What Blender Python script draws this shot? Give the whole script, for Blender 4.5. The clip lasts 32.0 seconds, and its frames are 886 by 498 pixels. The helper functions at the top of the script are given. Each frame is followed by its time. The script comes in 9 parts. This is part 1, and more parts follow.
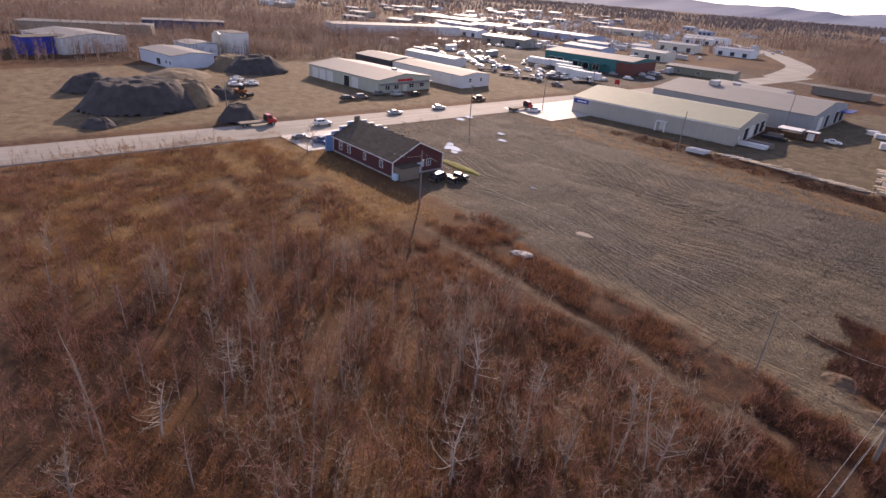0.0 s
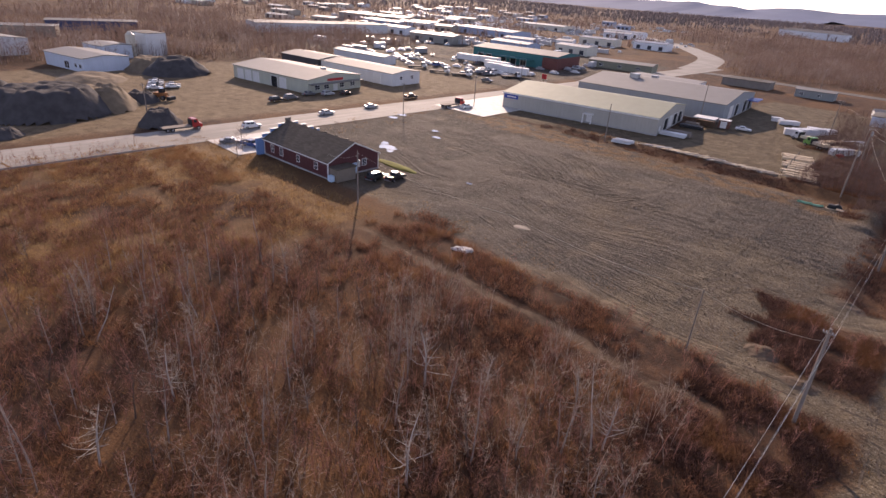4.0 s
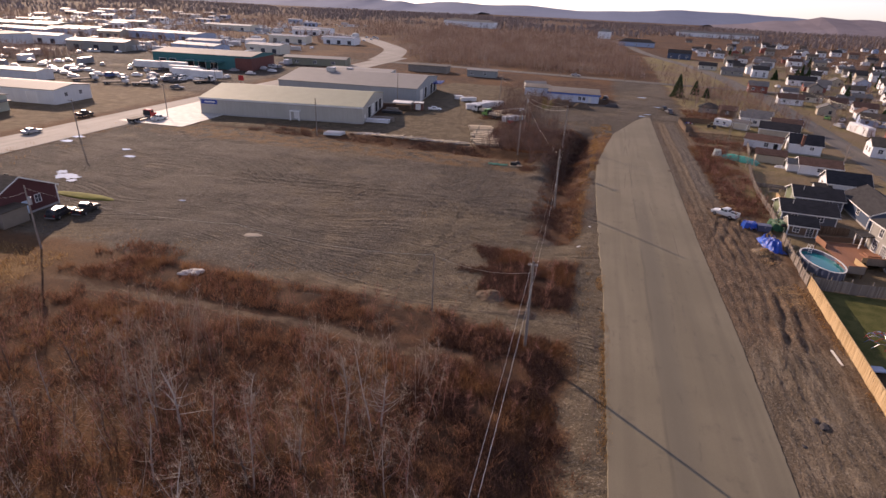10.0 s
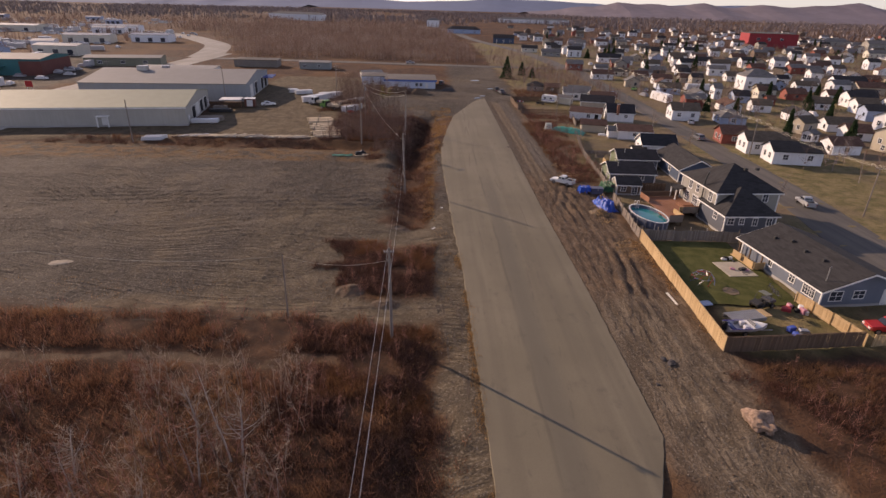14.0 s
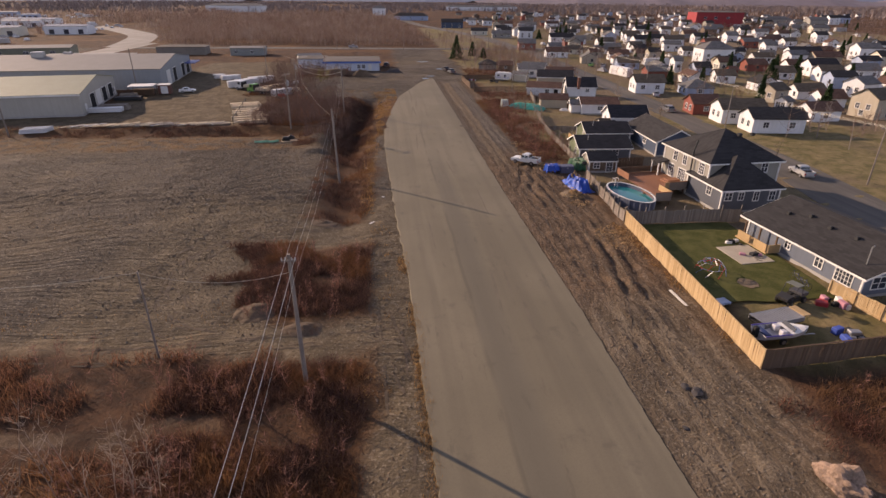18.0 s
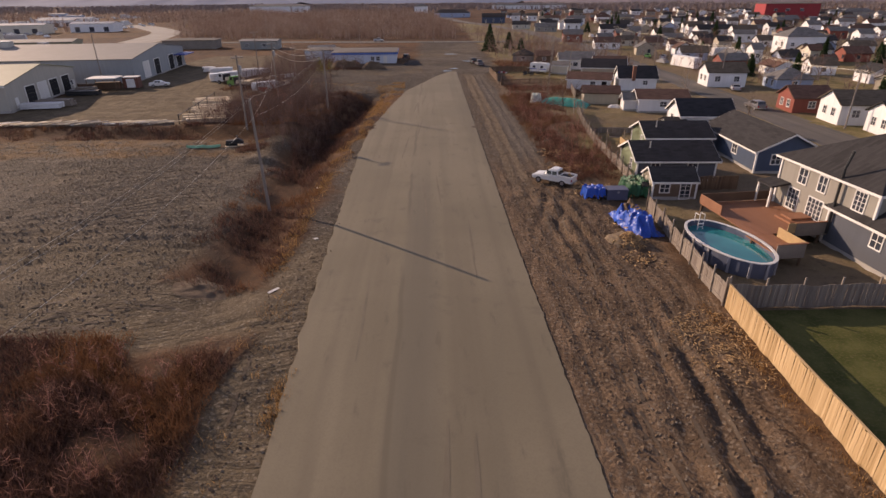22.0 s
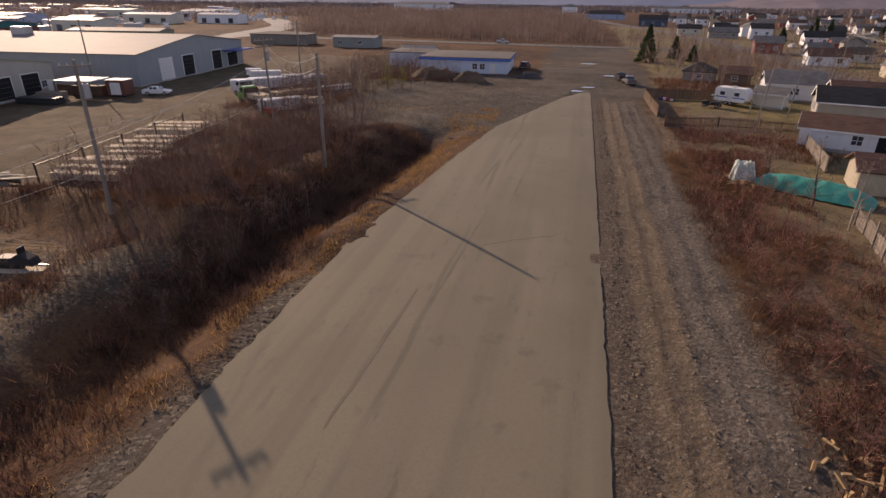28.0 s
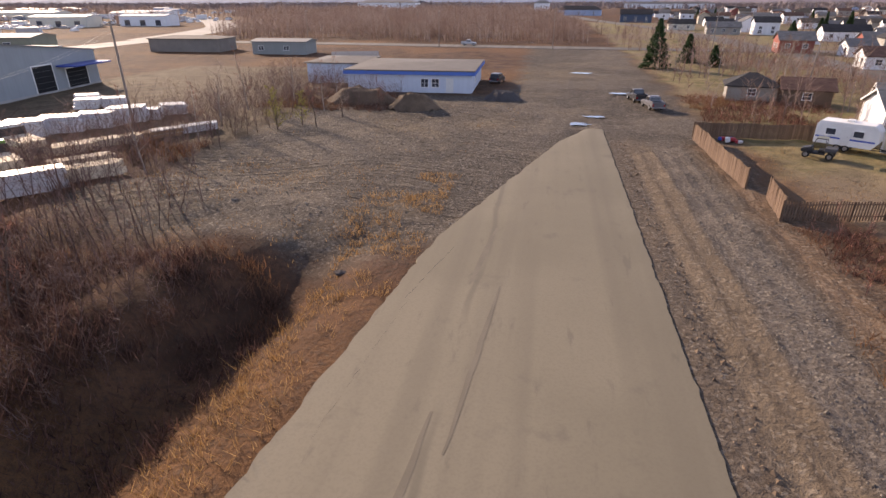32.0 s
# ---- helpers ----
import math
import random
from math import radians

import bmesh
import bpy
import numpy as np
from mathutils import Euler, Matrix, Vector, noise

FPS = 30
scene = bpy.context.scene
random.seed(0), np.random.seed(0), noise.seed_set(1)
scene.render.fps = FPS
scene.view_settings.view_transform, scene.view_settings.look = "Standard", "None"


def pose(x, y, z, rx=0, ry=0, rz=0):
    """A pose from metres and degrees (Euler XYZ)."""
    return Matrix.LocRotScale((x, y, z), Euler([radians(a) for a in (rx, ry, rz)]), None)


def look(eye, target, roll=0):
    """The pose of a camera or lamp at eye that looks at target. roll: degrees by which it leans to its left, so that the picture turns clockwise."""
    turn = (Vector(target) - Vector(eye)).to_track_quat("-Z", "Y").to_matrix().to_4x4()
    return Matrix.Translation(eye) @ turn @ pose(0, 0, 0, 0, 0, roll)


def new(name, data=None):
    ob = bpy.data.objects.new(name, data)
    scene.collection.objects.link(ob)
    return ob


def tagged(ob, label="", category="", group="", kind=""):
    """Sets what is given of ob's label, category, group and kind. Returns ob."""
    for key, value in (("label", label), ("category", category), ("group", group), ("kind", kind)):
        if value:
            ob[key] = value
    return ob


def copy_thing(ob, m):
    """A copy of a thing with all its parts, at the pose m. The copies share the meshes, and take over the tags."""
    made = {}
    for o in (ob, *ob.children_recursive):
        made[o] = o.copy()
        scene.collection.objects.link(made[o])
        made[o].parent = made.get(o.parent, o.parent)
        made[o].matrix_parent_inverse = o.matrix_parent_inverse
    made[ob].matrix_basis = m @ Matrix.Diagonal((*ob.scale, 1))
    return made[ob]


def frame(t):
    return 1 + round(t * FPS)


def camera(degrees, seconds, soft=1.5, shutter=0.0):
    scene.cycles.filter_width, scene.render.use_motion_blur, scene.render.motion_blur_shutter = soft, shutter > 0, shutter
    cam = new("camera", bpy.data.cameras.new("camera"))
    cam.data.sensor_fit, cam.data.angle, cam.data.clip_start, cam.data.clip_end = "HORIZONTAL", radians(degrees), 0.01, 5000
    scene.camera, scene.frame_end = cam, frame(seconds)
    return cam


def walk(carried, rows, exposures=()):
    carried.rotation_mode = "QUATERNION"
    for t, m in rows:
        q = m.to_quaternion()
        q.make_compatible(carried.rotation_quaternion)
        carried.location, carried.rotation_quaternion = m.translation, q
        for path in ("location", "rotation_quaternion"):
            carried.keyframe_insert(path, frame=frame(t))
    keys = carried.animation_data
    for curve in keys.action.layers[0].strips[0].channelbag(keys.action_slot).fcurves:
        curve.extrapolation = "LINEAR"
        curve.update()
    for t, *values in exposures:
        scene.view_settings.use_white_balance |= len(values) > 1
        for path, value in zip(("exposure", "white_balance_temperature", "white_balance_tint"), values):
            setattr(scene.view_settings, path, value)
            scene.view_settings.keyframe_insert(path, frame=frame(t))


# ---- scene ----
cam = camera(77.6, 32.0)
# seconds, eye x, y, z, heading, pitch, roll
ROWS = [
    (0.0, -0.00, -0.00, 34.21, 50.27, -25.61, 4.08),
    (0.5, -0.04, 0.06, 34.50, 48.96, -25.61, 4.08),
    (1.0, -0.04, -0.04, 34.48, 47.75, -25.56, 4.12),
    (1.5, -0.05, -0.06, 34.40, 46.51, -25.50, 4.13),
    (2.0, -0.06, -0.18, 34.44, 45.54, -25.45, 4.11),
    (2.5, -0.02, -0.39, 34.50, 44.91, -25.44, 4.04),
    (4.5, -0.03, -0.33, 34.44, 42.36, -25.44, 3.88),
    (5.0, -0.03, -0.27, 34.34, 40.99, -25.39, 3.76),
    (5.5, -0.03, -0.21, 34.23, 39.11, -25.29, 3.72),
    (6.0, -0.03, -0.06, 34.05, 36.81, -25.12, 3.70),
    (6.5, -0.00, 0.24, 33.80, 33.90, -24.90, 3.69),
    (7.0, -0.09, 0.39, 33.65, 30.86, -24.72, 3.60),
    (7.5, -0.08, 0.22, 33.66, 28.26, -24.57, 3.58),
    (8.0, 0.09, 0.02, 33.80, 25.55, -24.43, 3.50),
    (8.5, 0.16, 0.04, 33.89, 22.63, -24.34, 3.29),
    (9.0, 0.35, 0.02, 33.94, 19.74, -24.20, 3.09),
    (9.5, 0.34, 0.03, 33.96, 16.78, -24.10, 2.90),
    (10.0, 0.21, 0.00, 33.97, 14.28, -24.03, 2.80),
    (10.5, 0.09, 0.16, 33.93, 11.45, -23.97, 2.67),
    (11.0, 0.12, 0.18, 33.88, 8.94, -23.91, 2.50),
    (11.5, 0.19, 0.15, 33.88, 6.38, -23.87, 2.35),
    (12.0, 0.24, 0.24, 33.81, 4.31, -23.90, 2.24),
    (12.5, 0.27, 0.46, 33.57, 2.96, -23.95, 2.15),
    (13.0, 0.34, 0.89, 33.26, 1.80, -24.04, 2.05),
    (13.5, 0.46, 1.61, 32.85, 0.65, -24.12, 1.87),
    (14.0, 0.58, 2.66, 32.35, -1.55, -24.17, 1.66),
    (14.5, 0.71, 3.85, 31.75, -3.46, -24.20, 1.44),
    (15.0, 0.86, 5.24, 31.06, -4.93, -24.24, 1.23),
    (15.5, 1.04, 6.78, 30.29, -5.62, -24.35, 1.05),
    (17.5, 2.58, 15.30, 26.79, -5.97, -24.72, 0.59),
    (18.0, 3.30, 18.15, 25.92, -6.05, -24.79, 0.51),
    (18.5, 4.15, 21.21, 25.04, -6.33, -24.82, 0.42),
    (19.0, 5.25, 24.48, 24.15, -6.68, -24.82, 0.26),
    (19.5, 6.47, 27.96, 23.18, -7.19, -24.82, 0.13),
    (20.0, 7.77, 31.74, 22.09, -7.66, -24.76, 0.02),
    (20.5, 8.93, 35.44, 21.20, -8.15, -24.64, -0.01),
    (21.0, 10.22, 39.31, 20.60, -7.67, -24.66, -0.10),
    (21.5, 11.71, 43.50, 19.87, -4.47, -24.62, -0.24),
    (22.0, 13.02, 47.55, 19.21, -1.02, -24.57, -0.35),
    (22.5, 14.36, 51.86, 18.71, 1.02, -24.56, -0.46),
    (23.0, 15.53, 56.41, 18.22, 2.46, -24.54, -0.58),
    (23.5, 16.71, 61.24, 17.58, 4.31, -24.45, -0.69),
    (24.0, 17.53, 65.88, 17.07, 6.59, -24.34, -0.77),
    (24.5, 18.08, 70.39, 16.70, 8.04, -24.22, -0.83),
    (25.0, 18.33, 74.75, 16.46, 9.12, -24.12, -0.72),
    (25.5, 18.36, 79.17, 16.27, 10.38, -24.08, -0.46),
    (26.0, 18.47, 83.62, 16.21, 11.62, -24.17, -0.18),
    (26.5, 18.46, 88.22, 16.15, 12.17, -24.29, 0.02),
    (28.5, 16.76, 107.78, 15.37, 13.32, -24.51, 0.87),
    (29.0, 16.29, 113.02, 15.29, 13.66, -24.64, 0.91),
    (29.5, 15.85, 118.12, 15.33, 13.13, -24.79, 0.92),
    (30.0, 15.21, 123.50, 15.35, 11.11, -24.86, 0.79),
    (30.5, 14.37, 128.75, 15.11, 9.36, -24.78, 0.53),
    (31.0, 13.80, 133.92, 14.78, 9.04, -24.67, 0.30),
    (31.5, 13.66, 139.38, 14.32, 9.56, -24.60, 0.09),
    (32.0, 13.49, 144.55, 13.77, 10.48, -24.51, -0.09),
]
walk(cam, [(t, pose(x, y, z, 90 + pitch, 0, yaw) @ pose(0, 0, 0, 0, 0, roll)) for t, x, y, z, yaw, pitch, roll in ROWS],
     exposures=[(0.0, 0.90, 7800, 30), (6.0, 0.90, 7850, 30), (10.0, 0.65, 8150, 31), (13.0, 0.46, 8450, 30), (18.0, 0.62, 8700, 28), (20.0, 0.84, 8800, 27), (21.0, 0.68, 8800, 28), (22.0, 0.48, 8800, 29), (25.0, 0.30, 8800, 30), (28.5, 0.46, 8650, 28), (30.0, 0.87, 8450, 27), (32.0, 1.24, 8050, 24)])

# ---- light: a low clear November sun ahead and to the left of the flight ----
SUN_EL, SUN_DIR = radians(20.0), math.atan2(20.6, -24.0)
world = bpy.data.worlds.new("sky")
scene.world = world
world.use_nodes = True
wn = world.node_tree
sky = wn.nodes.new("ShaderNodeTexSky")
sky.sky_type, sky.sun_disc = "NISHITA", False
sky.sun_elevation, sky.sun_rotation = SUN_EL, radians(90) - SUN_DIR
sky.air_density, sky.dust_density, sky.ozone_density = 0.8, 0.3, 2.5
wn.nodes["Background"].inputs["Strength"].default_value = 0.12
tint = wn.nodes.new("ShaderNodeMix")
tint.data_type, tint.blend_type = "RGBA", "MULTIPLY"
tint.inputs[0].default_value, tint.inputs[7].default_value = 1.0, (0.86, 0.98, 1.20, 1.0)
pale = wn.nodes.new("ShaderNodeHueSaturation")
pale.inputs["Saturation"].default_value = 0.62
wn.links.new(sky.outputs["Color"], pale.inputs["Color"])
wn.links.new(pale.outputs["Color"], tint.inputs[6])
wn.links.new(tint.outputs[2], wn.nodes["Background"].inputs["Color"])
sun = new("sun", bpy.data.lights.new("sun", "SUN"))
sun.data.energy, sun.data.angle, sun.data.color = 3.5, radians(0.5), (1.0, 0.90, 0.76)
sun.matrix_world = look((math.cos(SUN_DIR) * math.cos(SUN_EL), math.sin(SUN_DIR) * math.cos(SUN_EL), math.sin(SUN_EL)), (0, 0, 0))

# ---- materials ----
class Nodes:
    """A small builder for node materials."""

    def __init__(self, name):
        self.mat = bpy.data.materials.new(name)
        self.mat.use_nodes = True
        self.t = self.mat.node_tree
        self.bsdf = self.t.nodes["Principled BSDF"]
        self.co = self.t.nodes.new("ShaderNodeTexCoord").outputs["Object"]

    def n(self, kind, **props):
        node = self.t.nodes.new(kind)
        for k, v in props.items():
            setattr(node, k, v)
        return node

    def put(self, socket, v):
        if isinstance(v, bpy.types.NodeSocket):
            self.t.links.new(v, socket)
        else:
            socket.default_value = v

    def math(self, op, a, b=0.0, clamp=False):
        m = self.n("ShaderNodeMath", operation=op, use_clamp=clamp)
        self.put(m.inputs[0], a)
        self.put(m.inputs[1], b)
        return m.outputs[0]

    def noise(self, scale, detail=4.0, rough=0.55, vec=None, dist=0.0):
        x = self.n("ShaderNodeTexNoise")
        self.put(x.inputs["Vector"], vec or self.co)
        x.inputs["Scale"].default_value, x.inputs["Detail"].default_value = scale, detail
        x.inputs["Roughness"].default_value, x.inputs["Distortion"].default_value = rough, dist
        return x.outputs["Fac"]

    def ramp(self, v, a, b):
        m = self.n("ShaderNodeMapRange", interpolation_type="SMOOTHSTEP")
        self.put(m.inputs["Value"], v)
        m.inputs["From Min"].default_value, m.inputs["From Max"].default_value = a, b
        return m.outputs["Result"]

    def mix(self, f, a, b):
        m = self.n("ShaderNodeMix", data_type="RGBA")
        self.put(m.inputs[0], f)
        for i, v in ((6, a), (7, b)):
            self.put(m.inputs[i], v if isinstance(v, bpy.types.NodeSocket) else (*v[:3], 1))
        return m.outputs[2]

    def shade(self, c, rough=0.9, metal=0.0, bump=None, depth=0.02, spec=0.3):
        self.put(self.bsdf.inputs["Base Color"], c if isinstance(c, bpy.types.NodeSocket) else (*c[:3], 1))
        self.put(self.bsdf.inputs["Roughness"], rough)
        self.put(self.bsdf.inputs["Metallic"], metal)
        self.bsdf.inputs["Specular IOR Level"].default_value = spec
        if bump is not None:
            b = self.n("ShaderNodeBump")
            b.inputs["Strength"].default_value, b.inputs["Distance"].default_value = 0.6, depth
            self.put(b.inputs["Height"], bump)
            self.t.links.new(b.outputs[0], self.bsdf.inputs["Normal"])
        return self.mat

    def scaled(self, sx, sy, sz):
        m = self.n("ShaderNodeMapping")
        self.put(m.inputs["Vector"], self.co)
        m.inputs["Scale"].default_value = (sx, sy, sz)
        return m.outputs[0]

    def random(self):
        return self.n("ShaderNodeObjectInfo").outputs["Random"]

    def island(self):
        return self.n("ShaderNodeNewGeometry").outputs["Random Per Island"]


MATS = {}


def plain(name, c, rough=0.7, metal=0.0, vary=0.18, grain=6.0, stain=0.5, spec=0.35, depth=0.006):
    """Paint, metal or plastic with fine grain and broad stains."""
    if name not in MATS:
        m = Nodes(name)
        fine, broad = m.noise(grain * 6), m.noise(stain, 3.0)
        dark = [v * (1 - vary) for v in c]
        lite = [min(1, v * (1 + vary * 0.6)) for v in c]
        f = m.math("ADD", m.math("MULTIPLY", fine, 0.45), m.math("MULTIPLY", broad, 0.55))
        MATS[name] = m.shade(m.mix(m.ramp(f, 0.3, 0.7), dark, lite), rough, metal, fine, depth, spec)
    return MATS[name]


def siding(name, c, pitch=0.12, vertical=False, vary=0.12, rough=0.6, axis=2):
    """Lapped or ribbed cladding: a fine relief at a real spacing with weathering."""
    if name not in MATS:
        m = Nodes(name)
        sep = m.n("ShaderNodeSeparateXYZ")
        m.put(sep.inputs[0], m.co)
        if vertical:
            u = m.math("ADD", sep.outputs[0], sep.outputs[1])
        else:
            u = sep.outputs[2]
        w = m.math("FRACT", m.math("DIVIDE", u, pitch))
        broad = m.noise(0.35, 4.0)
        streak = m.noise(1.0, 3.0, vec=m.scaled(2.2, 2.2, 0.15))
        f = m.math("ADD", m.math("MULTIPLY", broad, 0.5), m.math("MULTIPLY", streak, 0.5))
        dark = [v * (1 - vary) for v in c]
        MATS[name] = m.shade(m.mix(m.ramp(f, 0.32, 0.68), dark, c), rough, 0.0, w, 0.02, 0.35)
    return MATS[name]


def shingle(name, c, vary=0.3):
    if name not in MATS:
        m = Nodes(name)
        b = m.n("ShaderNodeTexBrick")
        m.put(b.inputs["Vector"], m.co)
        b.inputs["Scale"].default_value, b.inputs["Mortar Size"].default_value = 1.0, 0.012
        b.inputs["Brick Width"].default_value, b.inputs["Row Height"].default_value = 0.9, 0.28
        b.inputs["Color1"].default_value = (*[v * (1 - vary) for v in c], 1)
        b.inputs["Color2"].default_value = (*[v * (1 + vary * 0.5) for v in c], 1)
        b.inputs["Mortar"].default_value = (*[v * 0.6 for v in c], 1)
        broad = m.noise(0.5, 4.0)
        col = m.mix(m.math("MULTIPLY", m.ramp(broad, 0.35, 0.7), 0.35), b.outputs["Color"], [v * 1.35 for v in c])
        MATS[name] = m.shade(col, 0.92, 0.0, m.noise(30), 0.01, 0.2)
    return MATS[name]


def glass(name, c=(0.03, 0.035, 0.045)):
    if name not in MATS:
        m = Nodes(name)
        MATS[name] = m.shade(m.mix(m.noise(0.8), c, [v * 1.8 for v in c]), 0.08, 0.0, spec=0.6)
    return MATS[name]


def varied(name, a, b, rough=0.9, third=None, spec=0.15, thin=0.0):
    """Plant or stone stuff whose pieces differ: random by island."""
    if name not in MATS:
        m = Nodes(name)
        r = m.island()
        c = m.mix(r, a, b)
        if third:
            c = m.mix(m.ramp(m.noise(0.09, 2.0), 0.5, 0.62), c, third)
        MATS[name] = m.shade(c, rough, 0.0, spec=spec)
        if thin:
            # thin dead stems let some light through
            tr, mx = m.n("ShaderNodeBsdfTranslucent"), m.n("ShaderNodeMixShader")
            m.put(tr.inputs["Color"], c)
            mx.inputs[0].default_value = thin
            m.t.links.new(m.bsdf.outputs[0], mx.inputs[1])
            m.t.links.new(tr.outputs[0], mx.inputs[2])
            m.t.links.new(mx.outputs[0], m.t.nodes["Material Output"].inputs["Surface"])
    return MATS[name]

# ---- mesh tools ----
def part(name, bm, mat, parent=None, label="", smooth=False):
    """Links a bmesh as one mesh object, under a thing or a part."""
    me = bpy.data.meshes.new(name)
    bm.to_mesh(me)
    bm.free()
    for m in mat if isinstance(mat, (list, tuple)) else (mat,):
        me.materials.append(m)
    if smooth:
        for p in me.polygons:
            p.use_smooth = True
    ob = new(name, me)
    ob.parent = parent
    if label:
        ob["label"] = label
    return ob


def raw(name, verts, faces, mat, parent=None, label="", mats=None):
    me = bpy.data.meshes.new(name)
    me.from_pydata(verts, [], faces)
    for m in mat if isinstance(mat, (list, tuple)) else (mat,):
        me.materials.append(m)
    if mats is not None:
        me.polygons.foreach_set("material_index", mats)
    me.update()
    ob = new(name, me)
    ob.parent = parent
    if label:
        ob["label"] = label
    return ob


def thing(name, m, label, category, group="", kind=""):
    ob = new(name)
    ob.empty_display_size = 0.3
    ob.matrix_world = m
    return tagged(ob, label, category, group, kind)


def box(bm, x0, x1, y0, y1, z0, z1, bevel=0.0, mat=0):
    r = bmesh.ops.create_cube(bm, size=1.0, matrix=Matrix.LocRotScale(
        ((x0 + x1) / 2, (y0 + y1) / 2, (z0 + z1) / 2), None, (x1 - x0, y1 - y0, z1 - z0)))
    faces = {f for v in r["verts"] for f in v.link_faces}
    for f in faces:
        f.material_index = mat
    if bevel:
        bmesh.ops.bevel(bm, geom=list({e for f in faces for e in f.edges}), offset=bevel, segments=1, affect="EDGES")
    return r["verts"]


def boxed(x0, x1, y0, y1, z0, z1, bevel=0.0):
    bm = bmesh.new()
    box(bm, x0, x1, y0, y1, z0, z1, bevel)
    return bm


def rod(bm, a, b, r0, r1=None, sides=6, mat=0, caps=True):
    a, b = Vector(a), Vector(b)
    d = b - a
    q = d.to_track_quat("Z", "Y").to_matrix()
    r1 = r0 if r1 is None else r1
    rings = []
    for p, r in ((a, r0), (b, r1)):
        rings.append([bm.verts.new(p + q @ Vector((r * math.cos(2 * math.pi * i / sides), r * math.sin(2 * math.pi * i / sides), 0))) for i in range(sides)])
    for i in range(sides):
        f = bm.faces.new((rings[0][i], rings[0][(i + 1) % sides], rings[1][(i + 1) % sides], rings[1][i]))
        f.material_index = mat
    if caps:
        bm.faces.new(rings[0][::-1]).material_index = mat
        bm.faces.new(rings[1]).material_index = mat
    return rings


def prism(bm, outline, y0, y1, mat=0):
    """An outline in x and z drawn out along y."""
    a = [bm.verts.new((x, y0, z)) for x, z in outline]
    b = [bm.verts.new((x, y1, z)) for x, z in outline]
    n = len(outline)
    fs = [bm.faces.new(a), bm.faces.new(b[::-1])]
    for i in range(n):
        fs.append(bm.faces.new((a[i], b[i], b[(i + 1) % n], a[(i + 1) % n])))
    for f in fs:
        f.material_index = mat
    return fs


def lump(bm, radius, flat, seed, sub=3, rough=0.35):
    r = bmesh.ops.create_icosphere(bm, subdivisions=sub, radius=1.0)
    for v in r["verts"]:
        n = 1 + rough * noise.noise(v.co * 1.6 + Vector((seed, seed * 0.7, 0))) + rough * 0.4 * noise.noise(v.co * 4.1 + Vector((0, seed, 3)))
        v.co = Vector((v.co.x * radius[0] * n, v.co.y * radius[1] * n, max(v.co.z, -flat) * radius[2] * n))
    bmesh.ops.recalc_face_normals(bm, faces=bm.faces)
    return r["verts"]

# ---- ground: one sheet to the horizon ----
ROAD_LEFT = [(-80, 6.0), (35, 5.7), (67, 5.1), (83, 4.3), (121, 3.0), (136, 3.0), (159, 5.2), (176, 7.3), (203, 15.0), (210, 18.2)]
ROAD_RIGHT = [(-80, 16.6), (20, 17.0), (31, 17.6), (35, 19.2), (37.5, 20.2), (60, 20.4), (90, 20.05), (210, 20.0)]


def at(table, y):
    ys, xs = zip(*table)
    return float(np.interp(y, ys, xs))


def bell(d, w):
    return math.exp(-(d / w) ** 2)


def bump_at(x, y, x0, y0, rx, ry, h):
    return h * math.exp(-((x - x0) / rx) ** 2 - ((y - y0) / ry) ** 2)


MOUNDS = [
    # x, y, radius x, radius y, height: heaps and banks in the ground itself
    (-14.0, 180.0, 9.0, 4.0, 1.1), (-17.5, 172.0, 5.0, 5.0, 0.9),
    (-24.0, 132.5, 26.0, 2.0, -0.5), (-24.0, 137.0, 30.0, 2.2, 0.7), (-75.0, 136.5, 26.0, 2.0, 0.7),
    (27.5, 40.0, 3.0, 3.0, 0.4), (26.0, 60.0, 2.0, 9.0, 0.15),
]


DEEP_RUTS = [(28.7, 79.5, 26.0, 59.0), (27.4, 78.5, 24.2, 60.0), (24.4, 104.0, 25.6, 84.0), (26.8, 108.0, 22.6, 92.0)]


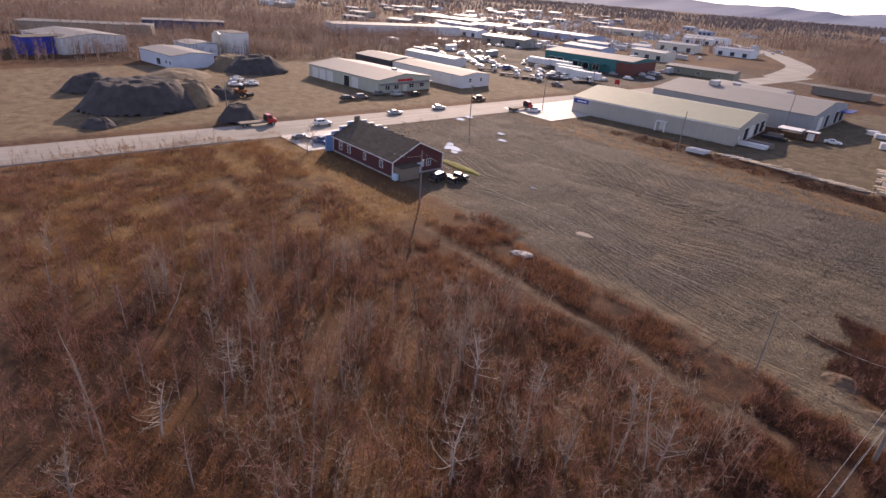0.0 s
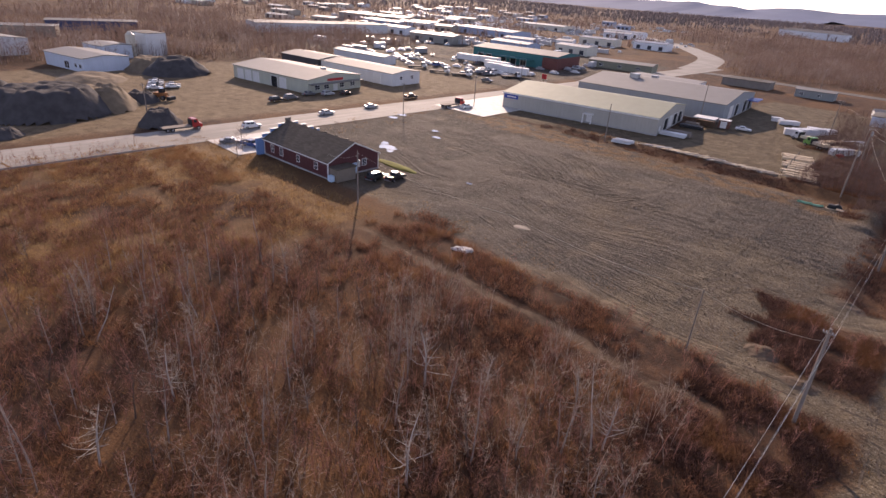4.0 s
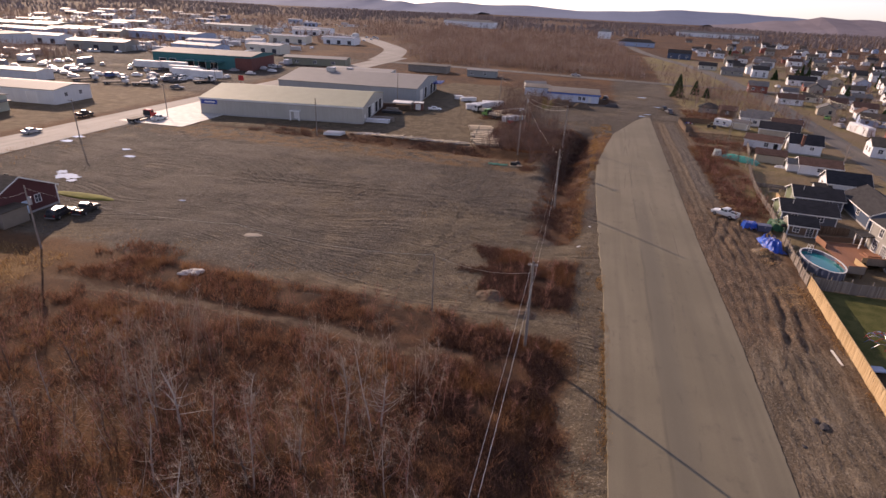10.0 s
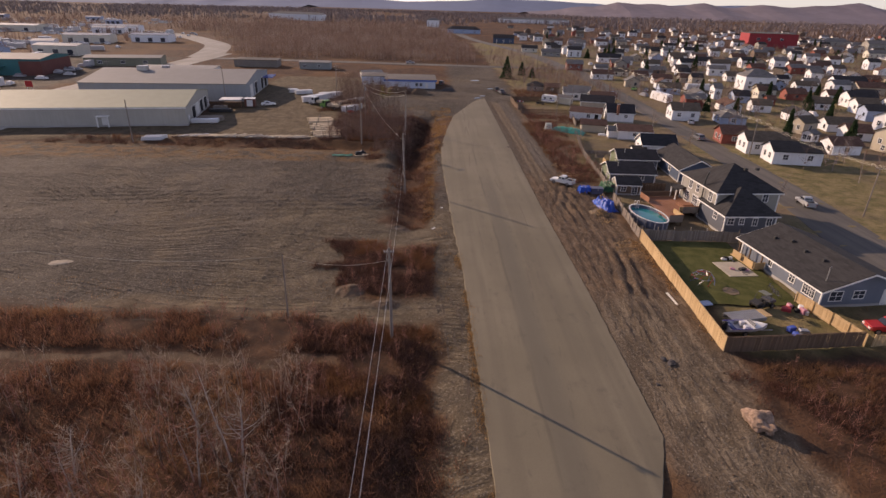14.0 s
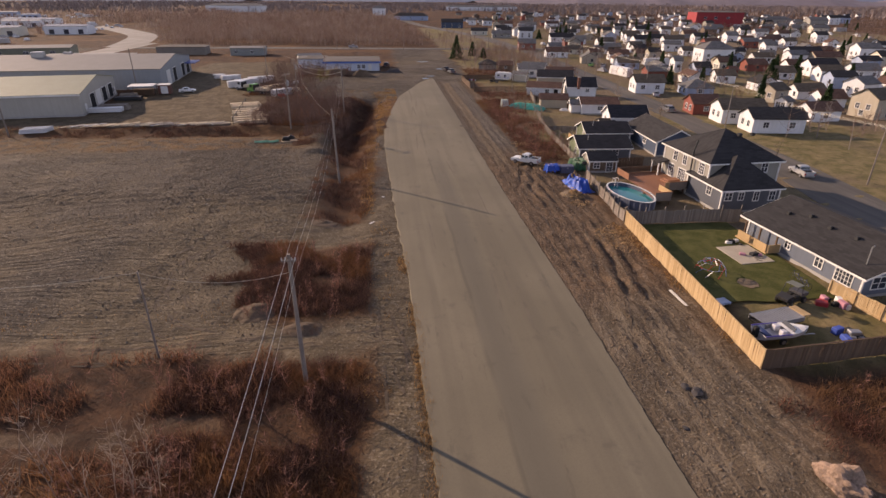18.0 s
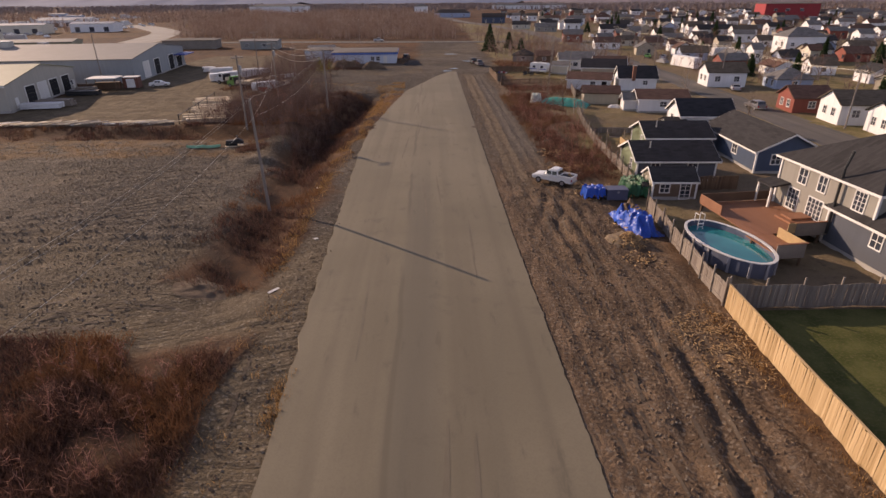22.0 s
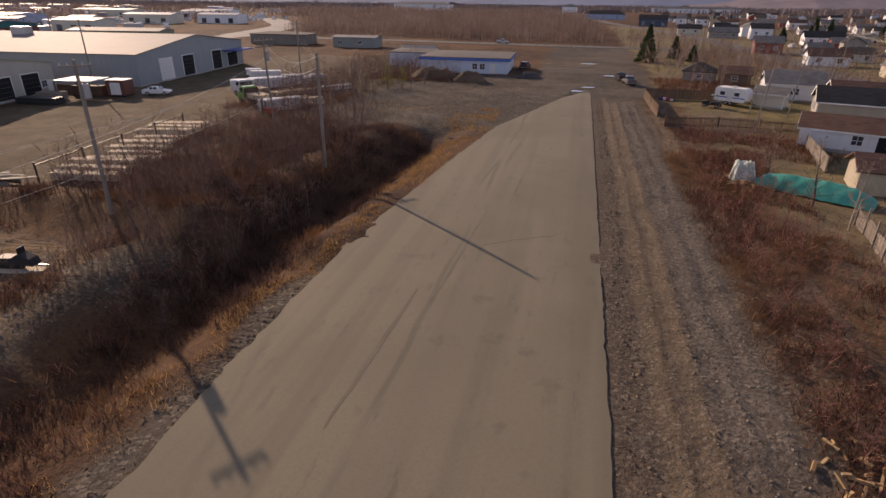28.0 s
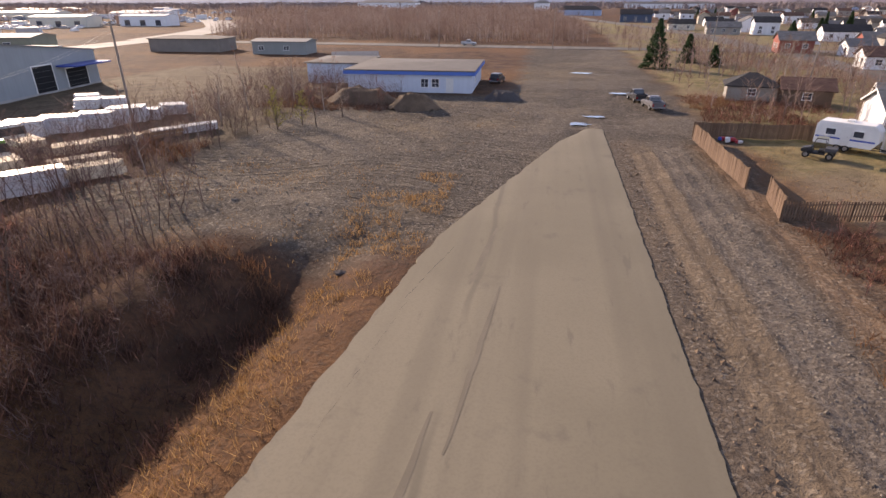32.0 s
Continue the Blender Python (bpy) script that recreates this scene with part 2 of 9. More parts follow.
def ground_height(x, y):
    z = 0.0
    if -30 < y < 215 and -20 < x < 24:
        left = at(ROAD_LEFT, min(y, 205))
        along = min(1, max(0, (y - 76) / 10)) * min(1, max(0, (178 - y) / 10)) * (0.5 + 0.5 * min(1, max(0, (y - 112) / 14)))
        z -= 2.3 * bell(x - (left - 6.8), 3.2) * along
        z += 0.7 * bell(x - (left - 12.5), 2.6) * along * (y > 118)
        near = min(1, max(0, (52 - y) / 10)) * min(1, max(0, (y + 20) / 15))
        z -= 0.9 * bell(x - (left - 5.5), 2.4) * near
        if x > 19.3:
            z -= 0.05
        elif x < left + 0.4:
            z -= 0.10
        else:
            z -= 0.25
    for x0, y0, rx, ry, h in MOUNDS:
        if abs(x - x0) < 3 * rx and abs(y - y0) < 3 * ry:
            z += bump_at(x, y, x0, y0, rx, ry, h)
    far = math.hypot(x, y - 100)
    if -130 < x < 120 and -40 < y < 260:
        v = Vector((x, y, 0))
        paved = 5 < x < 20.5 and y < 205
        if not paved:
            rough = 0.13 if -118 < x < -8 and 58 < y < 132 else 0.16
            if 20.3 < x < 22.5 and y < 205:
                rough *= (x - 20.3) / 2.2
            z += 0.3 * rough * noise.noise(v * 2.3)
            z += rough * noise.noise(v * 0.35) + 0.5 * rough * noise.noise(v * 1.1)
            # ruts of machines across the gravel lot and along the dirt strip
            if -70 < x < -8 and 84 < y < 100:
                z += 0.16 * math.sin(3.0 * (y - 0.10 * x) + 1.5 * noise.noise(v * 0.2)) * bell(y - 92 + 0.06 * x, 4.5)
            if 21.5 < x < 30.5 and 58 < y < 109:
                for ax, ay, bx, by in DEEP_RUTS:
                    if by < y < ay:
                        u = (ay - y) / (ay - by)
                        d = x - (ax + (bx - ax) * u) - 0.5 * math.sin(3.0 * u)
                        if abs(d) < 2.4:
                            fade = min(1.0, 5 * u, 5 * (1 - u))
                            z += fade * (0.10 * bell(d, 0.45) - 0.16 * bell(abs(d) - 0.95, 0.35) + 0.08 * bell(abs(d) - 1.6, 0.4))
            if 21.5 < x < 31 and 40 < y < 200:
                z += 0.06 * math.sin(4.5 * x + 2.0 * noise.noise(v * 0.08))
    if far > 420:
        z -= min(10.0, (far - 420) * 0.004)
    return z


def steps(fine0, fine1, d, lo, hi, grow=1.16):
    out = list(np.arange(fine0, fine1 + 1e-6, d))
    s, v = d, fine1
    while v < hi:
        s *= grow
        v += s
        out.append(v)
    s, v, low = d, fine0, []
    while v > lo:
        s *= grow
        v -= s
        low.append(v)
    return low[::-1] + out


def build_ground():
    xs = steps(-22, 40, 0.45, -3800, 4200, 1.07)
    ys = steps(28, 190, 0.6, -1500, 4700, 1.06)
    verts = [(x, y, ground_height(x, y)) for y in ys for x in xs]
    w = len(xs)
    faces = [(j * w + i, j * w + i + 1, (j + 1) * w + i + 1, (j + 1) * w + i) for j in range(len(ys) - 1) for i in range(w - 1)]
    ob = raw("ground", verts, faces, ground_material())
    for p in ob.data.polygons:
        p.use_smooth = True
    return tagged(ob, "brown late-autumn soil, gravel lots and dead grass", "ground", kind="structure")


def ground_material():
    m = Nodes("ground_soil")
    sep = m.n("ShaderNodeSeparateXYZ")
    # the borders of each kind of soil wander by a metre or two
    wob = m.n("ShaderNodeTexNoise")
    m.put(wob.inputs["Vector"], m.co)
    wob.inputs["Scale"].default_value, wob.inputs["Detail"].default_value = 0.11, 5.0
    off = m.n("ShaderNodeVectorMath", operation="MULTIPLY_ADD")
    m.put(off.inputs[0], wob.outputs["Color"])
    off.inputs[1].default_value, off.inputs[2].default_value = (9, 9, 0), (-4.5, -4.5, 0)
    add = m.n("ShaderNodeVectorMath", operation="ADD")
    m.put(add.inputs[0], m.co)
    m.put(add.inputs[1], off.outputs[0])
    m.put(sep.inputs[0], add.outputs[0])
    X, Y = sep.outputs[0], sep.outputs[1]
    sep0 = m.n("ShaderNodeSeparateXYZ")
    m.put(sep0.inputs[0], m.co)

    def zone(x0, x1, y0, y1, soft=2.0):
        f = m.math("MULTIPLY", m.ramp(X, x0 - soft, x0 + soft), m.math("SUBTRACT", 1.0, m.ramp(X, x1 - soft, x1 + soft)))
        g = m.math("MULTIPLY", m.ramp(Y, y0 - soft, y0 + soft), m.math("SUBTRACT", 1.0, m.ramp(Y, y1 - soft, y1 + soft)))
        return m.math("MULTIPLY", f, g)

    n1, n2, n3, n4 = m.noise(0.03, 5.0), m.noise(0.35, 5.0), m.noise(4.0, 4.0), m.noise(22.0, 3.0)
    peb = m.n("ShaderNodeTexVoronoi")
    m.put(peb.inputs["Vector"], m.co)
    peb.inputs["Scale"].default_value = 7.0
    pebble = peb.outputs["Color"]
    # base: leaf litter and dead weeds
    c = m.mix(m.ramp(n2, 0.35, 0.65), (0.060, 0.031, 0.019), (0.125, 0.064, 0.036))
    c = m.mix(m.ramp(n1, 0.45, 0.62), c, (0.155, 0.078, 0.036))
    c = m.mix(m.math("MULTIPLY", m.ramp(n3, 0.45, 0.7), 0.5), c, (0.045, 0.030, 0.022))
    # gravel of the empty lot and yards
    grey = m.mix(m.ramp(n2, 0.3, 0.7), (0.036, 0.029, 0.023), (0.064, 0.051, 0.040))
    streak = m.noise(1.0, 4.0, vec=m.scaled(0.03, 0.5, 1.0))
    grey = m.mix(m.math("MULTIPLY", m.ramp(streak, 0.45, 0.7), 0.45), grey, (0.060, 0.051, 0.043))
    grey = m.mix(m.math("MULTIPLY", m.ramp(n1, 0.52, 0.68), 0.6), grey, (0.17, 0.12, 0.065))
    # tyre furrows that wind over the loose gravel and run along the dirt strip
    def swirl(amount, coarse, sx, sy):
        warp = m.n("ShaderNodeTexNoise")
        m.put(warp.inputs["Vector"], m.co)
        warp.inputs["Scale"].default_value, warp.inputs["Detail"].default_value = coarse, 1.0
        push = m.n("ShaderNodeVectorMath", operation="MULTIPLY_ADD")
        m.put(push.inputs[0], warp.outputs["Color"])
        push.inputs[1].default_value = (amount, amount, 0)
        m.put(push.inputs[2], m.co)
        thin = m.n("ShaderNodeMapping")
        m.put(thin.inputs["Vector"], push.outputs[0])
        thin.inputs["Scale"].default_value = (sx, sy, 1.0)
        return m.noise(1.0, 3.0, 0.6, vec=thin.outputs[0])
    tracks = m.math("MULTIPLY", swirl(46.0, 0.022, 0.10, 1.25), m.ramp(m.noise(0.05, 3.0), 0.36, 0.56))
    grey = m.mix(m.math("MULTIPLY", m.ramp(tracks, 0.40, 0.56), 0.40), grey, (0.036, 0.028, 0.022))
    grey = m.mix(m.math("MULTIPLY", m.ramp(tracks, 0.36, 0.24), 0.28), grey, (0.17, 0.138, 0.105))
    patch = m.noise(0.12, 5.0, 0.65)
    grey = m.mix(m.math("MULTIPLY", m.ramp(patch, 0.55, 0.68), 0.55), grey, (0.15, 0.112, 0.070))
    grey = m.mix(m.math("MULTIPLY", m.ramp(patch, 0.45, 0.33), 0.45), grey, (0.055, 0.043, 0.034))
    sepc = m.n("ShaderNodeSeparateColor")
    m.put(sepc.inputs[0], pebble)
    grey = m.mix(m.math("MULTIPLY", sepc.outputs[0], 0.40), grey, (0.22, 0.19, 0.155))
    lot = zone(-121, -7, 57.5, 131, 1.6)
    lot = m.math("MAXIMUM", lot, zone(-13, 3.5, 54.5, 60, 1.2))
    lot = m.math("MAXIMUM", lot, zone(-13, 3.5, 76, 85, 1.2))
    lot = m.math("MAXIMUM", lot, zone(1.5, 8, 20, 132, 1.0))
    lot = m.math("MAXIMUM", lot, zone(-330, -140, 175, 330, 6.0))
    lot = m.math("MAXIMUM", lot, zone(-20, 22, 174, 232, 2.0))
    lot = m.math("MAXIMUM", lot, zone(8, 33, 200, 322, 2.0))
    grey = m.mix(m.math("MULTIPLY", zone(-26, 8, 16, 92, 3.0), 0.55), grey, m.mix(m.ramp(n2, 0.3, 0.7), (0.115, 0.088, 0.054), (0.185, 0.144, 0.092)))
    c = m.mix(lot, c, grey)
    c = m.mix(m.math("MULTIPLY", zone(-40, 4.5, 55.6, 59.0, 0.9), 0.6), c, m.mix(m.ramp(n2, 0.3, 0.7), (0.15, 0.115, 0.074), (0.215, 0.168, 0.112)))
    # sandy yards: lumber yard, pits beyond the main road
    sand = m.mix(m.ramp(n2, 0.3, 0.7), (0.155, 0.112, 0.068), (0.25, 0.182, 0.112))
    c = m.mix(zone(-236, -140, -60, 175, 4.0), c, sand)
    packed = m.mix(m.ramp(n2, 0.3, 0.7), (0.122, 0.093, 0.058), (0.185, 0.141, 0.090))
    packed = m.mix(m.math("MULTIPLY", m.ramp(swirl(30.0, 0.03, 0.5, 0.12), 0.47, 0.62), 0.45), packed, (0.075, 0.058, 0.038))
    yard = m.math("MAXIMUM", zone(-66, -27, 139, 262, 2.0), zone(-30, -20, 196, 262, 2.0))
    yard = m.math("MAXIMUM", yard, zone(-118, -64, 134, 152, 1.5))
    c = m.mix(yard, c, packed)
    # churned dirt beside the pavement
    dirt = m.mix(m.ramp(n2, 0.3, 0.7), (0.122, 0.077, 0.047), (0.198, 0.130, 0.082))
    lanes = swirl(6.0, 0.06, 0.9, 0.16)
    dirt = m.mix(m.math("MULTIPLY", m.ramp(lanes, 0.47, 0.62), 0.65), dirt, (0.068, 0.046, 0.032))
    dirt = m.mix(m.math("MULTIPLY", m.ramp(lanes, 0.43, 0.31), 0.5), dirt, (0.19, 0.140, 0.098))
    lug = m.math("FRACT", m.math("DIVIDE", m.math("ADD", sep0.outputs[1], m.math("MULTIPLY", sep0.outputs[0], 0.45)), 0.42))
    tread = m.math("MULTIPLY", m.ramp(lug, 0.35, 0.6), m.math("MULTIPLY", m.ramp(lanes, 0.46, 0.52), m.math("SUBTRACT", 1.0, m.ramp(lanes, 0.54, 0.60))))
    dirt = m.mix(m.math("MULTIPLY", tread, 0.55), dirt, (0.058, 0.039, 0.027))
    dirt = m.mix(m.math("MULTIPLY", sepc.outputs[1], 0.15), dirt, (0.22, 0.18, 0.14))
    c = m.mix(zone(19, 32.2, 24, 204, 1.0), c, dirt)
    c = m.mix(m.math("MULTIPLY", zone(19.5, 30.5, 18, 62, 3.0), 0.80), c, m.mix(m.ramp(m.math("ADD", m.math("MULTIPLY", n2, 0.4), m.math("MULTIPLY", lanes, 0.6)), 0.36, 0.60), (0.225, 0.180, 0.128), (0.110, 0.086, 0.060)))
    bend = m.math("ADD", sep0.outputs[0], m.math("MULTIPLY", m.math("SUBTRACT", m.noise(0.09, 3.0), 0.5), 1.6))

    def band(x0, x1, y0, y1, soft):
        f = m.math("MULTIPLY", m.ramp(bend, x0 - soft, x0 + soft), m.math("SUBTRACT", 1.0, m.ramp(bend, x1 - soft, x1 + soft)))
        return m.math("MULTIPLY", f, m.math("MULTIPLY", m.ramp(Y, y0 - 5, y0 + 5), m.math("SUBTRACT", 1.0, m.ramp(Y, y1 - 4, y1 + 4))))

    pale = m.mix(sepc.outputs[2], (0.095, 0.080, 0.066), (0.20, 0.172, 0.144))
    c = m.mix(m.math("MULTIPLY", band(19.0, 28.2, 116, 206, 0.6), 0.85), c, m.mix(m.math("MULTIPLY", sepc.outputs[1], 0.6), (0.086, 0.068, 0.051), (0.160, 0.132, 0.104)))
    c = m.mix(m.math("MULTIPLY", band(24.3, 27.4, 118, 205, 0.5), 0.65), c, pale)
    c = m.mix(m.math("MULTIPLY", band(21.7, 24.1, 104, 205, 0.35), 0.85), c, m.mix(m.ramp(n2, 0.3, 0.7), (0.142, 0.106, 0.072), (0.182, 0.138, 0.095)))
    c = m.mix(m.math("MULTIPLY", m.math("MULTIPLY", band(22.75, 23.0, 104, 205, 0.2), m.ramp(n2, 0.4, 0.55)), 0.7), c, (0.070, 0.050, 0.034))
    # worn foot trail through the brush, rough strip along the north of the lot
    trail = m.math("SUBTRACT", 1.0, m.ramp(m.math("ABSOLUTE", m.math("SUBTRACT", sep0.outputs[1], m.math("ADD", 47.6, m.math("MULTIPLY", m.math("SUBTRACT", wob.outputs["Fac"], 0.5), 6.0)))), 0.5, 1.0))
    trail = m.math("MULTIPLY", trail, m.math("MULTIPLY", m.ramp(sep0.outputs[0], -66, -60), m.math("SUBTRACT", 1.0, m.ramp(sep0.outputs[0], -12, -6))))
    c = m.mix(m.math("MULTIPLY", m.math("MULTIPLY", trail, m.ramp(n2, 0.3, 0.6)), 0.6), c, (0.19, 0.145, 0.10))
    c = m.mix(m.math("MULTIPLY", zone(-112, -9, 120, 131, 2.0), m.ramp(n2, 0.35, 0.6)), c, (0.17, 0.10, 0.048))
    # tawny grass by the red building, house lots, and the far town
    tawny = m.mix(m.ramp(n2, 0.35, 0.65), (0.16, 0.085, 0.035), (0.25, 0.150, 0.065))
    c = m.mix(m.math("MULTIPLY", zone(-124, -66, -6, 52, 5.0), m.ramp(n1, 0.35, 0.55)), c, tawny)
    # lawn colours raised to stand in for haze over the town
    lawn = m.mix(m.ramp(n2, 0.35, 0.65), (0.150, 0.132, 0.058), (0.265, 0.205, 0.105))
    c = m.mix(zone(34, 400, 50, 520, 2.0), c, m.mix(m.ramp(n1, 0.42, 0.60), lawn, (0.20, 0.150, 0.100)))
    m.put(sep.inputs[0], add.outputs[0])
    rough = m.math("ADD", m.math("MULTIPLY", tracks, lot), m.math("MULTIPLY", m.math("ADD", m.math("MULTIPLY", lanes, 0.45), m.math("MULTIPLY", tread, 0.06)), m.math("MULTIPLY", zone(19, 32.2, 24, 204, 1.0), m.math("SUBTRACT", 1.0, m.math("MULTIPLY", band(19.0, 28.2, 116, 206, 0.6), 0.8)))))
    n3 = m.math("SUBTRACT", n3, m.math("MULTIPLY", rough, 3.6))
    height = m.math("ADD", m.math("MULTIPLY", n3, 1.0), m.math("MULTIPLY", n4, 0.35))
    c = m.mix(m.math("MULTIPLY", m.ramp(n4, 0.48, 0.66), 0.55), c, (0.035, 0.027, 0.021))
    # single paler stones lying in gravel and dirt
    bare = m.math("MAXIMUM", lot, zone(19, 32.2, 24, 204, 1.0))
    c = m.mix(m.math("MULTIPLY", m.math("MULTIPLY", m.ramp(sepc.outputs[0], 0.82, 0.94), bare), 0.35), c, (0.30, 0.255, 0.20))
    c = m.mix(m.math("MULTIPLY", m.ramp(m.noise(1.3, 6.0, 0.75), 0.50, 0.66), 0.5), c, (0.042, 0.031, 0.024))
    c = m.mix(m.math("MULTIPLY", m.ramp(m.noise(2.6, 6.0, 0.75), 0.58, 0.74), 0.28), c, (0.26, 0.20, 0.145))
    return m.shade(c, 0.95, 0.0, height, 0.30, 0.12)


build_ground()


def strip(name, left, right, z, mat, label, category, n=80):
    """A road between two borders, each a table of y and x, with a real edge down to the soil."""
    y0, y1 = left[0][0], left[-1][0]
    verts, faces = [], []
    for i in range(n + 1):
        y = y0 + (y1 - y0) * i / n
        a = at(left, y) + 0.22 * noise.noise(Vector((y * 0.5, 3, 0))) + 0.14 * noise.noise(Vector((y * 2.2, 7, 0)))
        b = at(right, y) + 0.10 * noise.noise(Vector((y * 0.5, 9, 0))) + 0.10 * noise.noise(Vector((y * 2.6, 5, 0)))
        verts += [(a - 0.12, y, z - 0.3), (a, y, z)]
        verts += [(a + (b - a) * k / 6, y, z + 0.06 * math.sin(math.pi * k / 6)) for k in range(1, 6)]
        verts += [(b, y, z), (b + 0.12, y, z - 0.3)]
    for i in range(n):
        for k in range(8):
            faces.append((i * 9 + k, i * 9 + k + 1, (i + 1) * 9 + k + 1, (i + 1) * 9 + k))
    ob = raw(name, verts, faces, mat)
    return tagged(ob, label, category, kind="structure")


def asphalt(name, base, dust, along=True):
    m = Nodes(name)
    v = m.scaled(0.55, 0.012, 1.0) if along else m.scaled(0.012, 0.55, 1.0)
    lanes, broad, fine = m.noise(1.0, 4.0, vec=v), m.noise(0.06, 4.0), m.noise(9.0, 5.0)
    c = m.mix(m.ramp(lanes, 0.35, 0.65), base, dust)
    c = m.mix(m.math("MULTIPLY", m.ramp(broad, 0.4, 0.65), 0.5), c, [v * 0.8 for v in base])
    blot = m.ramp(m.noise(0.45, 3.0), 0.66, 0.74)
    c = m.mix(m.math("MULTIPLY", blot, 0.45), c, [v * 0.55 for v in base])
    c = m.mix(m.math("MULTIPLY", m.ramp(fine, 0.4, 0.65), 0.40), c, [v * 0.72 for v in base])
    worn = m.noise(1.0, 5.0, 0.7, vec=m.scaled(1.6, 0.09, 1.0) if along else m.scaled(0.09, 1.6, 1.0))
    c = m.mix(m.math("MULTIPLY", m.ramp(worn, 0.60, 0.72), 0.40), c, [v * 0.66 for v in base])
    c = m.mix(m.math("MULTIPLY", m.ramp(worn, 0.40, 0.28), 0.30), c, [v * 1.18 for v in dust])
    return m.shade(c, 0.85, 0.0, m.noise(40), 0.004, 0.25)


def dusty_road():
    """Worn asphalt under dried dust: one long dark lane with a paving seam, smears and pale drifts."""
    m = Nodes("dusty_asphalt")
    sep = m.n("ShaderNodeSeparateXYZ")
    m.put(sep.inputs[0], m.co)
    X, Y = sep.outputs[0], sep.outputs[1]
    wob = m.math("MULTIPLY", m.math("SUBTRACT", m.noise(0.05, 3.0), 0.5), 1.6)
    U = m.math("ADD", X, wob)
    c = m.mix(m.ramp(m.noise(0.05, 4.0), 0.38, 0.62), (0.166, 0.143, 0.100), (0.198, 0.170, 0.120))
    drift = m.noise(1.0, 3.0, vec=m.scaled(0.45, 0.010, 1.0))
    c = m.mix(m.math("MULTIPLY", m.ramp(drift, 0.44, 0.64), 0.5), c, (0.132, 0.113, 0.081))
    c = m.mix(m.math("MULTIPLY", m.ramp(m.noise(1.0, 3.0, vec=m.scaled(0.30, 0.02, 1.0)), 0.56, 0.70), 0.5), c, (0.225, 0.194, 0.138))
    band = m.math("MULTIPLY", m.ramp(U, 10.2, 11.0), m.math("SUBTRACT", 1.0, m.ramp(U, 12.4, 13.8)))
    band = m.math("MULTIPLY", band, m.math("SUBTRACT", 1.0, m.ramp(Y, 96.0, 128.0)))
    c = m.mix(m.math("MULTIPLY", band, 0.55), c, (0.128, 0.115, 0.088))
    seam = m.math("SUBTRACT", 1.0, m.ramp(m.math("ABSOLUTE", m.math("SUBTRACT", U, 10.6)), 0.06, 0.26))
    seam = m.math("MULTIPLY", seam, m.ramp(m.noise(1.0, 3.0, vec=m.scaled(0.3, 0.06, 1.0)), 0.40, 0.55))
    c = m.mix(m.math("MULTIPLY", seam, 0.55), c, (0.105, 0.092, 0.068))
    smear = m.noise(1.0, 5.0, 0.7, vec=m.scaled(1.1, 0.22, 1.0))
    c = m.mix(m.math("MULTIPLY", m.ramp(smear, 0.58, 0.70), 0.55), c, (0.112, 0.098, 0.073))
    c = m.mix(m.math("MULTIPLY", m.ramp(m.noise(0.33, 5.0, 0.65), 0.58, 0.70), 0.45), c, (0.112, 0.098, 0.074))
    c = m.mix(m.math("MULTIPLY", m.ramp(m.noise(9.0, 5.0), 0.42, 0.66), 0.22), c, (0.120, 0.103, 0.075))
    return m.shade(c, 0.85, 0.0, m.noise(40), 0.004, 0.25)


old_asphalt = dusty_road()
strip("road", ROAD_LEFT, ROAD_RIGHT, 0.02, old_asphalt, "wide dusty grey-brown asphalt road with worn edges", "road", 620)
# the low sun's glare on the main road is painted as pale asphalt
glare_road = asphalt("sun_glare_asphalt", (0.26, 0.24, 0.21), (0.36, 0.33, 0.29))
strip("road_main", [(-700, -135), (360, -135)], [(-700, -121.5), (360, -121.5)], 0.06, glare_road, "asphalt main road, low-sun glare put into its pale colour", "road", 120)
street_grey = asphalt("street_asphalt", (0.10, 0.092, 0.082), (0.15, 0.135, 0.118))
strip("road_street", [(20, 59.5), (80, 62.0), (100, 65.5), (140, 69.0), (200, 71.0), (330, 74.0)], [(20, 69.5), (80, 72.0), (100, 74.5), (140, 76.2), (200, 78.5), (330, 82.0)], 0.05, street_grey, "grey residential street", "road", 80)


def ribbon(name, pts, width, z, mat, label):
    """A road along a bent line."""
    pts = [Vector((*p, 0)) for p in pts]
    line = []
    for i in range(len(pts) - 1):
        p0, p1, p2, p3 = pts[max(i - 1, 0)], pts[i], pts[i + 1], pts[min(i + 2, len(pts) - 1)]
        for k in range(12):
            t = k / 12
            line.append(0.5 * (2 * p1 + (p2 - p0) * t + (2 * p0 - 5 * p1 + 4 * p2 - p3) * t * t + (3 * p1 - p0 - 3 * p2 + p3) * t ** 3))
    line.append(pts[-1])
    verts, faces = [], []
    for i, p in enumerate(line):
        d = (line[min(i + 1, len(line) - 1)] - line[max(i - 1, 0)]).normalized()
        s = Vector((-d.y, d.x, 0)) * width / 2
        g = ground_height(p.x, p.y)
        for q, dz in ((p + s * 1.03, -0.3), (p + s, 0), (p - s, 0), (p - s * 1.03, -0.3)):
            verts.append((q.x, q.y, g + z + dz))
    for i in range(len(line) - 1):
        for k in range(3):
            faces.append((4 * i + k, 4 * i + k + 1, 4 * i + k + 5, 4 * i + k + 4))
    return tagged(raw(name, verts, faces, mat), label, "road", kind="structure")


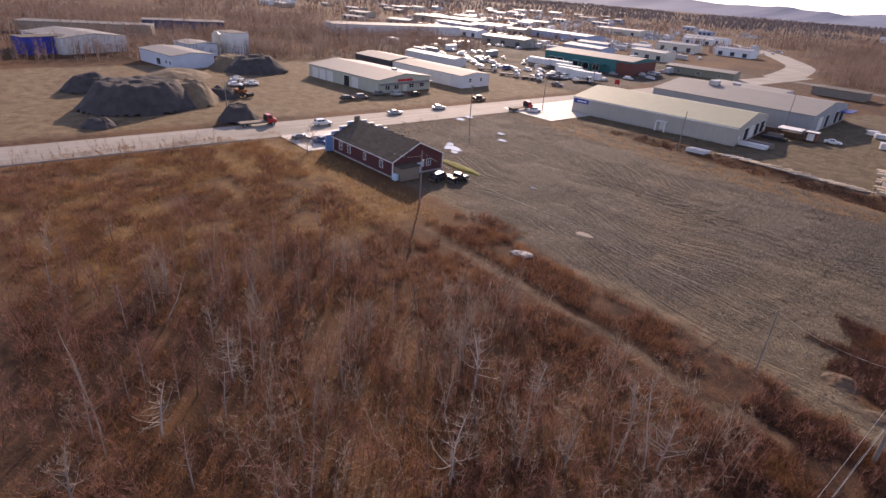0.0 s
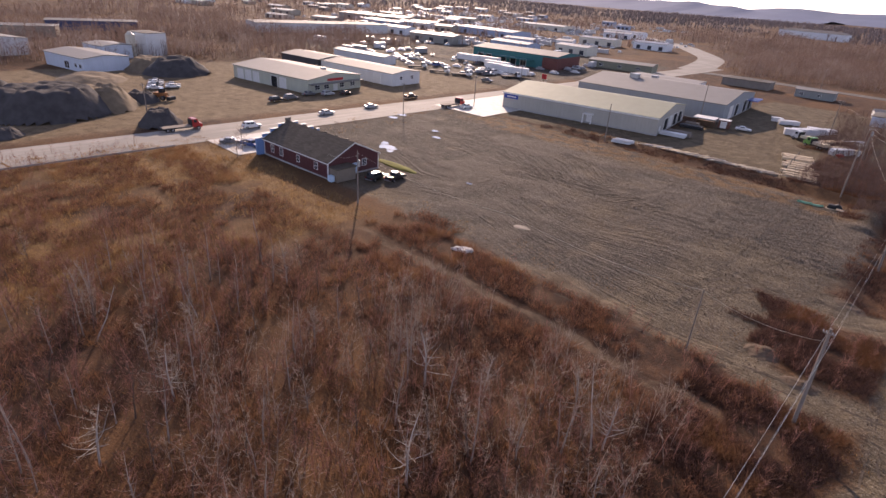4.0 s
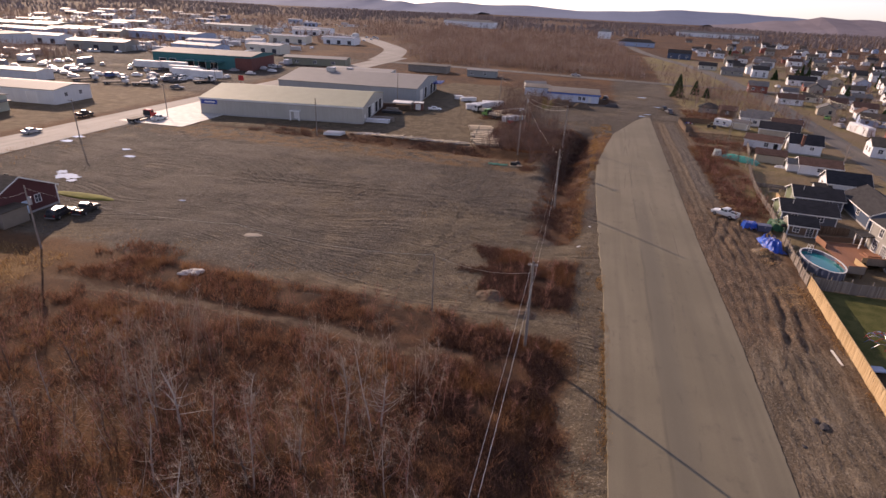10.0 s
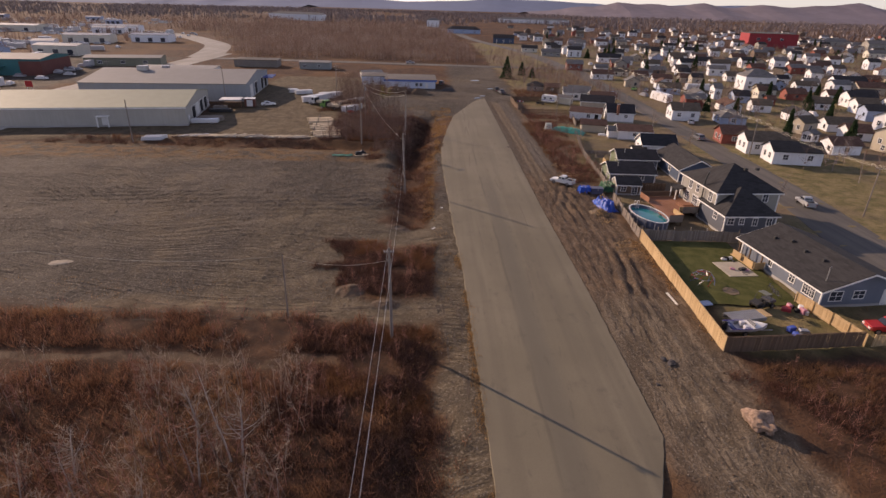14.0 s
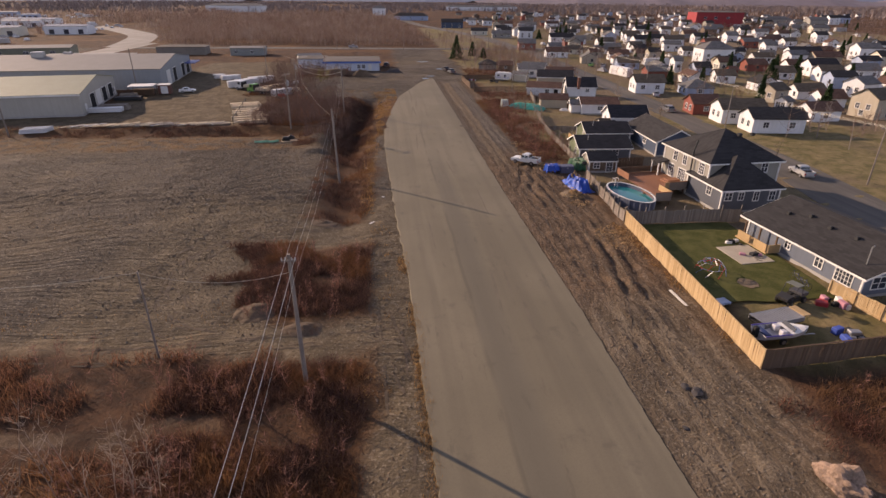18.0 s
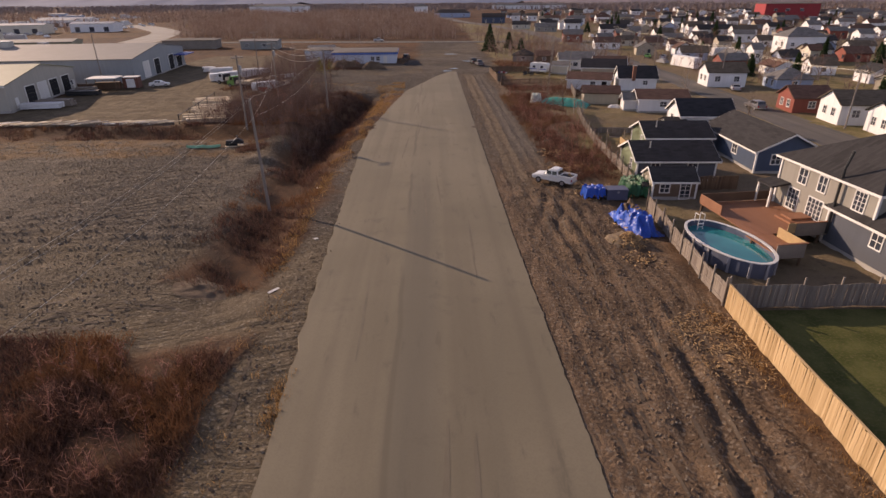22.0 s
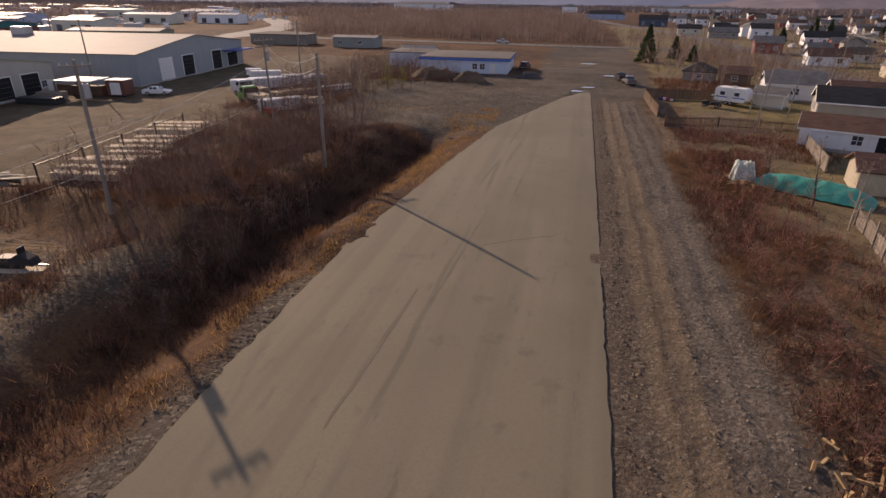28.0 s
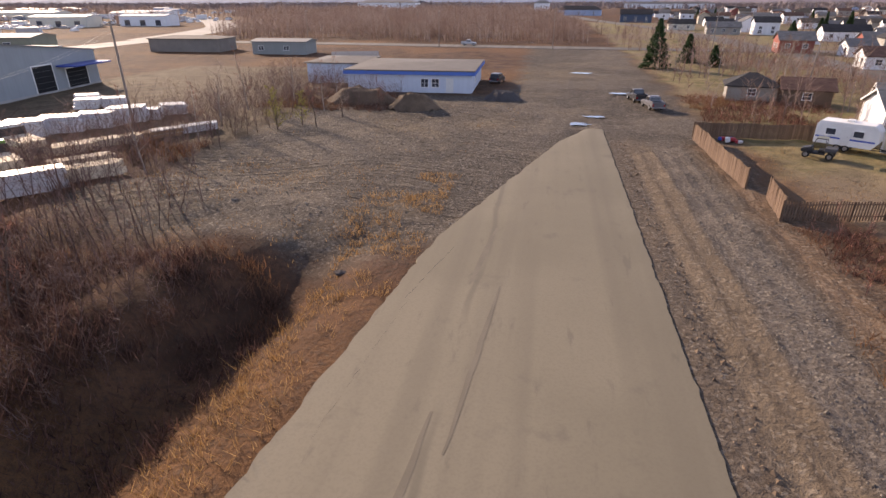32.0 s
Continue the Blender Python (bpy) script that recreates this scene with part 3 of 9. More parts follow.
ribbon("road_cross", [(-121, 330), (-60, 329), (20, 324), (90, 322), (200, 324), (420, 330)], 9, 0.10, street_grey, "grey cross street at the end of the lots")
ribbon("road_bend", [(-130, 335), (-137, 369), (-152, 420), (-178, 463), (-215, 515), (-270, 567), (-340, 640), (-400, 760)], 17, 0.08, glare_road, "main road bending away into the distance, sun glare in its pale colour")
ribbon("road_far_street", [(74, 326), (68, 420), (40, 560), (20, 740), (-20, 900)], 9, 0.12, street_grey, "grey street running on through the town")

# ---- buildings ----
PANE = glass("window_glass")
WHITE = plain("white_trim", (0.75, 0.74, 0.71), 0.6)
_windows = {}


def window(parent, x, y, z, w, h, side, bars=True, trim=None):
    """A framed window on a wall; side 0..3 looks to -y, +x, +y, -x of its house."""
    key = (round(w, 2), round(h, 2), bars, (trim or WHITE).name)
    if key not in _windows:
        bm = bmesh.new()
        t = 0.09
        box(bm, -w / 2 - t, w / 2 + t, -0.06, 0.02, h / 2, h / 2 + t)
        box(bm, -w / 2 - t, w / 2 + t, -0.08, 0.02, -h / 2 - t, -h / 2)
        box(bm, -w / 2 - t, -w / 2, -0.06, 0.02, -h / 2, h / 2)
        box(bm, w / 2, w / 2 + t, -0.06, 0.02, -h / 2, h / 2)
        if bars:
            box(bm, -0.03, 0.03, -0.045, 0.02, -h / 2, h / 2)
            box(bm, -w / 2, -0.03, -0.04, 0.02, -0.025, 0.025)
            box(bm, 0.03, w / 2, -0.04, 0.02, -0.025, 0.025)
        f = bpy.data.meshes.new("window")
        bm.to_mesh(f)
        bm.free()
        f.materials.append(trim or WHITE)
        bm = boxed(-w / 2, w / 2, -0.03, -0.01, -h / 2, h / 2)
        g = bpy.data.meshes.new("pane")
        bm.to_mesh(g)
        bm.free()
        g.materials.append(PANE)
        _windows[key] = (f, g)
    f, g = _windows[key]
    a = new("window", f)
    a.parent = parent
    a.matrix_local = pose(x, y, z, 0, 0, (0, 90, 180, 270)[side])
    b = new("pane", g)
    b.parent = a
    return a


def door(parent, x, y, w, h, side, mat, z=0.05):
    bm = bmesh.new()
    box(bm, -w / 2, w / 2, -0.05, 0.02, 0, h, 0.01)
    box(bm, -w / 2 - 0.09, -w / 2, -0.07, 0.02, 0, h + 0.09)
    box(bm, w / 2, w / 2 + 0.09, -0.07, 0.02, 0, h + 0.09)
    box(bm, -w / 2, w / 2, -0.07, 0.02, h, h + 0.09)
    d = part("door", bm, mat, parent)
    d.matrix_local = pose(x, y, z, 0, 0, (0, 90, 180, 270)[side])
    bm = bmesh.new()
    bmesh.ops.create_uvsphere(bm, u_segments=8, v_segments=6, radius=0.05)
    k = part("handle", bm, plain("steel_handle", (0.5, 0.48, 0.45), 0.3, 1.0), d)
    k.location = (w / 2 - 0.12, -0.09, h * 0.47)
    return d


def gable_roof(bm, w, d, h, rise, over=0.4, thick=0.16):
    """Two slabs along x that meet at the ridge."""
    half = d / 2 + over
    slope = rise / (d / 2)
    low = h - over * slope
    out = [(-half, low), (0, h + rise), (half, low), (half, low + thick), (0, h + rise + thick), (-half, low + thick)]
    a = [bm.verts.new((-w / 2 - over, y, z)) for y, z in out]
    b = [bm.verts.new((w / 2 + over, y, z)) for y, z in out]
    for i, j in ((0, 1), (1, 2), (2, 3), (3, 4), (4, 5), (5, 0)):
        bm.faces.new((a[i], a[j], b[j], b[i]))
    for s in (a[::-1], b):
        bm.faces.new((s[0], s[1], s[4], s[5]))
        bm.faces.new((s[1], s[2], s[3], s[4]))
    bmesh.ops.recalc_face_normals(bm, faces=bm.faces)


def hip_roof(bm, w, d, h, rise, over=0.4, thick=0.16, shed=1.0):
    hw, hd = w / 2 + over, d / 2 + over
    r = max(0.0, hw - hd * shed)
    z0 = h - over * rise / (d / 2)
    b = [bm.verts.new(v) for v in ((-hw, -hd, z0), (hw, -hd, z0), (hw, hd, z0), (-hw, hd, z0))]
    t = [bm.verts.new(v) for v in ((-hw, -hd, z0 + thick), (hw, -hd, z0 + thick), (hw, hd, z0 + thick), (-hw, hd, z0 + thick))]
    bm.faces.new(b[::-1])
    for i in range(4):
        bm.faces.new((b[i], b[(i + 1) % 4], t[(i + 1) % 4], t[i]))
    p, q = bm.verts.new((-r, 0, h + rise + thick)), bm.verts.new((r + 0.01, 0, h + rise + thick))
    bm.faces.new((t[0], t[1], q, p))
    bm.faces.new((t[1], t[2], q))
    bm.faces.new((t[2], t[3], p, q))
    bm.faces.new((t[3], t[0], p))


def gabled_walls(bm, w, d, h, rise):
    """Walls with thickness, gables at both ends of x."""
    out = [(-d / 2, 0), (d / 2, 0), (d / 2, h), (0, h + rise), (-d / 2, h)]
    a = [bm.verts.new((-w / 2, y, z)) for y, z in out]
    b = [bm.verts.new((w / 2, y, z)) for y, z in out]
    bm.faces.new(a)
    bm.faces.new(b[::-1])
    for i in range(5):
        bm.faces.new((a[i], b[i], b[(i + 1) % 5], a[(i + 1) % 5]))
    bmesh.ops.recalc_face_normals(bm, faces=bm.faces)


def trims(parent, w, d, h, mat):
    """Corner boards and a plinth."""
    for sx in (-1, 1):
        for sy in (-1, 1):
            part("corner_board", boxed(sx * w / 2 - 0.09, sx * w / 2 + 0.09, sy * d / 2 - 0.09, sy * d / 2 + 0.09, 0.1, h - 0.1), mat, parent)
    part("plinth", boxed(-w / 2 - 0.05, w / 2 + 0.05, -d / 2 - 0.05, d / 2 + 0.05, -0.5, 0.3), plain("concrete", (0.36, 0.35, 0.33), 0.9), parent)


def fascia(parent, w, d, h, rise, over, hip):
    """White boards along the roof's edges."""
    hw, hd, z = w / 2 + over, d / 2 + over, h - over * rise / (d / 2)
    if hip:
        for s in (-1, 1):
            part("fascia", boxed(-hw - 0.03, hw + 0.03, s * hd - 0.03, s * hd + 0.03, z - 0.05, z + 0.14), WHITE, parent)
            part("fascia", boxed(s * hw - 0.03, s * hw + 0.03, -hd + 0.03, hd - 0.03, z - 0.05, z + 0.14), WHITE, parent)
        return
    for s in (-1, 1):
        part("fascia", boxed(-hw, hw, s * hd - 0.03, s * hd + 0.03, z - 0.05, z + 0.14), WHITE, parent)
        for e in (-1, 1):
            bm = bmesh.new()
            a = [bm.verts.new((e * hw + q, yy, zz)) for q in (-0.03, 0.03) for yy, zz in ((s * hd, z - 0.06), (s * hd, z + 0.15), (0, h + rise + 0.15), (0, h + rise - 0.06))]
            bm.faces.new(a[:4])
            bm.faces.new(a[4:][::-1])
            for i in range(4):
                j = (i + 1) % 4
                bm.faces.new((a[i], a[j], a[4 + j], a[4 + i]))
            part("rake_board", bm, WHITE, parent)


def house(x, y, turn, w, d, h, rise, wall, roof, label, wins=(), doors=(), hip=False, over=0.4, trim=True, chimney=None,
          name="house", category="house", group="", z=None):
    g = ground_height(x, y) if z is None else z
    t = thing(name, pose(x, y, g, 0, 0, turn), label, category, group)
    bm = bmesh.new()
    if hip:
        box(bm, -w / 2, w / 2, -d / 2, d / 2, 0, h)
    else:
        gabled_walls(bm, w, d, h, rise)
    part("wall", bm, wall, t)
    bm = bmesh.new()
    (hip_roof if hip else gable_roof)(bm, w, d, h, rise, over)
    r = part("roof", bm, roof, t)
    if trim:
        trims(t, w, d, h, WHITE)
        fascia(t, w, d, h, rise, over, hip)
    for side, u, z, ww, hh in wins:
        px, py = {0: (u, -d / 2), 1: (w / 2, u), 2: (u, d / 2), 3: (-w / 2, u)}[side]
        window(t, px, py, z, ww, hh, side)
    for side, u, ww, hh, mat in doors:
        px, py = {0: (u, -d / 2), 1: (w / 2, u), 2: (u, d / 2), 3: (-w / 2, u)}[side]
        door(t, px, py, ww, hh, side, mat)
    if chimney:
        cx, cy, top = chimney
        c = part("chimney", boxed(cx - 0.35, cx + 0.35, cy - 0.35, cy + 0.35, h * 0.8, top, 0.02), plain("chimney_brick", (0.22, 0.10, 0.07), 0.9), t)
        part("cap", boxed(cx - 0.42, cx + 0.42, cy - 0.42, cy + 0.42, top, top + 0.1), plain("concrete", (0.36, 0.35, 0.33), 0.9), c)
    return t

# ---- the large buildings ----
ribbed_beige = siding("beige_metal_cladding", (0.42, 0.40, 0.35), 0.3, True)
ribbed_grey = siding("grey_metal_cladding", (0.28, 0.31, 0.325), 0.3, True)
roof_pale = siding("pale_green_metal_roof", (0.30, 0.31, 0.22), 0.45, True, rough=0.7)
roof_grey = siding("grey_metal_roof", (0.22, 0.212, 0.20), 0.45, True, rough=0.75)
red_boards = siding("dark_red_siding", (0.105, 0.032, 0.034), 0.14)
blue_boards = siding("blue_siding", (0.07, 0.17, 0.50), 0.2, True)
pale_blue = siding("pale_blue_siding", (0.56, 0.62, 0.70), 0.2, True)
cream = siding("cream_metal_cladding", (0.46, 0.47, 0.38), 0.3, True)
teal = siding("teal_metal_cladding", (0.015, 0.14, 0.15), 0.3, True)
brick_red = plain("brick_dark_red", (0.16, 0.06, 0.05), 0.9)
shingle_brown = shingle("brown_shingles", (0.105, 0.085, 0.065))
shingle_dark = shingle("dark_grey_shingles", (0.0396, 0.0382, 0.0389))
shingle_black = shingle("black_shingles", (0.030, 0.030, 0.034))
shingle_rust = shingle("rust_brown_shingles", (0.115, 0.065, 0.05))
shingle_grey = shingle("weathered_grey_shingles", (0.15, 0.145, 0.14))
white_clad = siding("white_cladding", (0.66, 0.66, 0.65), 0.25, True)
tar = plain("tar_roof", (0.11, 0.10, 0.09), 0.9, grain=2)
door_white = plain("white_door_paint", (0.70, 0.69, 0.66), 0.5)
door_dark = plain("dark_opening", (0.015, 0.015, 0.017), 0.9)
concrete = plain("concrete", (0.36, 0.35, 0.33), 0.9)
steel = plain("galvanised_steel", (0.42, 0.42, 0.42), 0.45, 0.7)
sign_blue = plain("blue_sign_paint", (0.03, 0.07, 0.30), 0.5)
sign_red = plain("red_sign_paint", (0.50, 0.03, 0.03), 0.5)
SIDES = {0: lambda w, d, u: (u, -d / 2), 1: lambda w, d, u: (w / 2, u), 2: lambda w, d, u: (u, d / 2), 3: lambda w, d, u: (-w / 2, u)}


def panel(parent, name, w, d, side, u, z0, ww, hh, mat, proud=0.06, label=""):
    """A flat board, bay door or sign set on a wall."""
    px, py = SIDES[side](w, d, u)
    o = part(name, boxed(-ww / 2, ww / 2, -proud, 0.02, 0, hh, 0.01), mat, parent, label)
    o.matrix_local = pose(px, py, z0, 0, 0, (0, 90, 180, 270)[side])
    return o


def bay_door(parent, w, d, side, u, ww, hh, mat):
    """A sectional door of separate slats in a frame."""
    px, py = SIDES[side](w, d, u)
    f = bmesh.new()
    box(f, -ww / 2 - 0.15, -ww / 2, -0.09, 0.02, 0, hh + 0.15)
    box(f, ww / 2, ww / 2 + 0.15, -0.09, 0.02, 0, hh + 0.15)
    box(f, -ww / 2, ww / 2, -0.09, 0.02, hh, hh + 0.15)
    o = part("bay_door", f, WHITE, parent)
    o.matrix_local = pose(px, py, 0.02, 0, 0, (0, 90, 180, 270)[side])
    n = 5
    me = None
    for i in range(n):
        if me is None:
            s = part("slat", boxed(-ww / 2, ww / 2, -0.05, 0.01, 0.01, hh / n - 0.02), mat, o)
            me = s.data
        else:
            s = new("slat", me)
            s.parent = o
        s.location = (0, 0, i * hh / n)
    return o


def rooftop_unit(parent, x, y, z, s=1.0):
    bm = boxed(-1.1 * s, 1.1 * s, -0.8 * s, 0.8 * s, 0, 1.1 * s, 0.05)
    box(bm, -0.9 * s, 0.9 * s, -0.85 * s, 0.85 * s, 0.25 * s, 0.85 * s)
    o = part("rooftop_unit", bm, steel, parent)
    o.location = (x, y, z)
    return o


def big_buildings():
    w1 = house(-92.4, 164.0, 10, 49.7, 31, 4.8, 2.2, ribbed_beige, roof_pale, "long beige metal warehouse with a pale green low-pitched roof",
               name="warehouse", category="warehouse", trim=False, over=0.3)
    part("plinth", boxed(-24.95, 24.95, -15.6, 15.6, -0.4, 0.35), concrete, w1)
    panel(w1, "sign", 49.7, 31, 0, -22.0, 3.1, 5.0, 1.3, sign_blue, 0.12, "blue sign board with white lettering bars")
    panel(w1, "sign_bar", 49.7, 31.26, 0, -21.8, 3.55, 3.2, 0.35, WHITE, 0.03)
    part("eaves_trim", boxed(-25.1, 25.1, -15.92, -15.80, 4.5, 4.82), WHITE, w1)
    # porch with columns at the office door
    p = part("porch_roof", boxed(3.1, 6.1, -17.1, -15.5, 2.6, 2.85, 0.03), WHITE, w1)
    for x in (3.3, 5.9):
        part("column", boxed(x - 0.14, x + 0.14, -17.0, -16.7, 0, 2.6), WHITE, w1)
    door(w1, 4.6, -15.5, 1.0, 2.1, 0, door_white)
    for u, m in ((-6.5, door_dark), (-1.2, door_white), (4.0, door_dark), (10.0, door_dark)):
        bay_door(w1, 49.7, 31, 1, u, 3.8, 3.6, m)
    for u in (-12.5, 14.0):
        door(w1, 24.85, u, 1.0, 2.1, 1, door_white)
    window(w1, 24.85, 12.8, 1.7, 1.2, 1.0, 1)
    w2 = house(-89.5, 211.0, 6, 52, 42, 5.6, 2.3, ribbed_grey, roof_grey, "large grey-blue metal warehouse with a low-pitched grey roof",
               name="warehouse", category="warehouse", trim=False, over=0.3)
    part("plinth", boxed(-26.1, 26.1, -21.1, 21.1, -0.4, 0.3), concrete, w2)
    rooftop_unit(w2, -12, -3, 7.5, 1.5)
    rooftop_unit(w2, -8, 8, 6.9, 1.1)
    for u in (-12, -4, 8):
        bay_door(w2, 52, 42, 1, u, 4.2, 4.2, door_dark if u > -5 else door_white)
    bay_door(w2, 52, 42, 1, 15.5, 5.0, 3.2, door_dark)
    part("awning", boxed(26.0, 29.5, 11.0, 20.0, 3.7, 3.95, 0.03), sign_blue, w2)
    house(-106, 246, 6, 30, 16, 4.2, 0.4, white_clad, roof_grey, "low white annex behind the grey warehouse", name="annex", category="building", trim=False, hip=True, over=0.2)
    shop = house(-95.5, 62.0, 3, 21.5, 12.5, 3.3, 2.9, red_boards, shingle_brown, "dark red clapboard shop with brown shingle roof and stepped blue front",
                 name="shop", category="shop", over=0.35,
                 wins=[(0, -7.8, 1.9, 1.0, 1.5), (0, -4.6, 1.9, 1.0, 1.5), (0, 1.2, 1.9, 0.8, 1.3), (0, 7.0, 1.9, 1.0, 1.3), (1, 2.6, 2.0, 1.0, 1.2), (2, -4, 1.8, 1.0, 1.2)],
                 doors=[(1, 0.2, 1.0, 2.1, plain("pale_blue_door", (0.45, 0.60, 0.72), 0.5)), (2, 4, 1.0, 2.1, door_white)])
    # stepped false front
    bm = bmesh.new()
    for half, top in ((8.0, 3.5), (6.4, 4.2), (4.4, 5.0), (2.4, 5.8)):
        prev = {8.0: 0, 6.4: 3.5, 4.4: 4.2, 2.4: 5.0}[half]
        box(bm, -11.35, -11.0, -half, half, prev, top)
    part("false_front", bm, siding("blue_front_boards", (0.16, 0.30, 0.55), 0.2), shop, "stepped blue false front")
    bm = bmesh.new()
    for half, top in ((8.0, 3.5), (6.4, 4.2), (4.4, 5.0), (2.4, 5.8)):
        box(bm, -11.5, -10.85, -half - 0.1, half + 0.1, top, top + 0.12)
    part("front_cap", bm, WHITE, shop)
    part("roof_sign", boxed(-11.2, -11.1, -0.7, 0.7, 5.95, 6.9, 0.02), plain("weathered_sign", (0.20, 0.17, 0.14)), shop)
    for x in (-6, -2.5, 1, 4.5, 8):
        part("roof_vent", boxed(x - 0.22, x + 0.22, 0.5, 0.95, 5.95, 6.3, 0.03), plain("dark_vent", (0.03, 0.03, 0.03)), shop)
    lean = part("lean_to", boxed(10.7, 13.2, -6.0, -1.6, 0, 2.5, 0.03), plain("weathered_plywood", (0.22, 0.18, 0.14), 0.9), shop, "weathered plywood lean-to")
    part("lean_to_roof", boxed(10.6, 13.5, -6.2, -1.4, 2.5, 2.62), shingle_brown, lean)
    part("tank", boxed(11.4, 12.6, -7.0, -6.1, 0.1, 1.3, 0.12), plain("pale_blue_plastic", (0.45, 0.62, 0.75), 0.5), shop, "pale blue plastic tank")
    low = house(-8.5, 241, 2, 20, 17, 3.3, 0.35, pale_blue, tar, "low pale blue flat-roofed building with white lower wall", name="low_building",
                category="building", trim=False, hip=True, over=0.5,
                wins=[(0, 2.5, 1.5, 1.1, 1.2), (0, 4.2, 1.5, 1.1, 1.2), (1, -3, 1.6, 1.2, 1.0)], doors=[(0, 6.5, 1.0, 2.1, door_white)])
    part("blue_band", boxed(-10.56, 10.56, -9.06, 9.06, 2.75, 3.25), blue_boards, low)
    annex = house(-24, 247, 2, 10, 12, 3.4, 0.5, pale_blue, tar, "pale blue flat-roofed annex", name="annex", category="building", trim=False, hip=True)
    house(-27, 262, 20, 9, 5, 2.6, 0.8, white_clad, roof_grey, "small white storage shed", name="shed", category="shed", trim=False)
    house(-58, 294, 3, 15, 8, 3.2, 0.5, siding("grey_green_clad", (0.25, 0.27, 0.26), 0.3, True), roof_grey, "low grey shed by the cross street", name="shed", category="shed", trim=False,
          wins=[(0, -5, 1.6, 1.4, 1.0), (0, 2, 1.6, 1.4, 1.0)])
    house(-88, 298, 3, 21, 10, 3.4, 0.6, plain("dark_brown_clad", (0.21, 0.185, 0.16)), tar, "dark brown low shed by the cross street", name="shed", category="shed", trim=False, hip=True)
    g = house(-181, 109, 8, 40, 24, 4.4, 1.5, cream, roof_grey, "cream metal workshop with a shallow grey roof", name="workshop", category="workshop", trim=False, over=0.5,
              wins=[(1, -8, 1.7, 2.0, 1.3), (1, -4, 1.7, 2.0, 1.3), (1, 3, 1.7, 2.0, 1.3), (1, 8, 1.7, 2.0, 1.3)], doors=[(1, 0, 1.8, 2.2, door_white)])
    for u in (-16, -11.5, -7, 3, 7.5):
        bay_door(g, 40, 24, 0, u, 3.2, 3.4, door_dark if u in (3,) else door_white)
    panel(g, "sign", 40, 24, 1, 0, 3.4, 7.0, 0.8, sign_red, 0.1)
    part("awning", boxed(20.0, 22.2, -11.5, 11.5, 2.9, 3.1), roof_grey, g)
    rooftop_unit(g, 12, 2, 5.6, 0.8)
    s = house(-180, 141, 6, 40, 15, 4.4, 0.9, white_clad, roof_grey, "white metal shed beside the workshop", name="shed", category="shed", trim=False,
              wins=[(1, 3, 2.6, 1.2, 1.2), (1, -3, 2.6, 1.2, 1.2)])
    bay_door(s, 40, 15, 0, 12, 3.4, 3.4, door_white)
    house(-212, 137, 6, 24, 16, 4.6, 1.0, plain("dark_clad", (0.05, 0.05, 0.055)), roof_grey, "dark shed with a grey roof", name="shed", category="shed", trim=False)
    house(-222, 171, 6, 34, 8, 3.6, 0.6, white_clad, siding("pale_teal_roof", (0.35, 0.45, 0.43), 0.4, True), "long white trailer office", name="office_trailer", category="building", trim=False)
    t = house(-187, 252, 8, 50, 26, 6.4, 1.2, teal, roof_grey, "teal metal building with a dark brick end", name="teal_building", category="building", trim=False)
    part("brick_end", boxed(17, 25.2, -13.2, 13.2, 0, 5.6), brick_red, t, "dark red brick end wall")
    part("canopy", boxed(-10, 12, -17, -13, 3.4, 3.7), siding("teal_canopy", (0.015, 0.14, 0.15), 0.3), t)
    for u in (-20, -15, -6, 0, 6):
        bay_door(t, 50, 26, 0, u, 3.4, 3.6, door_dark)
    house(-150, 290, 12, 34, 12, 3.6, 0.8, siding("olive_clad", (0.22, 0.22, 0.16), 0.3, True), roof_grey, "low olive shed with a grey roof", name="shed", category="shed", trim=False,
          wins=[(0, -10, 1.7, 2, 1.2), (0, 0, 1.7, 2, 1.2), (0, 10, 1.7, 2, 1.2)])
    house(-286, 31, 20, 30, 26, 6.0, 1.4, white_clad, roof_grey, "white hall with a bright blue end wall", name="hall", category="building", trim=False)
    house(-275, 21, 20, 8, 22, 6.4, 0.3, siding("bright_blue_clad", (0.02, 0.05, 0.36), 0.3, True), tar, "bright blue entrance hall", name="entrance_hall", category="building", trim=False, hip=True)
    house(-238, 58, 12, 26, 16, 4.6, 0.9, pale_blue, roof_grey, "pale blue concrete plant building", name="plant_building", category="building", trim=False,
          wins=[(0, 8, 2.0, 1.4, 1.2), (0, 11, 2.0, 1.4, 1.2), (0, 2, 1.6, 3.0, 2.2)])
    house(-262, 72, 12, 14, 12, 5.0, 0.6, pale_blue, roof_grey, "pale blue annex of the plant", name="annex", category="building", trim=False)
    house(-266, 89, 12, 13, 9, 9.0, 0.2, white_clad, tar, "tall white plant tower", name="plant_tower", category="building", trim=False, hip=True, over=0.05)
    bm = bmesh.new()
    rod(bm, (0, 0, 0), (0, 0, 8.5), 1.8, 1.8, 20)
    rod(bm, (0, 0, 8.5), (0, 0, 9.6), 1.8, 0.4, 20)
    silo = thing("silo", pose(-262, 81, 0), "cream cement silo beside the plant", "silo")
    part("tank", bm, plain("cream_steel", (0.55, 0.50, 0.40), 0.5), silo, smooth=False)
    house(-357, 236, 80, 96, 24, 6.0, 0.8, white_clad, roof_grey, "very long white factory hall", name="factory", category="building", trim=False, hip=True)
    house(-375, 98, 75, 44, 14, 5, 0.6, siding("navy_clad", (0.04, 0.06, 0.14), 0.3, True), roof_grey, "dark blue factory shed", name="factory", category="building", trim=False, hip=True)
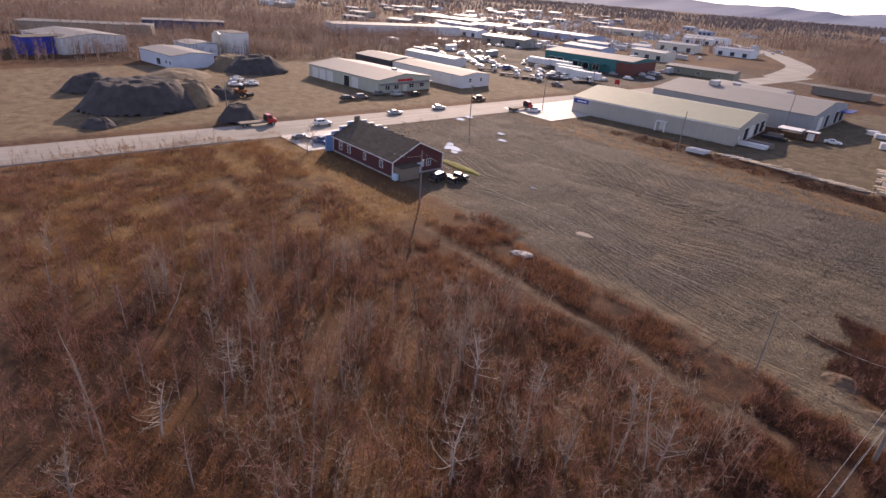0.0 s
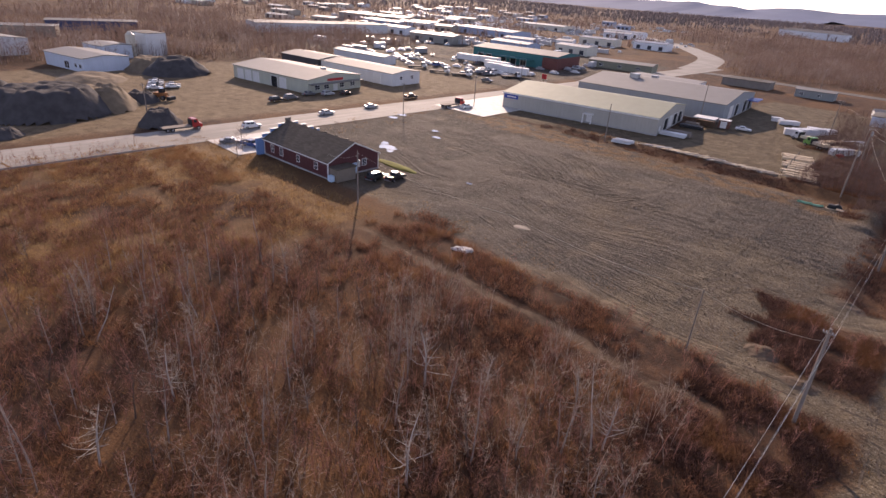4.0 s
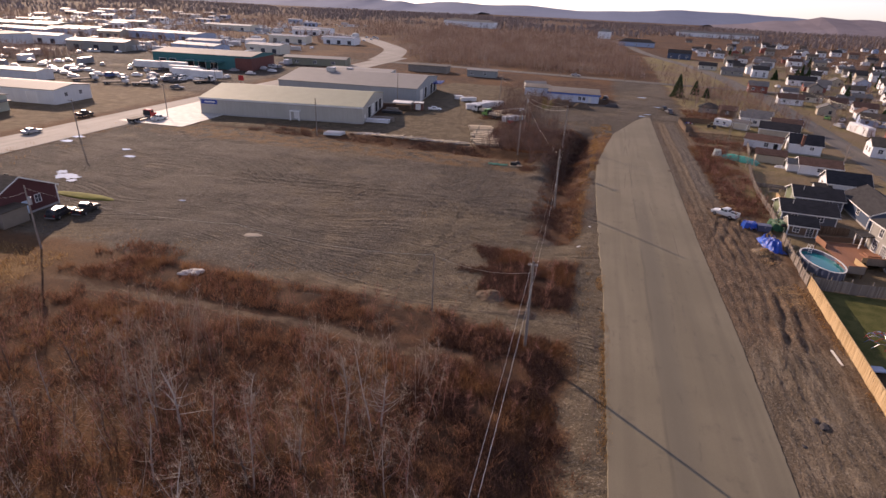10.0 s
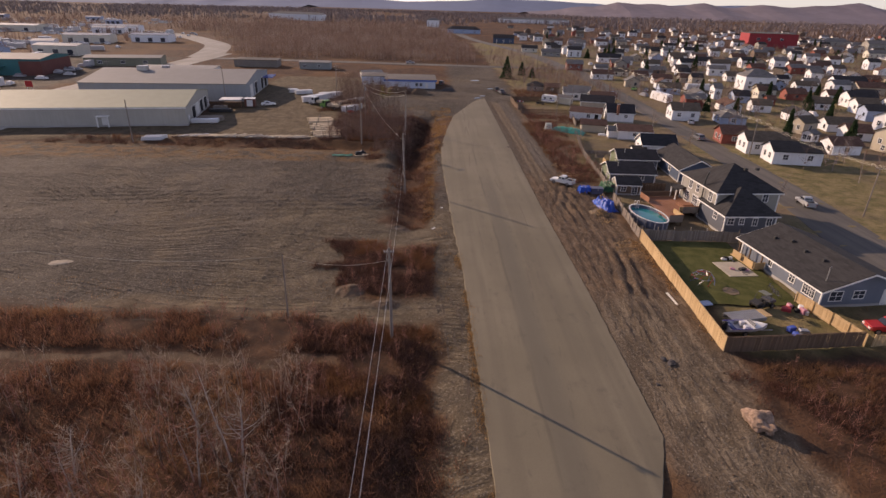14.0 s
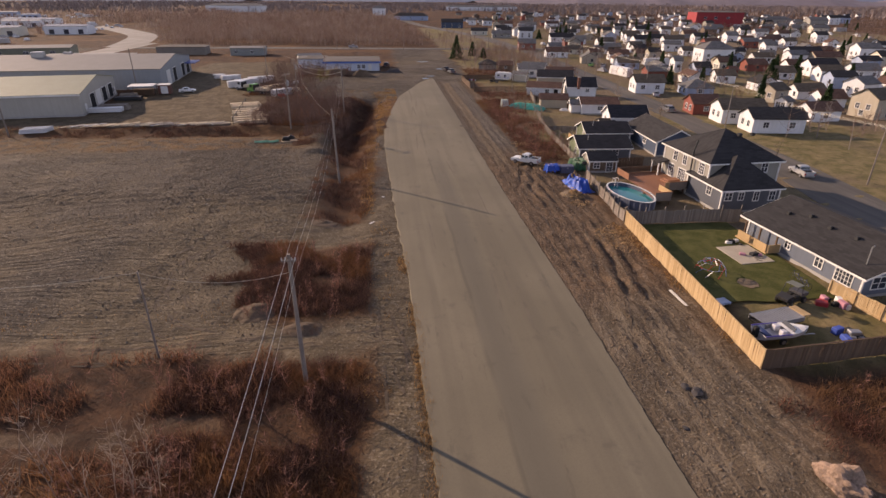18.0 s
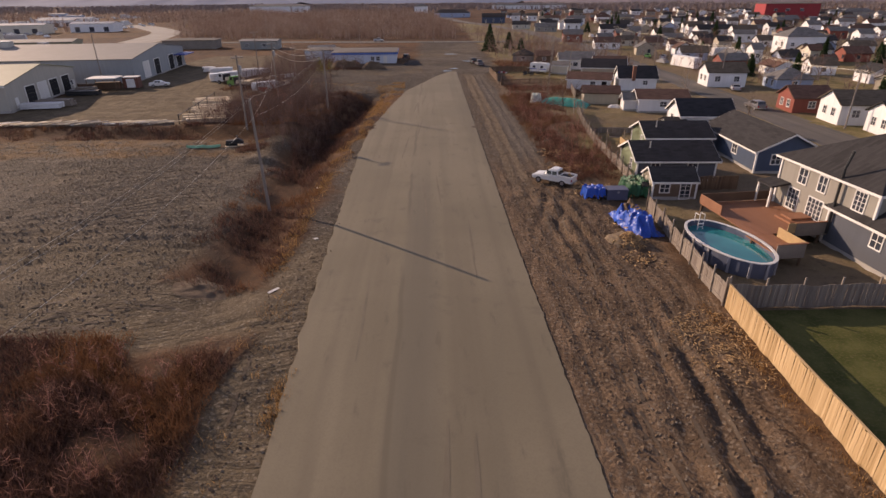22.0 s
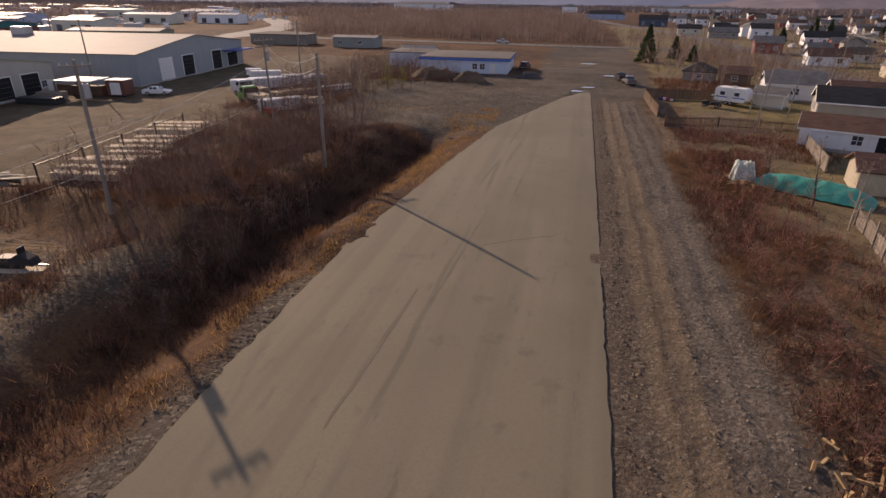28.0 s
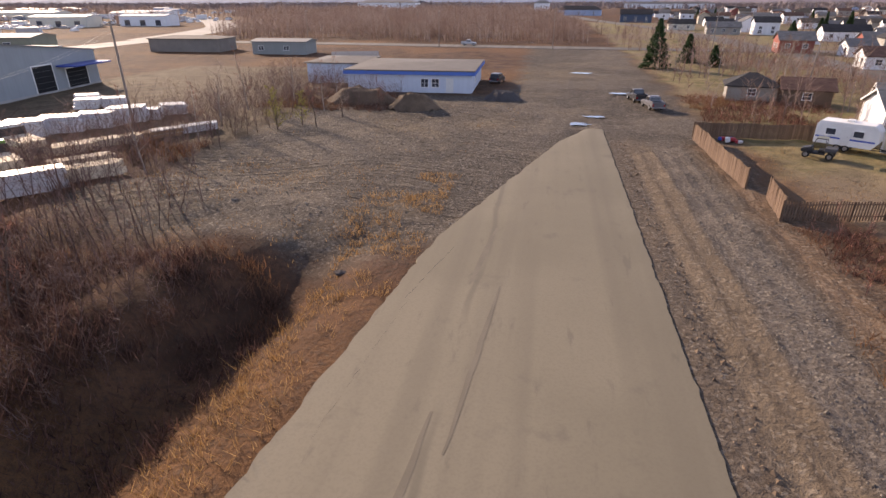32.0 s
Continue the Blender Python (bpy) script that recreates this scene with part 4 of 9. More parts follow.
    house(-352, 45, 70, 60, 12, 5, 0.6, siding("tan_clad", (0.30, 0.27, 0.22), 0.3, True), roof_grey, "long tan factory shed", name="factory", category="building", trim=False, hip=True)


big_buildings()

# ---- houses of the street ----
V = {
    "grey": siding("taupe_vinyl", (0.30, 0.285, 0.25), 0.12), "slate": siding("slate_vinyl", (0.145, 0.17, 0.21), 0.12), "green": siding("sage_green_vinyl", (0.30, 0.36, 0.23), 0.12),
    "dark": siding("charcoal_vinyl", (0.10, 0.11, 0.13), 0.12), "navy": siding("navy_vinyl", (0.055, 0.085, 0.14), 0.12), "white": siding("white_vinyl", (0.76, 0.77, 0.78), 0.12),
    "tan": siding("tan_vinyl", (0.44, 0.385, 0.30), 0.12), "cream": siding("cream_vinyl", (0.64, 0.60, 0.50), 0.12), "red": siding("red_vinyl", (0.26, 0.07, 0.05), 0.12),
    "blue": siding("light_blue_vinyl", (0.34, 0.42, 0.56), 0.12), "brown": siding("brown_vinyl", (0.15, 0.10, 0.07), 0.12),
}
fresh_wood = plain("fresh_cedar", (0.46, 0.31, 0.16), 0.8, vary=0.3, grain=3)
old_wood = plain("weathered_grey_wood", (0.24, 0.20, 0.165), 0.9, vary=0.3, grain=3)
brown_wood = plain("brown_stained_wood", (0.13, 0.080, 0.052), 0.8, vary=0.3, grain=3)
deck_wood = plain("red_cedar_deck", (0.30, 0.135, 0.075), 0.7, vary=0.3, grain=3)


def french(parent, x, y, z, w, h, side):
    """A tall many-paned window or glazed door."""
    f = window(parent, x, y, z, w, h, side, bars=False)
    nx, nz = max(2, round(w / 0.4)), max(3, round(h / 0.42))
    for i in range(1, nx):
        u = -w / 2 + w * i / nx
        part("glazing_bar", boxed(u - 0.025, u + 0.025, -0.05, -0.032, -h / 2, h / 2), WHITE, f)
    for k in range(1, nz):
        v = -h / 2 + h * k / nz
        part("glazing_bar", boxed(-w / 2, w / 2, -0.048, -0.034, v - 0.02, v + 0.02), WHITE, f)


def near_houses():
    # two-storey house by the pool
    t = house(51.3, 91.8, 4, 10.5, 11.2, 5.8, 3.1, V["grey"], shingle_dark, "two-storey taupe house with white trim and dark hipped roof", hip=True, over=0.45, z=0.0,
              wins=[(3, 2.6, 4.6, 1.0, 1.3), (3, 0.2, 4.6, 0.9, 1.3), (0, -3.6, 1.6, 0.9, 1.2), (0, 3, 4.8, 0.9, 1.3)])
    french(t, -5.25, -3.9, 4.5, 1.1, 1.5, 3)
    french(t, -5.25, 3.2, 2.3, 1.3, 1.8, 3)
    french(t, -5.25, 0.4, 2.1, 1.7, 2.1, 3)
    french(t, -5.25, -3.9, 2.2, 1.6, 1.9, 3)
    bm = bmesh.new()
    rod(bm, (-5.55, -1.9, 1.0), (-5.55, -1.9, 6.6), 0.11, 0.11, 8)
    rod(bm, (-5.55, -1.9, 6.6), (-5.2, -1.9, 8.0), 0.11, 0.11, 8)
    part("flue_pipe", bm, plain("black_flue", (0.03, 0.03, 0.03), 0.5), t)
    for x in (1.0, 3.0):
        part("roof_vent", boxed(x - 0.25, x + 0.25, -2.1, -1.6, 8.3, 8.7, 0.03), plain("dark_vent", (0.03, 0.03, 0.03)), t)
    bm = bmesh.new()
    prism(bm, [(-7.0, 3.1), (-5.2, 3.4), (-5.2, 3.55), (-7.0, 3.25)], 3.9, 6.2)
    part("porch_roof", bm, shingle_dark, t)
    for y in (4.1, 6.0):
        part("porch_post", boxed(-6.9, -6.75, y - 0.08, y + 0.08, 1.2, 3.1), WHITE, t)
    # its garage wing
    w = house(50.4, 86.2, 3, 8.3, 8.0, 3.4, 3.1, V["dark"], shingle_dark, "dark grey garage wing with white windows and hipped roof", name="garage_wing", category="house", hip=True, z=0.0,
              wins=[(0, -3.2, 2.3, 0.95, 1.0), (0, -1.4, 2.3, 0.7, 1.0), (0, 0.8, 2.2, 0.7, 1.2), (0, 3.1, 2.2, 0.8, 1.2), (3, -1.2, 2.3, 1.0, 1.1), (0, 3.0, 0.5, 1.1, 0.6)])
    # bungalow with the fenced lawn: ridge along the road, sunlit long side to the lawn
    b = house(52.0, 67.6, 96, 15.2, 11.0, 2.6, 1.9, V["slate"], shingle_dark, "grey-blue bungalow with a broad dark shingle roof", hip=False, over=0.8, z=0.0,
              wins=[(2, -2.6, 1.5, 0.9, 1.2), (3, 3.6, 1.5, 1.6, 1.2), (3, 0.6, 1.6, 1.4, 1.0), (2, 1.6, 1.6, 0.7, 1.0)], doors=[(3, -3.6, 1.8, 2.05, door_white)])
    french(b, -5.6, 5.5, 1.5, 1.9, 1.7, 2)
    part("veranda_floor", boxed(2.4, 7.4, 5.55, 7.3, 0.2, 0.35), fresh_wood, b)
    for x in (2.5, 5.0, 7.3):
        part("post", boxed(x - 0.08, x + 0.08, 6.1, 6.26, 0.35, 2.4), brown_wood, b)
    for x in (2.6, 5.2):
        part("rail_board", boxed(x, x + 1.9, 7.15, 7.25, 0.35, 1.2), fresh_wood, b)
    part("rail_board", boxed(2.4, 2.5, 5.6, 7.1, 0.35, 1.2), fresh_wood, b)
    for x, y in ((-3, 2.2), (0, 2.4), (3, 2.0), (5, 3)):
        z = 2.75 + 1.9 * (1 - y / 5.5)
        part("roof_vent", boxed(x - 0.2, x + 0.2, y - 0.2, y + 0.2, z - 0.1, z + 0.3, 0.03), plain("dark_vent", (0.03, 0.03, 0.03)), b)
    bm = bmesh.new()
    rod(bm, (-6.6, 4.6, 2.6), (-6.6, 4.6, 4.8), 0.06, 0.06, 6)
    rod(bm, (-6.6, 4.6, 4.8), (-6.9, 4.8, 5.1), 0.06, 0.06, 6)
    part("mast", bm, steel, b)
    # sage green houses: sunlit gable and shaded side walls painted as two colours
    for x, y, w_, d_, h_, lab in ((40.6, 110.6, 8.8, 6.4, 2.4, "sage green gabled house with side walls coloured charcoal as shade and dark roof"), (45.6, 122.0, 8.4, 6.4, 2.3, "sage green gabled house with a small deck")):
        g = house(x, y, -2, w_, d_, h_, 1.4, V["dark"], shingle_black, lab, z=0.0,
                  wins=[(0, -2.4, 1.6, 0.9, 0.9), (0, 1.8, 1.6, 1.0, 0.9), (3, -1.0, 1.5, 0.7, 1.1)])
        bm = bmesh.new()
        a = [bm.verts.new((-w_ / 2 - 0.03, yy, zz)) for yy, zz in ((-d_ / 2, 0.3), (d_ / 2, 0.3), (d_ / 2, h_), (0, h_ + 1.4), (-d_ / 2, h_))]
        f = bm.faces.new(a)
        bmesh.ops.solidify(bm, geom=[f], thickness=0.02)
        part("gable_cladding", bm, V["green"], g, "sage green gable sheet coloured as the sunlit side")
        bm = bmesh.new()
        rod(bm, (-2.6, -1.3, 3.0), (-2.6, -1.3, 4.1), 0.08, 0.08, 8)
        rod(bm, (-2.6, -1.3, 3.0), (-2.6, -1.3, 3.35), 0.15, 0.10, 8)
        part("flue_pipe", bm, steel, g)
    part("deck", boxed(-6.2, -4.3, -1.6, 2.0, 0.3, 0.42), fresh_wood, g)
    part("deck_railing", boxed(-6.2, -6.12, -1.6, 2.0, 0.45, 1.2), fresh_wood, g)
    part("deck_railing", boxed(-6.1, -4.3, -1.6, -1.52, 0.45, 1.2), fresh_wood, g)
    # garden shed with a french door
    sh = house(37.9, 102.9, -3, 4.4, 3.5, 1.9, 1.0, V["brown"], shingle_dark, "small dark garden shed with white door", name="garden_shed", category="shed", z=0.0, over=0.2,
               wins=[(0, -1.0, 1.2, 0.9, 0.85)])
    french(sh, 1.1, -1.75, 1.0, 0.95, 1.8, 0)
    # added cream sheet paints the sunlight on this gable of the brown shed
    bm = bmesh.new()
    a = [bm.verts.new((-2.23, yy, zz)) for yy, zz in ((-1.75, 0.3), (1.75, 0.3), (1.75, 1.9), (0, 2.9), (-1.75, 1.9))]
    bmesh.ops.solidify(bm, geom=[bm.faces.new(a)], thickness=0.02)
    part("gable_cladding", bm, V["cream"], sh, "cream gable sheet coloured as the sunlit side")
    house(54.9, 117.0, 88, 14.6, 7.6, 2.7, 1.9, V["navy"], shingle_dark, "navy blue gabled house with a broad dark roof", z=0.0, wins=[(3, 1.5, 1.7, 1.0, 1.1), (3, -1.4, 1.7, 0.9, 1.1), (2, -2, 1.7, 1.2, 1.1)])
    house(54.8, 133.6, -4, 7.8, 6.2, 2.8, 1.9, V["white"], shingle_black, "white gabled house with a black roof", z=0.0, wins=[(0, 0.8, 1.7, 1.2, 0.9), (3, 1.0, 1.7, 0.9, 1.1)])
    house(49.9, 131.6, -5, 2.6, 3.6, 1.7, 0.6, V["white"], shingle_dark, "low white lean-to with a dark roof", name="lean_to", category="shed", z=0.0, trim=False)
    house(54.9, 150.4, -8, 8.6, 6.2, 2.4, 1.2, V["white"], shingle_rust, "long white bungalow with a rust-brown roof", z=0.0, wins=[(0, 0, 1.5, 1.1, 0.8), (3, -1, 1.5, 0.9, 1.0), (0, 3.2, 1.5, 0.8, 0.7)])
    house(49.6, 150.8, -6, 2.6, 2.8, 2.1, 0.9, V["white"], shingle_grey, "small white porch shed", name="porch_shed", category="shed", z=0.0)
    house(46.2, 158.6, -10, 6.6, 4.4, 2.2, 1.0, V["tan"], shingle_rust, "tan garden shed with a brown roof", name="garden_shed", category="shed", z=0.0, trim=False)
    house(48.8, 176.4, -20, 9.2, 6.2, 2.4, 1.2, V["white"], shingle_rust, "white bungalow with a brown roof", z=0.0, wins=[(0, 1, 1.5, 1.0, 1.0), (3, 0, 1.5, 0.9, 1.0)], doors=[(0, 3.4, 0.9, 2.0, door_dark)])
    house(58.6, 175.0, -8, 7.8, 6.6, 2.9, 2.1, V["white"], shingle_black, "white gabled house with a black roof", z=0.0, wins=[(0, 1.6, 1.9, 0.9, 0.8)], chimney=(-1.0, -3.5, 5.4))
    house(57.0, 194.6, -14, 10.6, 6.8, 2.9, 1.7, V["tan"], shingle_black, "tan gabled house with a dark roof", z=0.0, wins=[(3, 0, 1.8, 1.0, 1.2), (3, 1.9, 1.8, 0.7, 1.1)])
    house(54.5, 215.0, -8, 9, 7, 2.8, 1.6, V["white"], shingle_grey, "white bungalow with a grey roof", z=0.0, wins=[(0, 0, 1.6, 1.2, 1.0)])
    house(48.3, 204.0, -30, 4.4, 3.2, 2.3, 0.8, V["cream"], shingle_grey, "small cream garden shed", name="garden_shed", category="shed", z=0.0)
    house(42.8, 235.0, -12, 6.5, 5.5, 2.3, 1.4, V["grey"], shingle_dark, "low grey cottage among bare trees", z=0.0, trim=False, hip=True, wins=[(0, 0, 1.4, 1.0, 0.9)])
    house(49.0, 232.0, -12, 6.0, 5.0, 2.3, 1.2, V["brown"], shingle_rust, "low brown cottage among bare trees", z=0.0, trim=False, wins=[(0, 0, 1.4, 1.0, 0.9)])
    house(57.5, 222.0, -20, 8.0, 6.0, 2.6, 1.5, V["white"], shingle_grey, "white cottage with a pale grey roof", z=0.0, wins=[(0, -1.5, 1.5, 1.0, 1.0), (3, 0, 1.5, 0.8, 1.0)])
    house(62.5, 208.0, -10, 8.5, 6.4, 2.5, 1.5, V["cream"], shingle_rust, "cream bungalow with a brown roof", z=0.0, wins=[(0, -1.5, 1.5, 1.0, 1.0), (3, 0, 1.5, 0.8, 1.0)])


near_houses()


TOWN = []
_dark = {}
tin_pale = plain("pale_metal_sheet", (0.33, 0.33, 0.335), 0.62, 0.0, vary=0.2, grain=0.5)
tin_blue = plain("blue_grey_metal_sheet", (0.17, 0.20, 0.25), 0.6, 0.0, vary=0.2, grain=0.5)


def dark_window(parent, x, y, z, w, h, side):
    """A plain far-off window: one pane with its sash."""
    key = (round(w, 1), round(h, 1))
    if key not in _dark:
        me = bpy.data.meshes.new("window")
        bm = boxed(-w / 2, w / 2, -0.05, 0.02, -h / 2, h / 2, 0.02)
        bm.to_mesh(me)
        bm.free()
        me.materials.append(PANE)
        _dark[key] = me
    q = new("window", _dark[key])
    q.parent = parent
    q.matrix_local = pose(x, y, z, 0, 0, (0, 90, 180, 270)[side])


def far_house(x, y, w, d, h, wall, roof, turn=-6, hip=False, label="", lite=False):
    w, d, h = w * (0.70 if w < 30 else 1.0), d * 0.76, h * 0.80
    TOWN.append((x, y))
    label = label or f"small {wall} house with a {roof} roof"
    R = {"dark": shingle_dark, "black": shingle_black, "brown": shingle_brown, "rust": shingle_rust, "grey": shingle_grey}[roof]
    n = min(3, max(1, int(w / 4)))
    wins = [(0, -w / 2 + w * (i + 0.5) / n, h * 0.55, 1.1, 1.1) for i in range(n)] + [(3, -d / 5, h * 0.55, 1.0, 1.2), (3, d / 5, h * 0.55, 1.0, 1.2)]
    if h > 4.5:
        wins += [(0, -w / 2 + w * (i + 0.5) / n, h * 0.25, 1.1, 1.1) for i in range(n)]
        wins += [(3, 0, h * 0.25, 1.0, 1.2)]
    if lite:
        t = house(x, y, turn, w, d, h, min(3.0, d * 0.27), V[wall], R, label, wins=[], hip=hip, trim=False, group="town houses")
        for s, u, z, ww, hh in wins[:min(n, 2)] + wins[n:n + 1]:
            dark_window(t, *((u, -d / 2) if s == 0 else (-w / 2, u)), z, ww, hh, s)
        return t
    return house(x, y, turn, w, d, h, min(3.0, d * 0.27), V[wall], R, label, wins=wins, hip=hip, trim=False, group="town houses")


def far_shed(x, y, w, d, h, wall, roof, turn, label="low metal shed on the industrial plain"):
    """A long low hall with a shallow sheet roof and a row of bay doors."""
    TOWN.append((x, y))
    t = house(x, y, turn, w, d, h, 0.9, V[wall], roof, label, wins=[], hip=False, trim=False, name="metal_shed", category="shed", group="industrial sheds", over=0.25)
    for k in range(3):
        dark_window(t, -w / 2 + w * (k + 0.5) / 3, -d / 2, 1.7, 3.0, 2.8, 0)
    return t


# houses across the street and up the hill, one by one
far_house(80.8, 180, 12, 8.5, 4.2, "white", "brown")
far_house(94, 176, 11, 9, 3.0, "blue", "grey", hip=True)
far_house(80.6, 148.6, 9, 8, 3.4, "red", "rust")
far_house(83.4, 138.0, 14, 8.2, 4.2, "white", "brown")
far_house(85.0, 128.2, 15.6, 8.0, 3.9, "white", "dark")
far_house(109, 163, 8, 7, 4.2, "tan", "brown", 20)
far_house(104, 151, 4, 4, 3.0, "white", "grey", 25)
far_house(162, 214, 14, 9, 5.0, "white", "black")
far_house(140, 169, 9, 8, 5.0, "white", "grey", 15)
far_house(120, 141, 11, 9, 6.0, "tan", "brown", 10)
far_house(172, 206, 13, 9, 4.0, "white", "grey")
far_house(222, 263, 14, 10, 7.0, "white", "grey")
far_house(207, 236, 10, 9, 6.0, "cream", "dark")
far_house(196, 269, 20, 9, 4.6, "white", "black")
far_house(193, 251, 16, 9, 4.0, "tan", "rust")
far_house(196, 294, 8, 8, 5.5, "white", "grey")
far_house(168, 275, 7, 7, 4.0, "white", "black")
far_house(131, 226, 5, 7, 4.8, "cream", "rust")
far_house(136, 229, 5, 7, 4.8, "cream", "dark")
far_house(145, 256, 19, 13, 7.6, "white", "grey", -4, True, "large white two-storey apartment block")
far_house(113, 226, 4, 7, 5.4, "white", "grey")
far_house(119, 219, 8, 8, 3.4, "blue", "dark")
far_house(127, 212, 4, 5, 3.2, "red", "rust")
far_house(208, 348, 9, 9, 7.0, "white", "grey")
far_house(213, 441, 10, 9, 5, "white", "brown")
far_house(175, 380, 9, 8, 5, "white", "rust")
far_house(168, 339, 16, 9, 5.0, "white", "brown")
far_house(122, 265, 7, 7, 5, "tan", "dark")
far_house(148, 351, 8, 8, 6, "white", "brown")
far_house(157, 413, 8, 8, 6, "tan", "dark")
far_house(264, 381, 10, 9, 6, "white", "rust")
far_house(280, 367, 10, 9, 6, "white", "dark")
far_house(359, 470, 19, 11, 5, "cream", "grey")
far_house(442, 582, 26, 16, 8, "grey", "grey")
far_house(425, 650, 22, 10, 6, "white", "grey", hip=True)
far_house(450, 655, 30, 14, 6, "grey", "grey", hip=True)
far_house(507, 640, 17, 12, 9, "white", "dark")
far_house(548, 675, 18, 12, 8, "blue", "black")
house(332, 580, -6, 46, 22, 13, 1.0, plain("bright_red_clad", (0.33, 0.035, 0.04)), tar, "large bright red hall above the town", hip=True, trim=False, name="red_hall", category="building",
      wins=[(0, -14, 8, 3, 2), (0, -4, 8, 3, 2), (0, 8, 8, 3, 2)])
far_house(83, 281, 14, 8, 3.4, "white", "rust")
far_house(78, 318, 12, 9, 4.4, "red", "grey", label="red and white corner store with a grey roof")
far_house(112, 369, 20, 10, 4, "white", "black")
far_house(98, 404, 13, 9, 6, "white", "dark")
far_house(72, 435, 16, 9, 3.6, "cream", "dark")
far_house(82, 404, 18, 9, 3.6, "grey", "grey")
far_house(63, 524, 26, 12, 6, "navy", "dark", label="dark blue commercial building")
far_house(0, 850, 24, 14, 12, "white", "grey", hip=True, label="white block at the edge of town")
far_house(36, 690, 38, 16, 6, "blue", "dark", hip=True, label="blue and white filling station with a canopy")
far_house(200, 1195, 140, 20, 9, "white", "grey", hip=True, label="long white school building far across town")
far_house(-225, 1000, 90, 30, 12, "white", "grey", hip=True, label="long white building far across the plain")


def scatter_town():
    r = random.Random(5)
    walls = ["white"] * 8 + ["tan", "cream", "grey", "grey", "blue", "brown", "red"]
    roofs = ["dark", "grey", "brown", "grey", "rust"]

    def crowded(x, y, gx, gy):
        return any(abs(x - a) < gx and abs(y - b) < gy for a, b in TOWN)

    n = 0
    while n < 185:
        y = 330 + 640 * r.random() ** 1.3
        x = r.uniform(84 + (y - 330) * 0.02, 190 + (y - 300) * 0.95)
        if crowded(x, y, 11, 11):
            continue
        far_house(round(x, 1), round(y, 1), r.uniform(9, 15), r.uniform(8, 10), r.choice((3.2, 3.6, 5.4)), r.choice(walls), r.choice(roofs), r.choice((-6, -6, 84)) + r.uniform(-6, 6), lite=True)
        n += 1
    n = 0
    while n < 76:
        y = r.uniform(135, 335)
        x = r.uniform(88, 150 + (y - 120) * 0.75)
        if crowded(x, y, 10.5, 10.5):
            continue
        far_house(round(x, 1), round(y, 1), r.uniform(8, 12), r.uniform(7, 8.5), r.choice((3.0, 3.3, 4.6)), r.choice(walls), r.choice(roofs), r.choice((-6, -6, 84)) + r.uniform(-8, 8), lite=True)
        n += 1
    # low sheds and yards of the industrial plain
    for x, y, w, d in ((-284, 281, 34, 16), (-316, 377, 60, 24), (-239, 418, 30, 14), (-366, 524, 50, 20), (-468, 380, 80, 30), (-204, 437, 26, 14), (-290, 554, 40, 16), (-338, 292, 26, 12), (-395, 330, 44, 18), (-250, 330, 22, 12), (-205, 330, 24, 12), (-232, 300, 30, 14)):
        far_shed(x, y, w, d, 5.0, r.choice(("white", "grey", "blue", "cream")), r.choice((tin_pale, tin_pale, tin_blue)), r.uniform(-5, 20))
    n = 0
    while n < 44:
        x, y = r.uniform(-760, -175), 270 + 640 * r.random() ** 1.15
        if x > -185 - (y - 300) * 0.42 or crowded(x, y, 26, 20):
            continue
        far_shed(round(x, 1), round(y, 1), r.uniform(10, 32), r.uniform(9, 16), r.uniform(3.0, 5.0), r.choice(("white", "white", "blue", "grey", "tan", "cream")), r.choice((tin_pale, tin_pale, tin_blue)), r.uniform(-8, 25))
        n += 1


scatter_town()

# ---- poles and lines ----
pole_wood = plain("grey_pole_wood", (0.24, 0.20, 0.17), 0.9, vary=0.3, grain=2)
wire_mat = plain("bare_wire", (0.80, 0.74, 0.60), 0.5, 0.0)
ceramic = plain("porcelain", (0.45, 0.43, 0.40), 0.4)
rubber = plain("black_rubber", (0.02, 0.02, 0.02), 0.8)
iron_dark = plain("dark_iron", (0.04, 0.04, 0.042), 0.6, 0.3)


def utility_pole(x, y, h, arms=(), turn=0, transformer=False, lean=(0, 0), name="utility_pole", r=0.15, label="weathered grey wooden utility pole"):
    t = thing(name, pose(x, y, ground_height(x, y), lean[0], lean[1], turn), label, "utility pole", "utility poles")
    bm = bmesh.new()
    rod(bm, (0, 0, -0.8), (0, 0, h), r, r * 0.66, 10)
    part("post", bm, pole_wood, t)
    for z, half in arms:
        a = part("crossarm", boxed(-half, half, -0.06 - r, 0.06 - r, z - 0.06, z + 0.06, 0.01), pole_wood, t)
        for u in (-0.9, -0.45, 0.45, 0.9):
            bm = bmesh.new()
            rod(bm, (u * half, -r, z + 0.06), (u * half, -r, z + 0.24), 0.05, 0.035, 8)
            part("insulator", bm, ceramic, a)
    if transformer:
        bm = bmesh.new()
        rod(bm, (0.32, 0, h - 2.6), (0.32, 0, h - 1.6), 0.24, 0.24, 12)
        rod(bm, (0.32, 0, h - 1.6), (0.32, 0, h - 1.45), 0.18, 0.05, 12)
        part("transformer", bm, plain("grey_transformer", (0.34, 0.34, 0.33), 0.5), t)
    return t


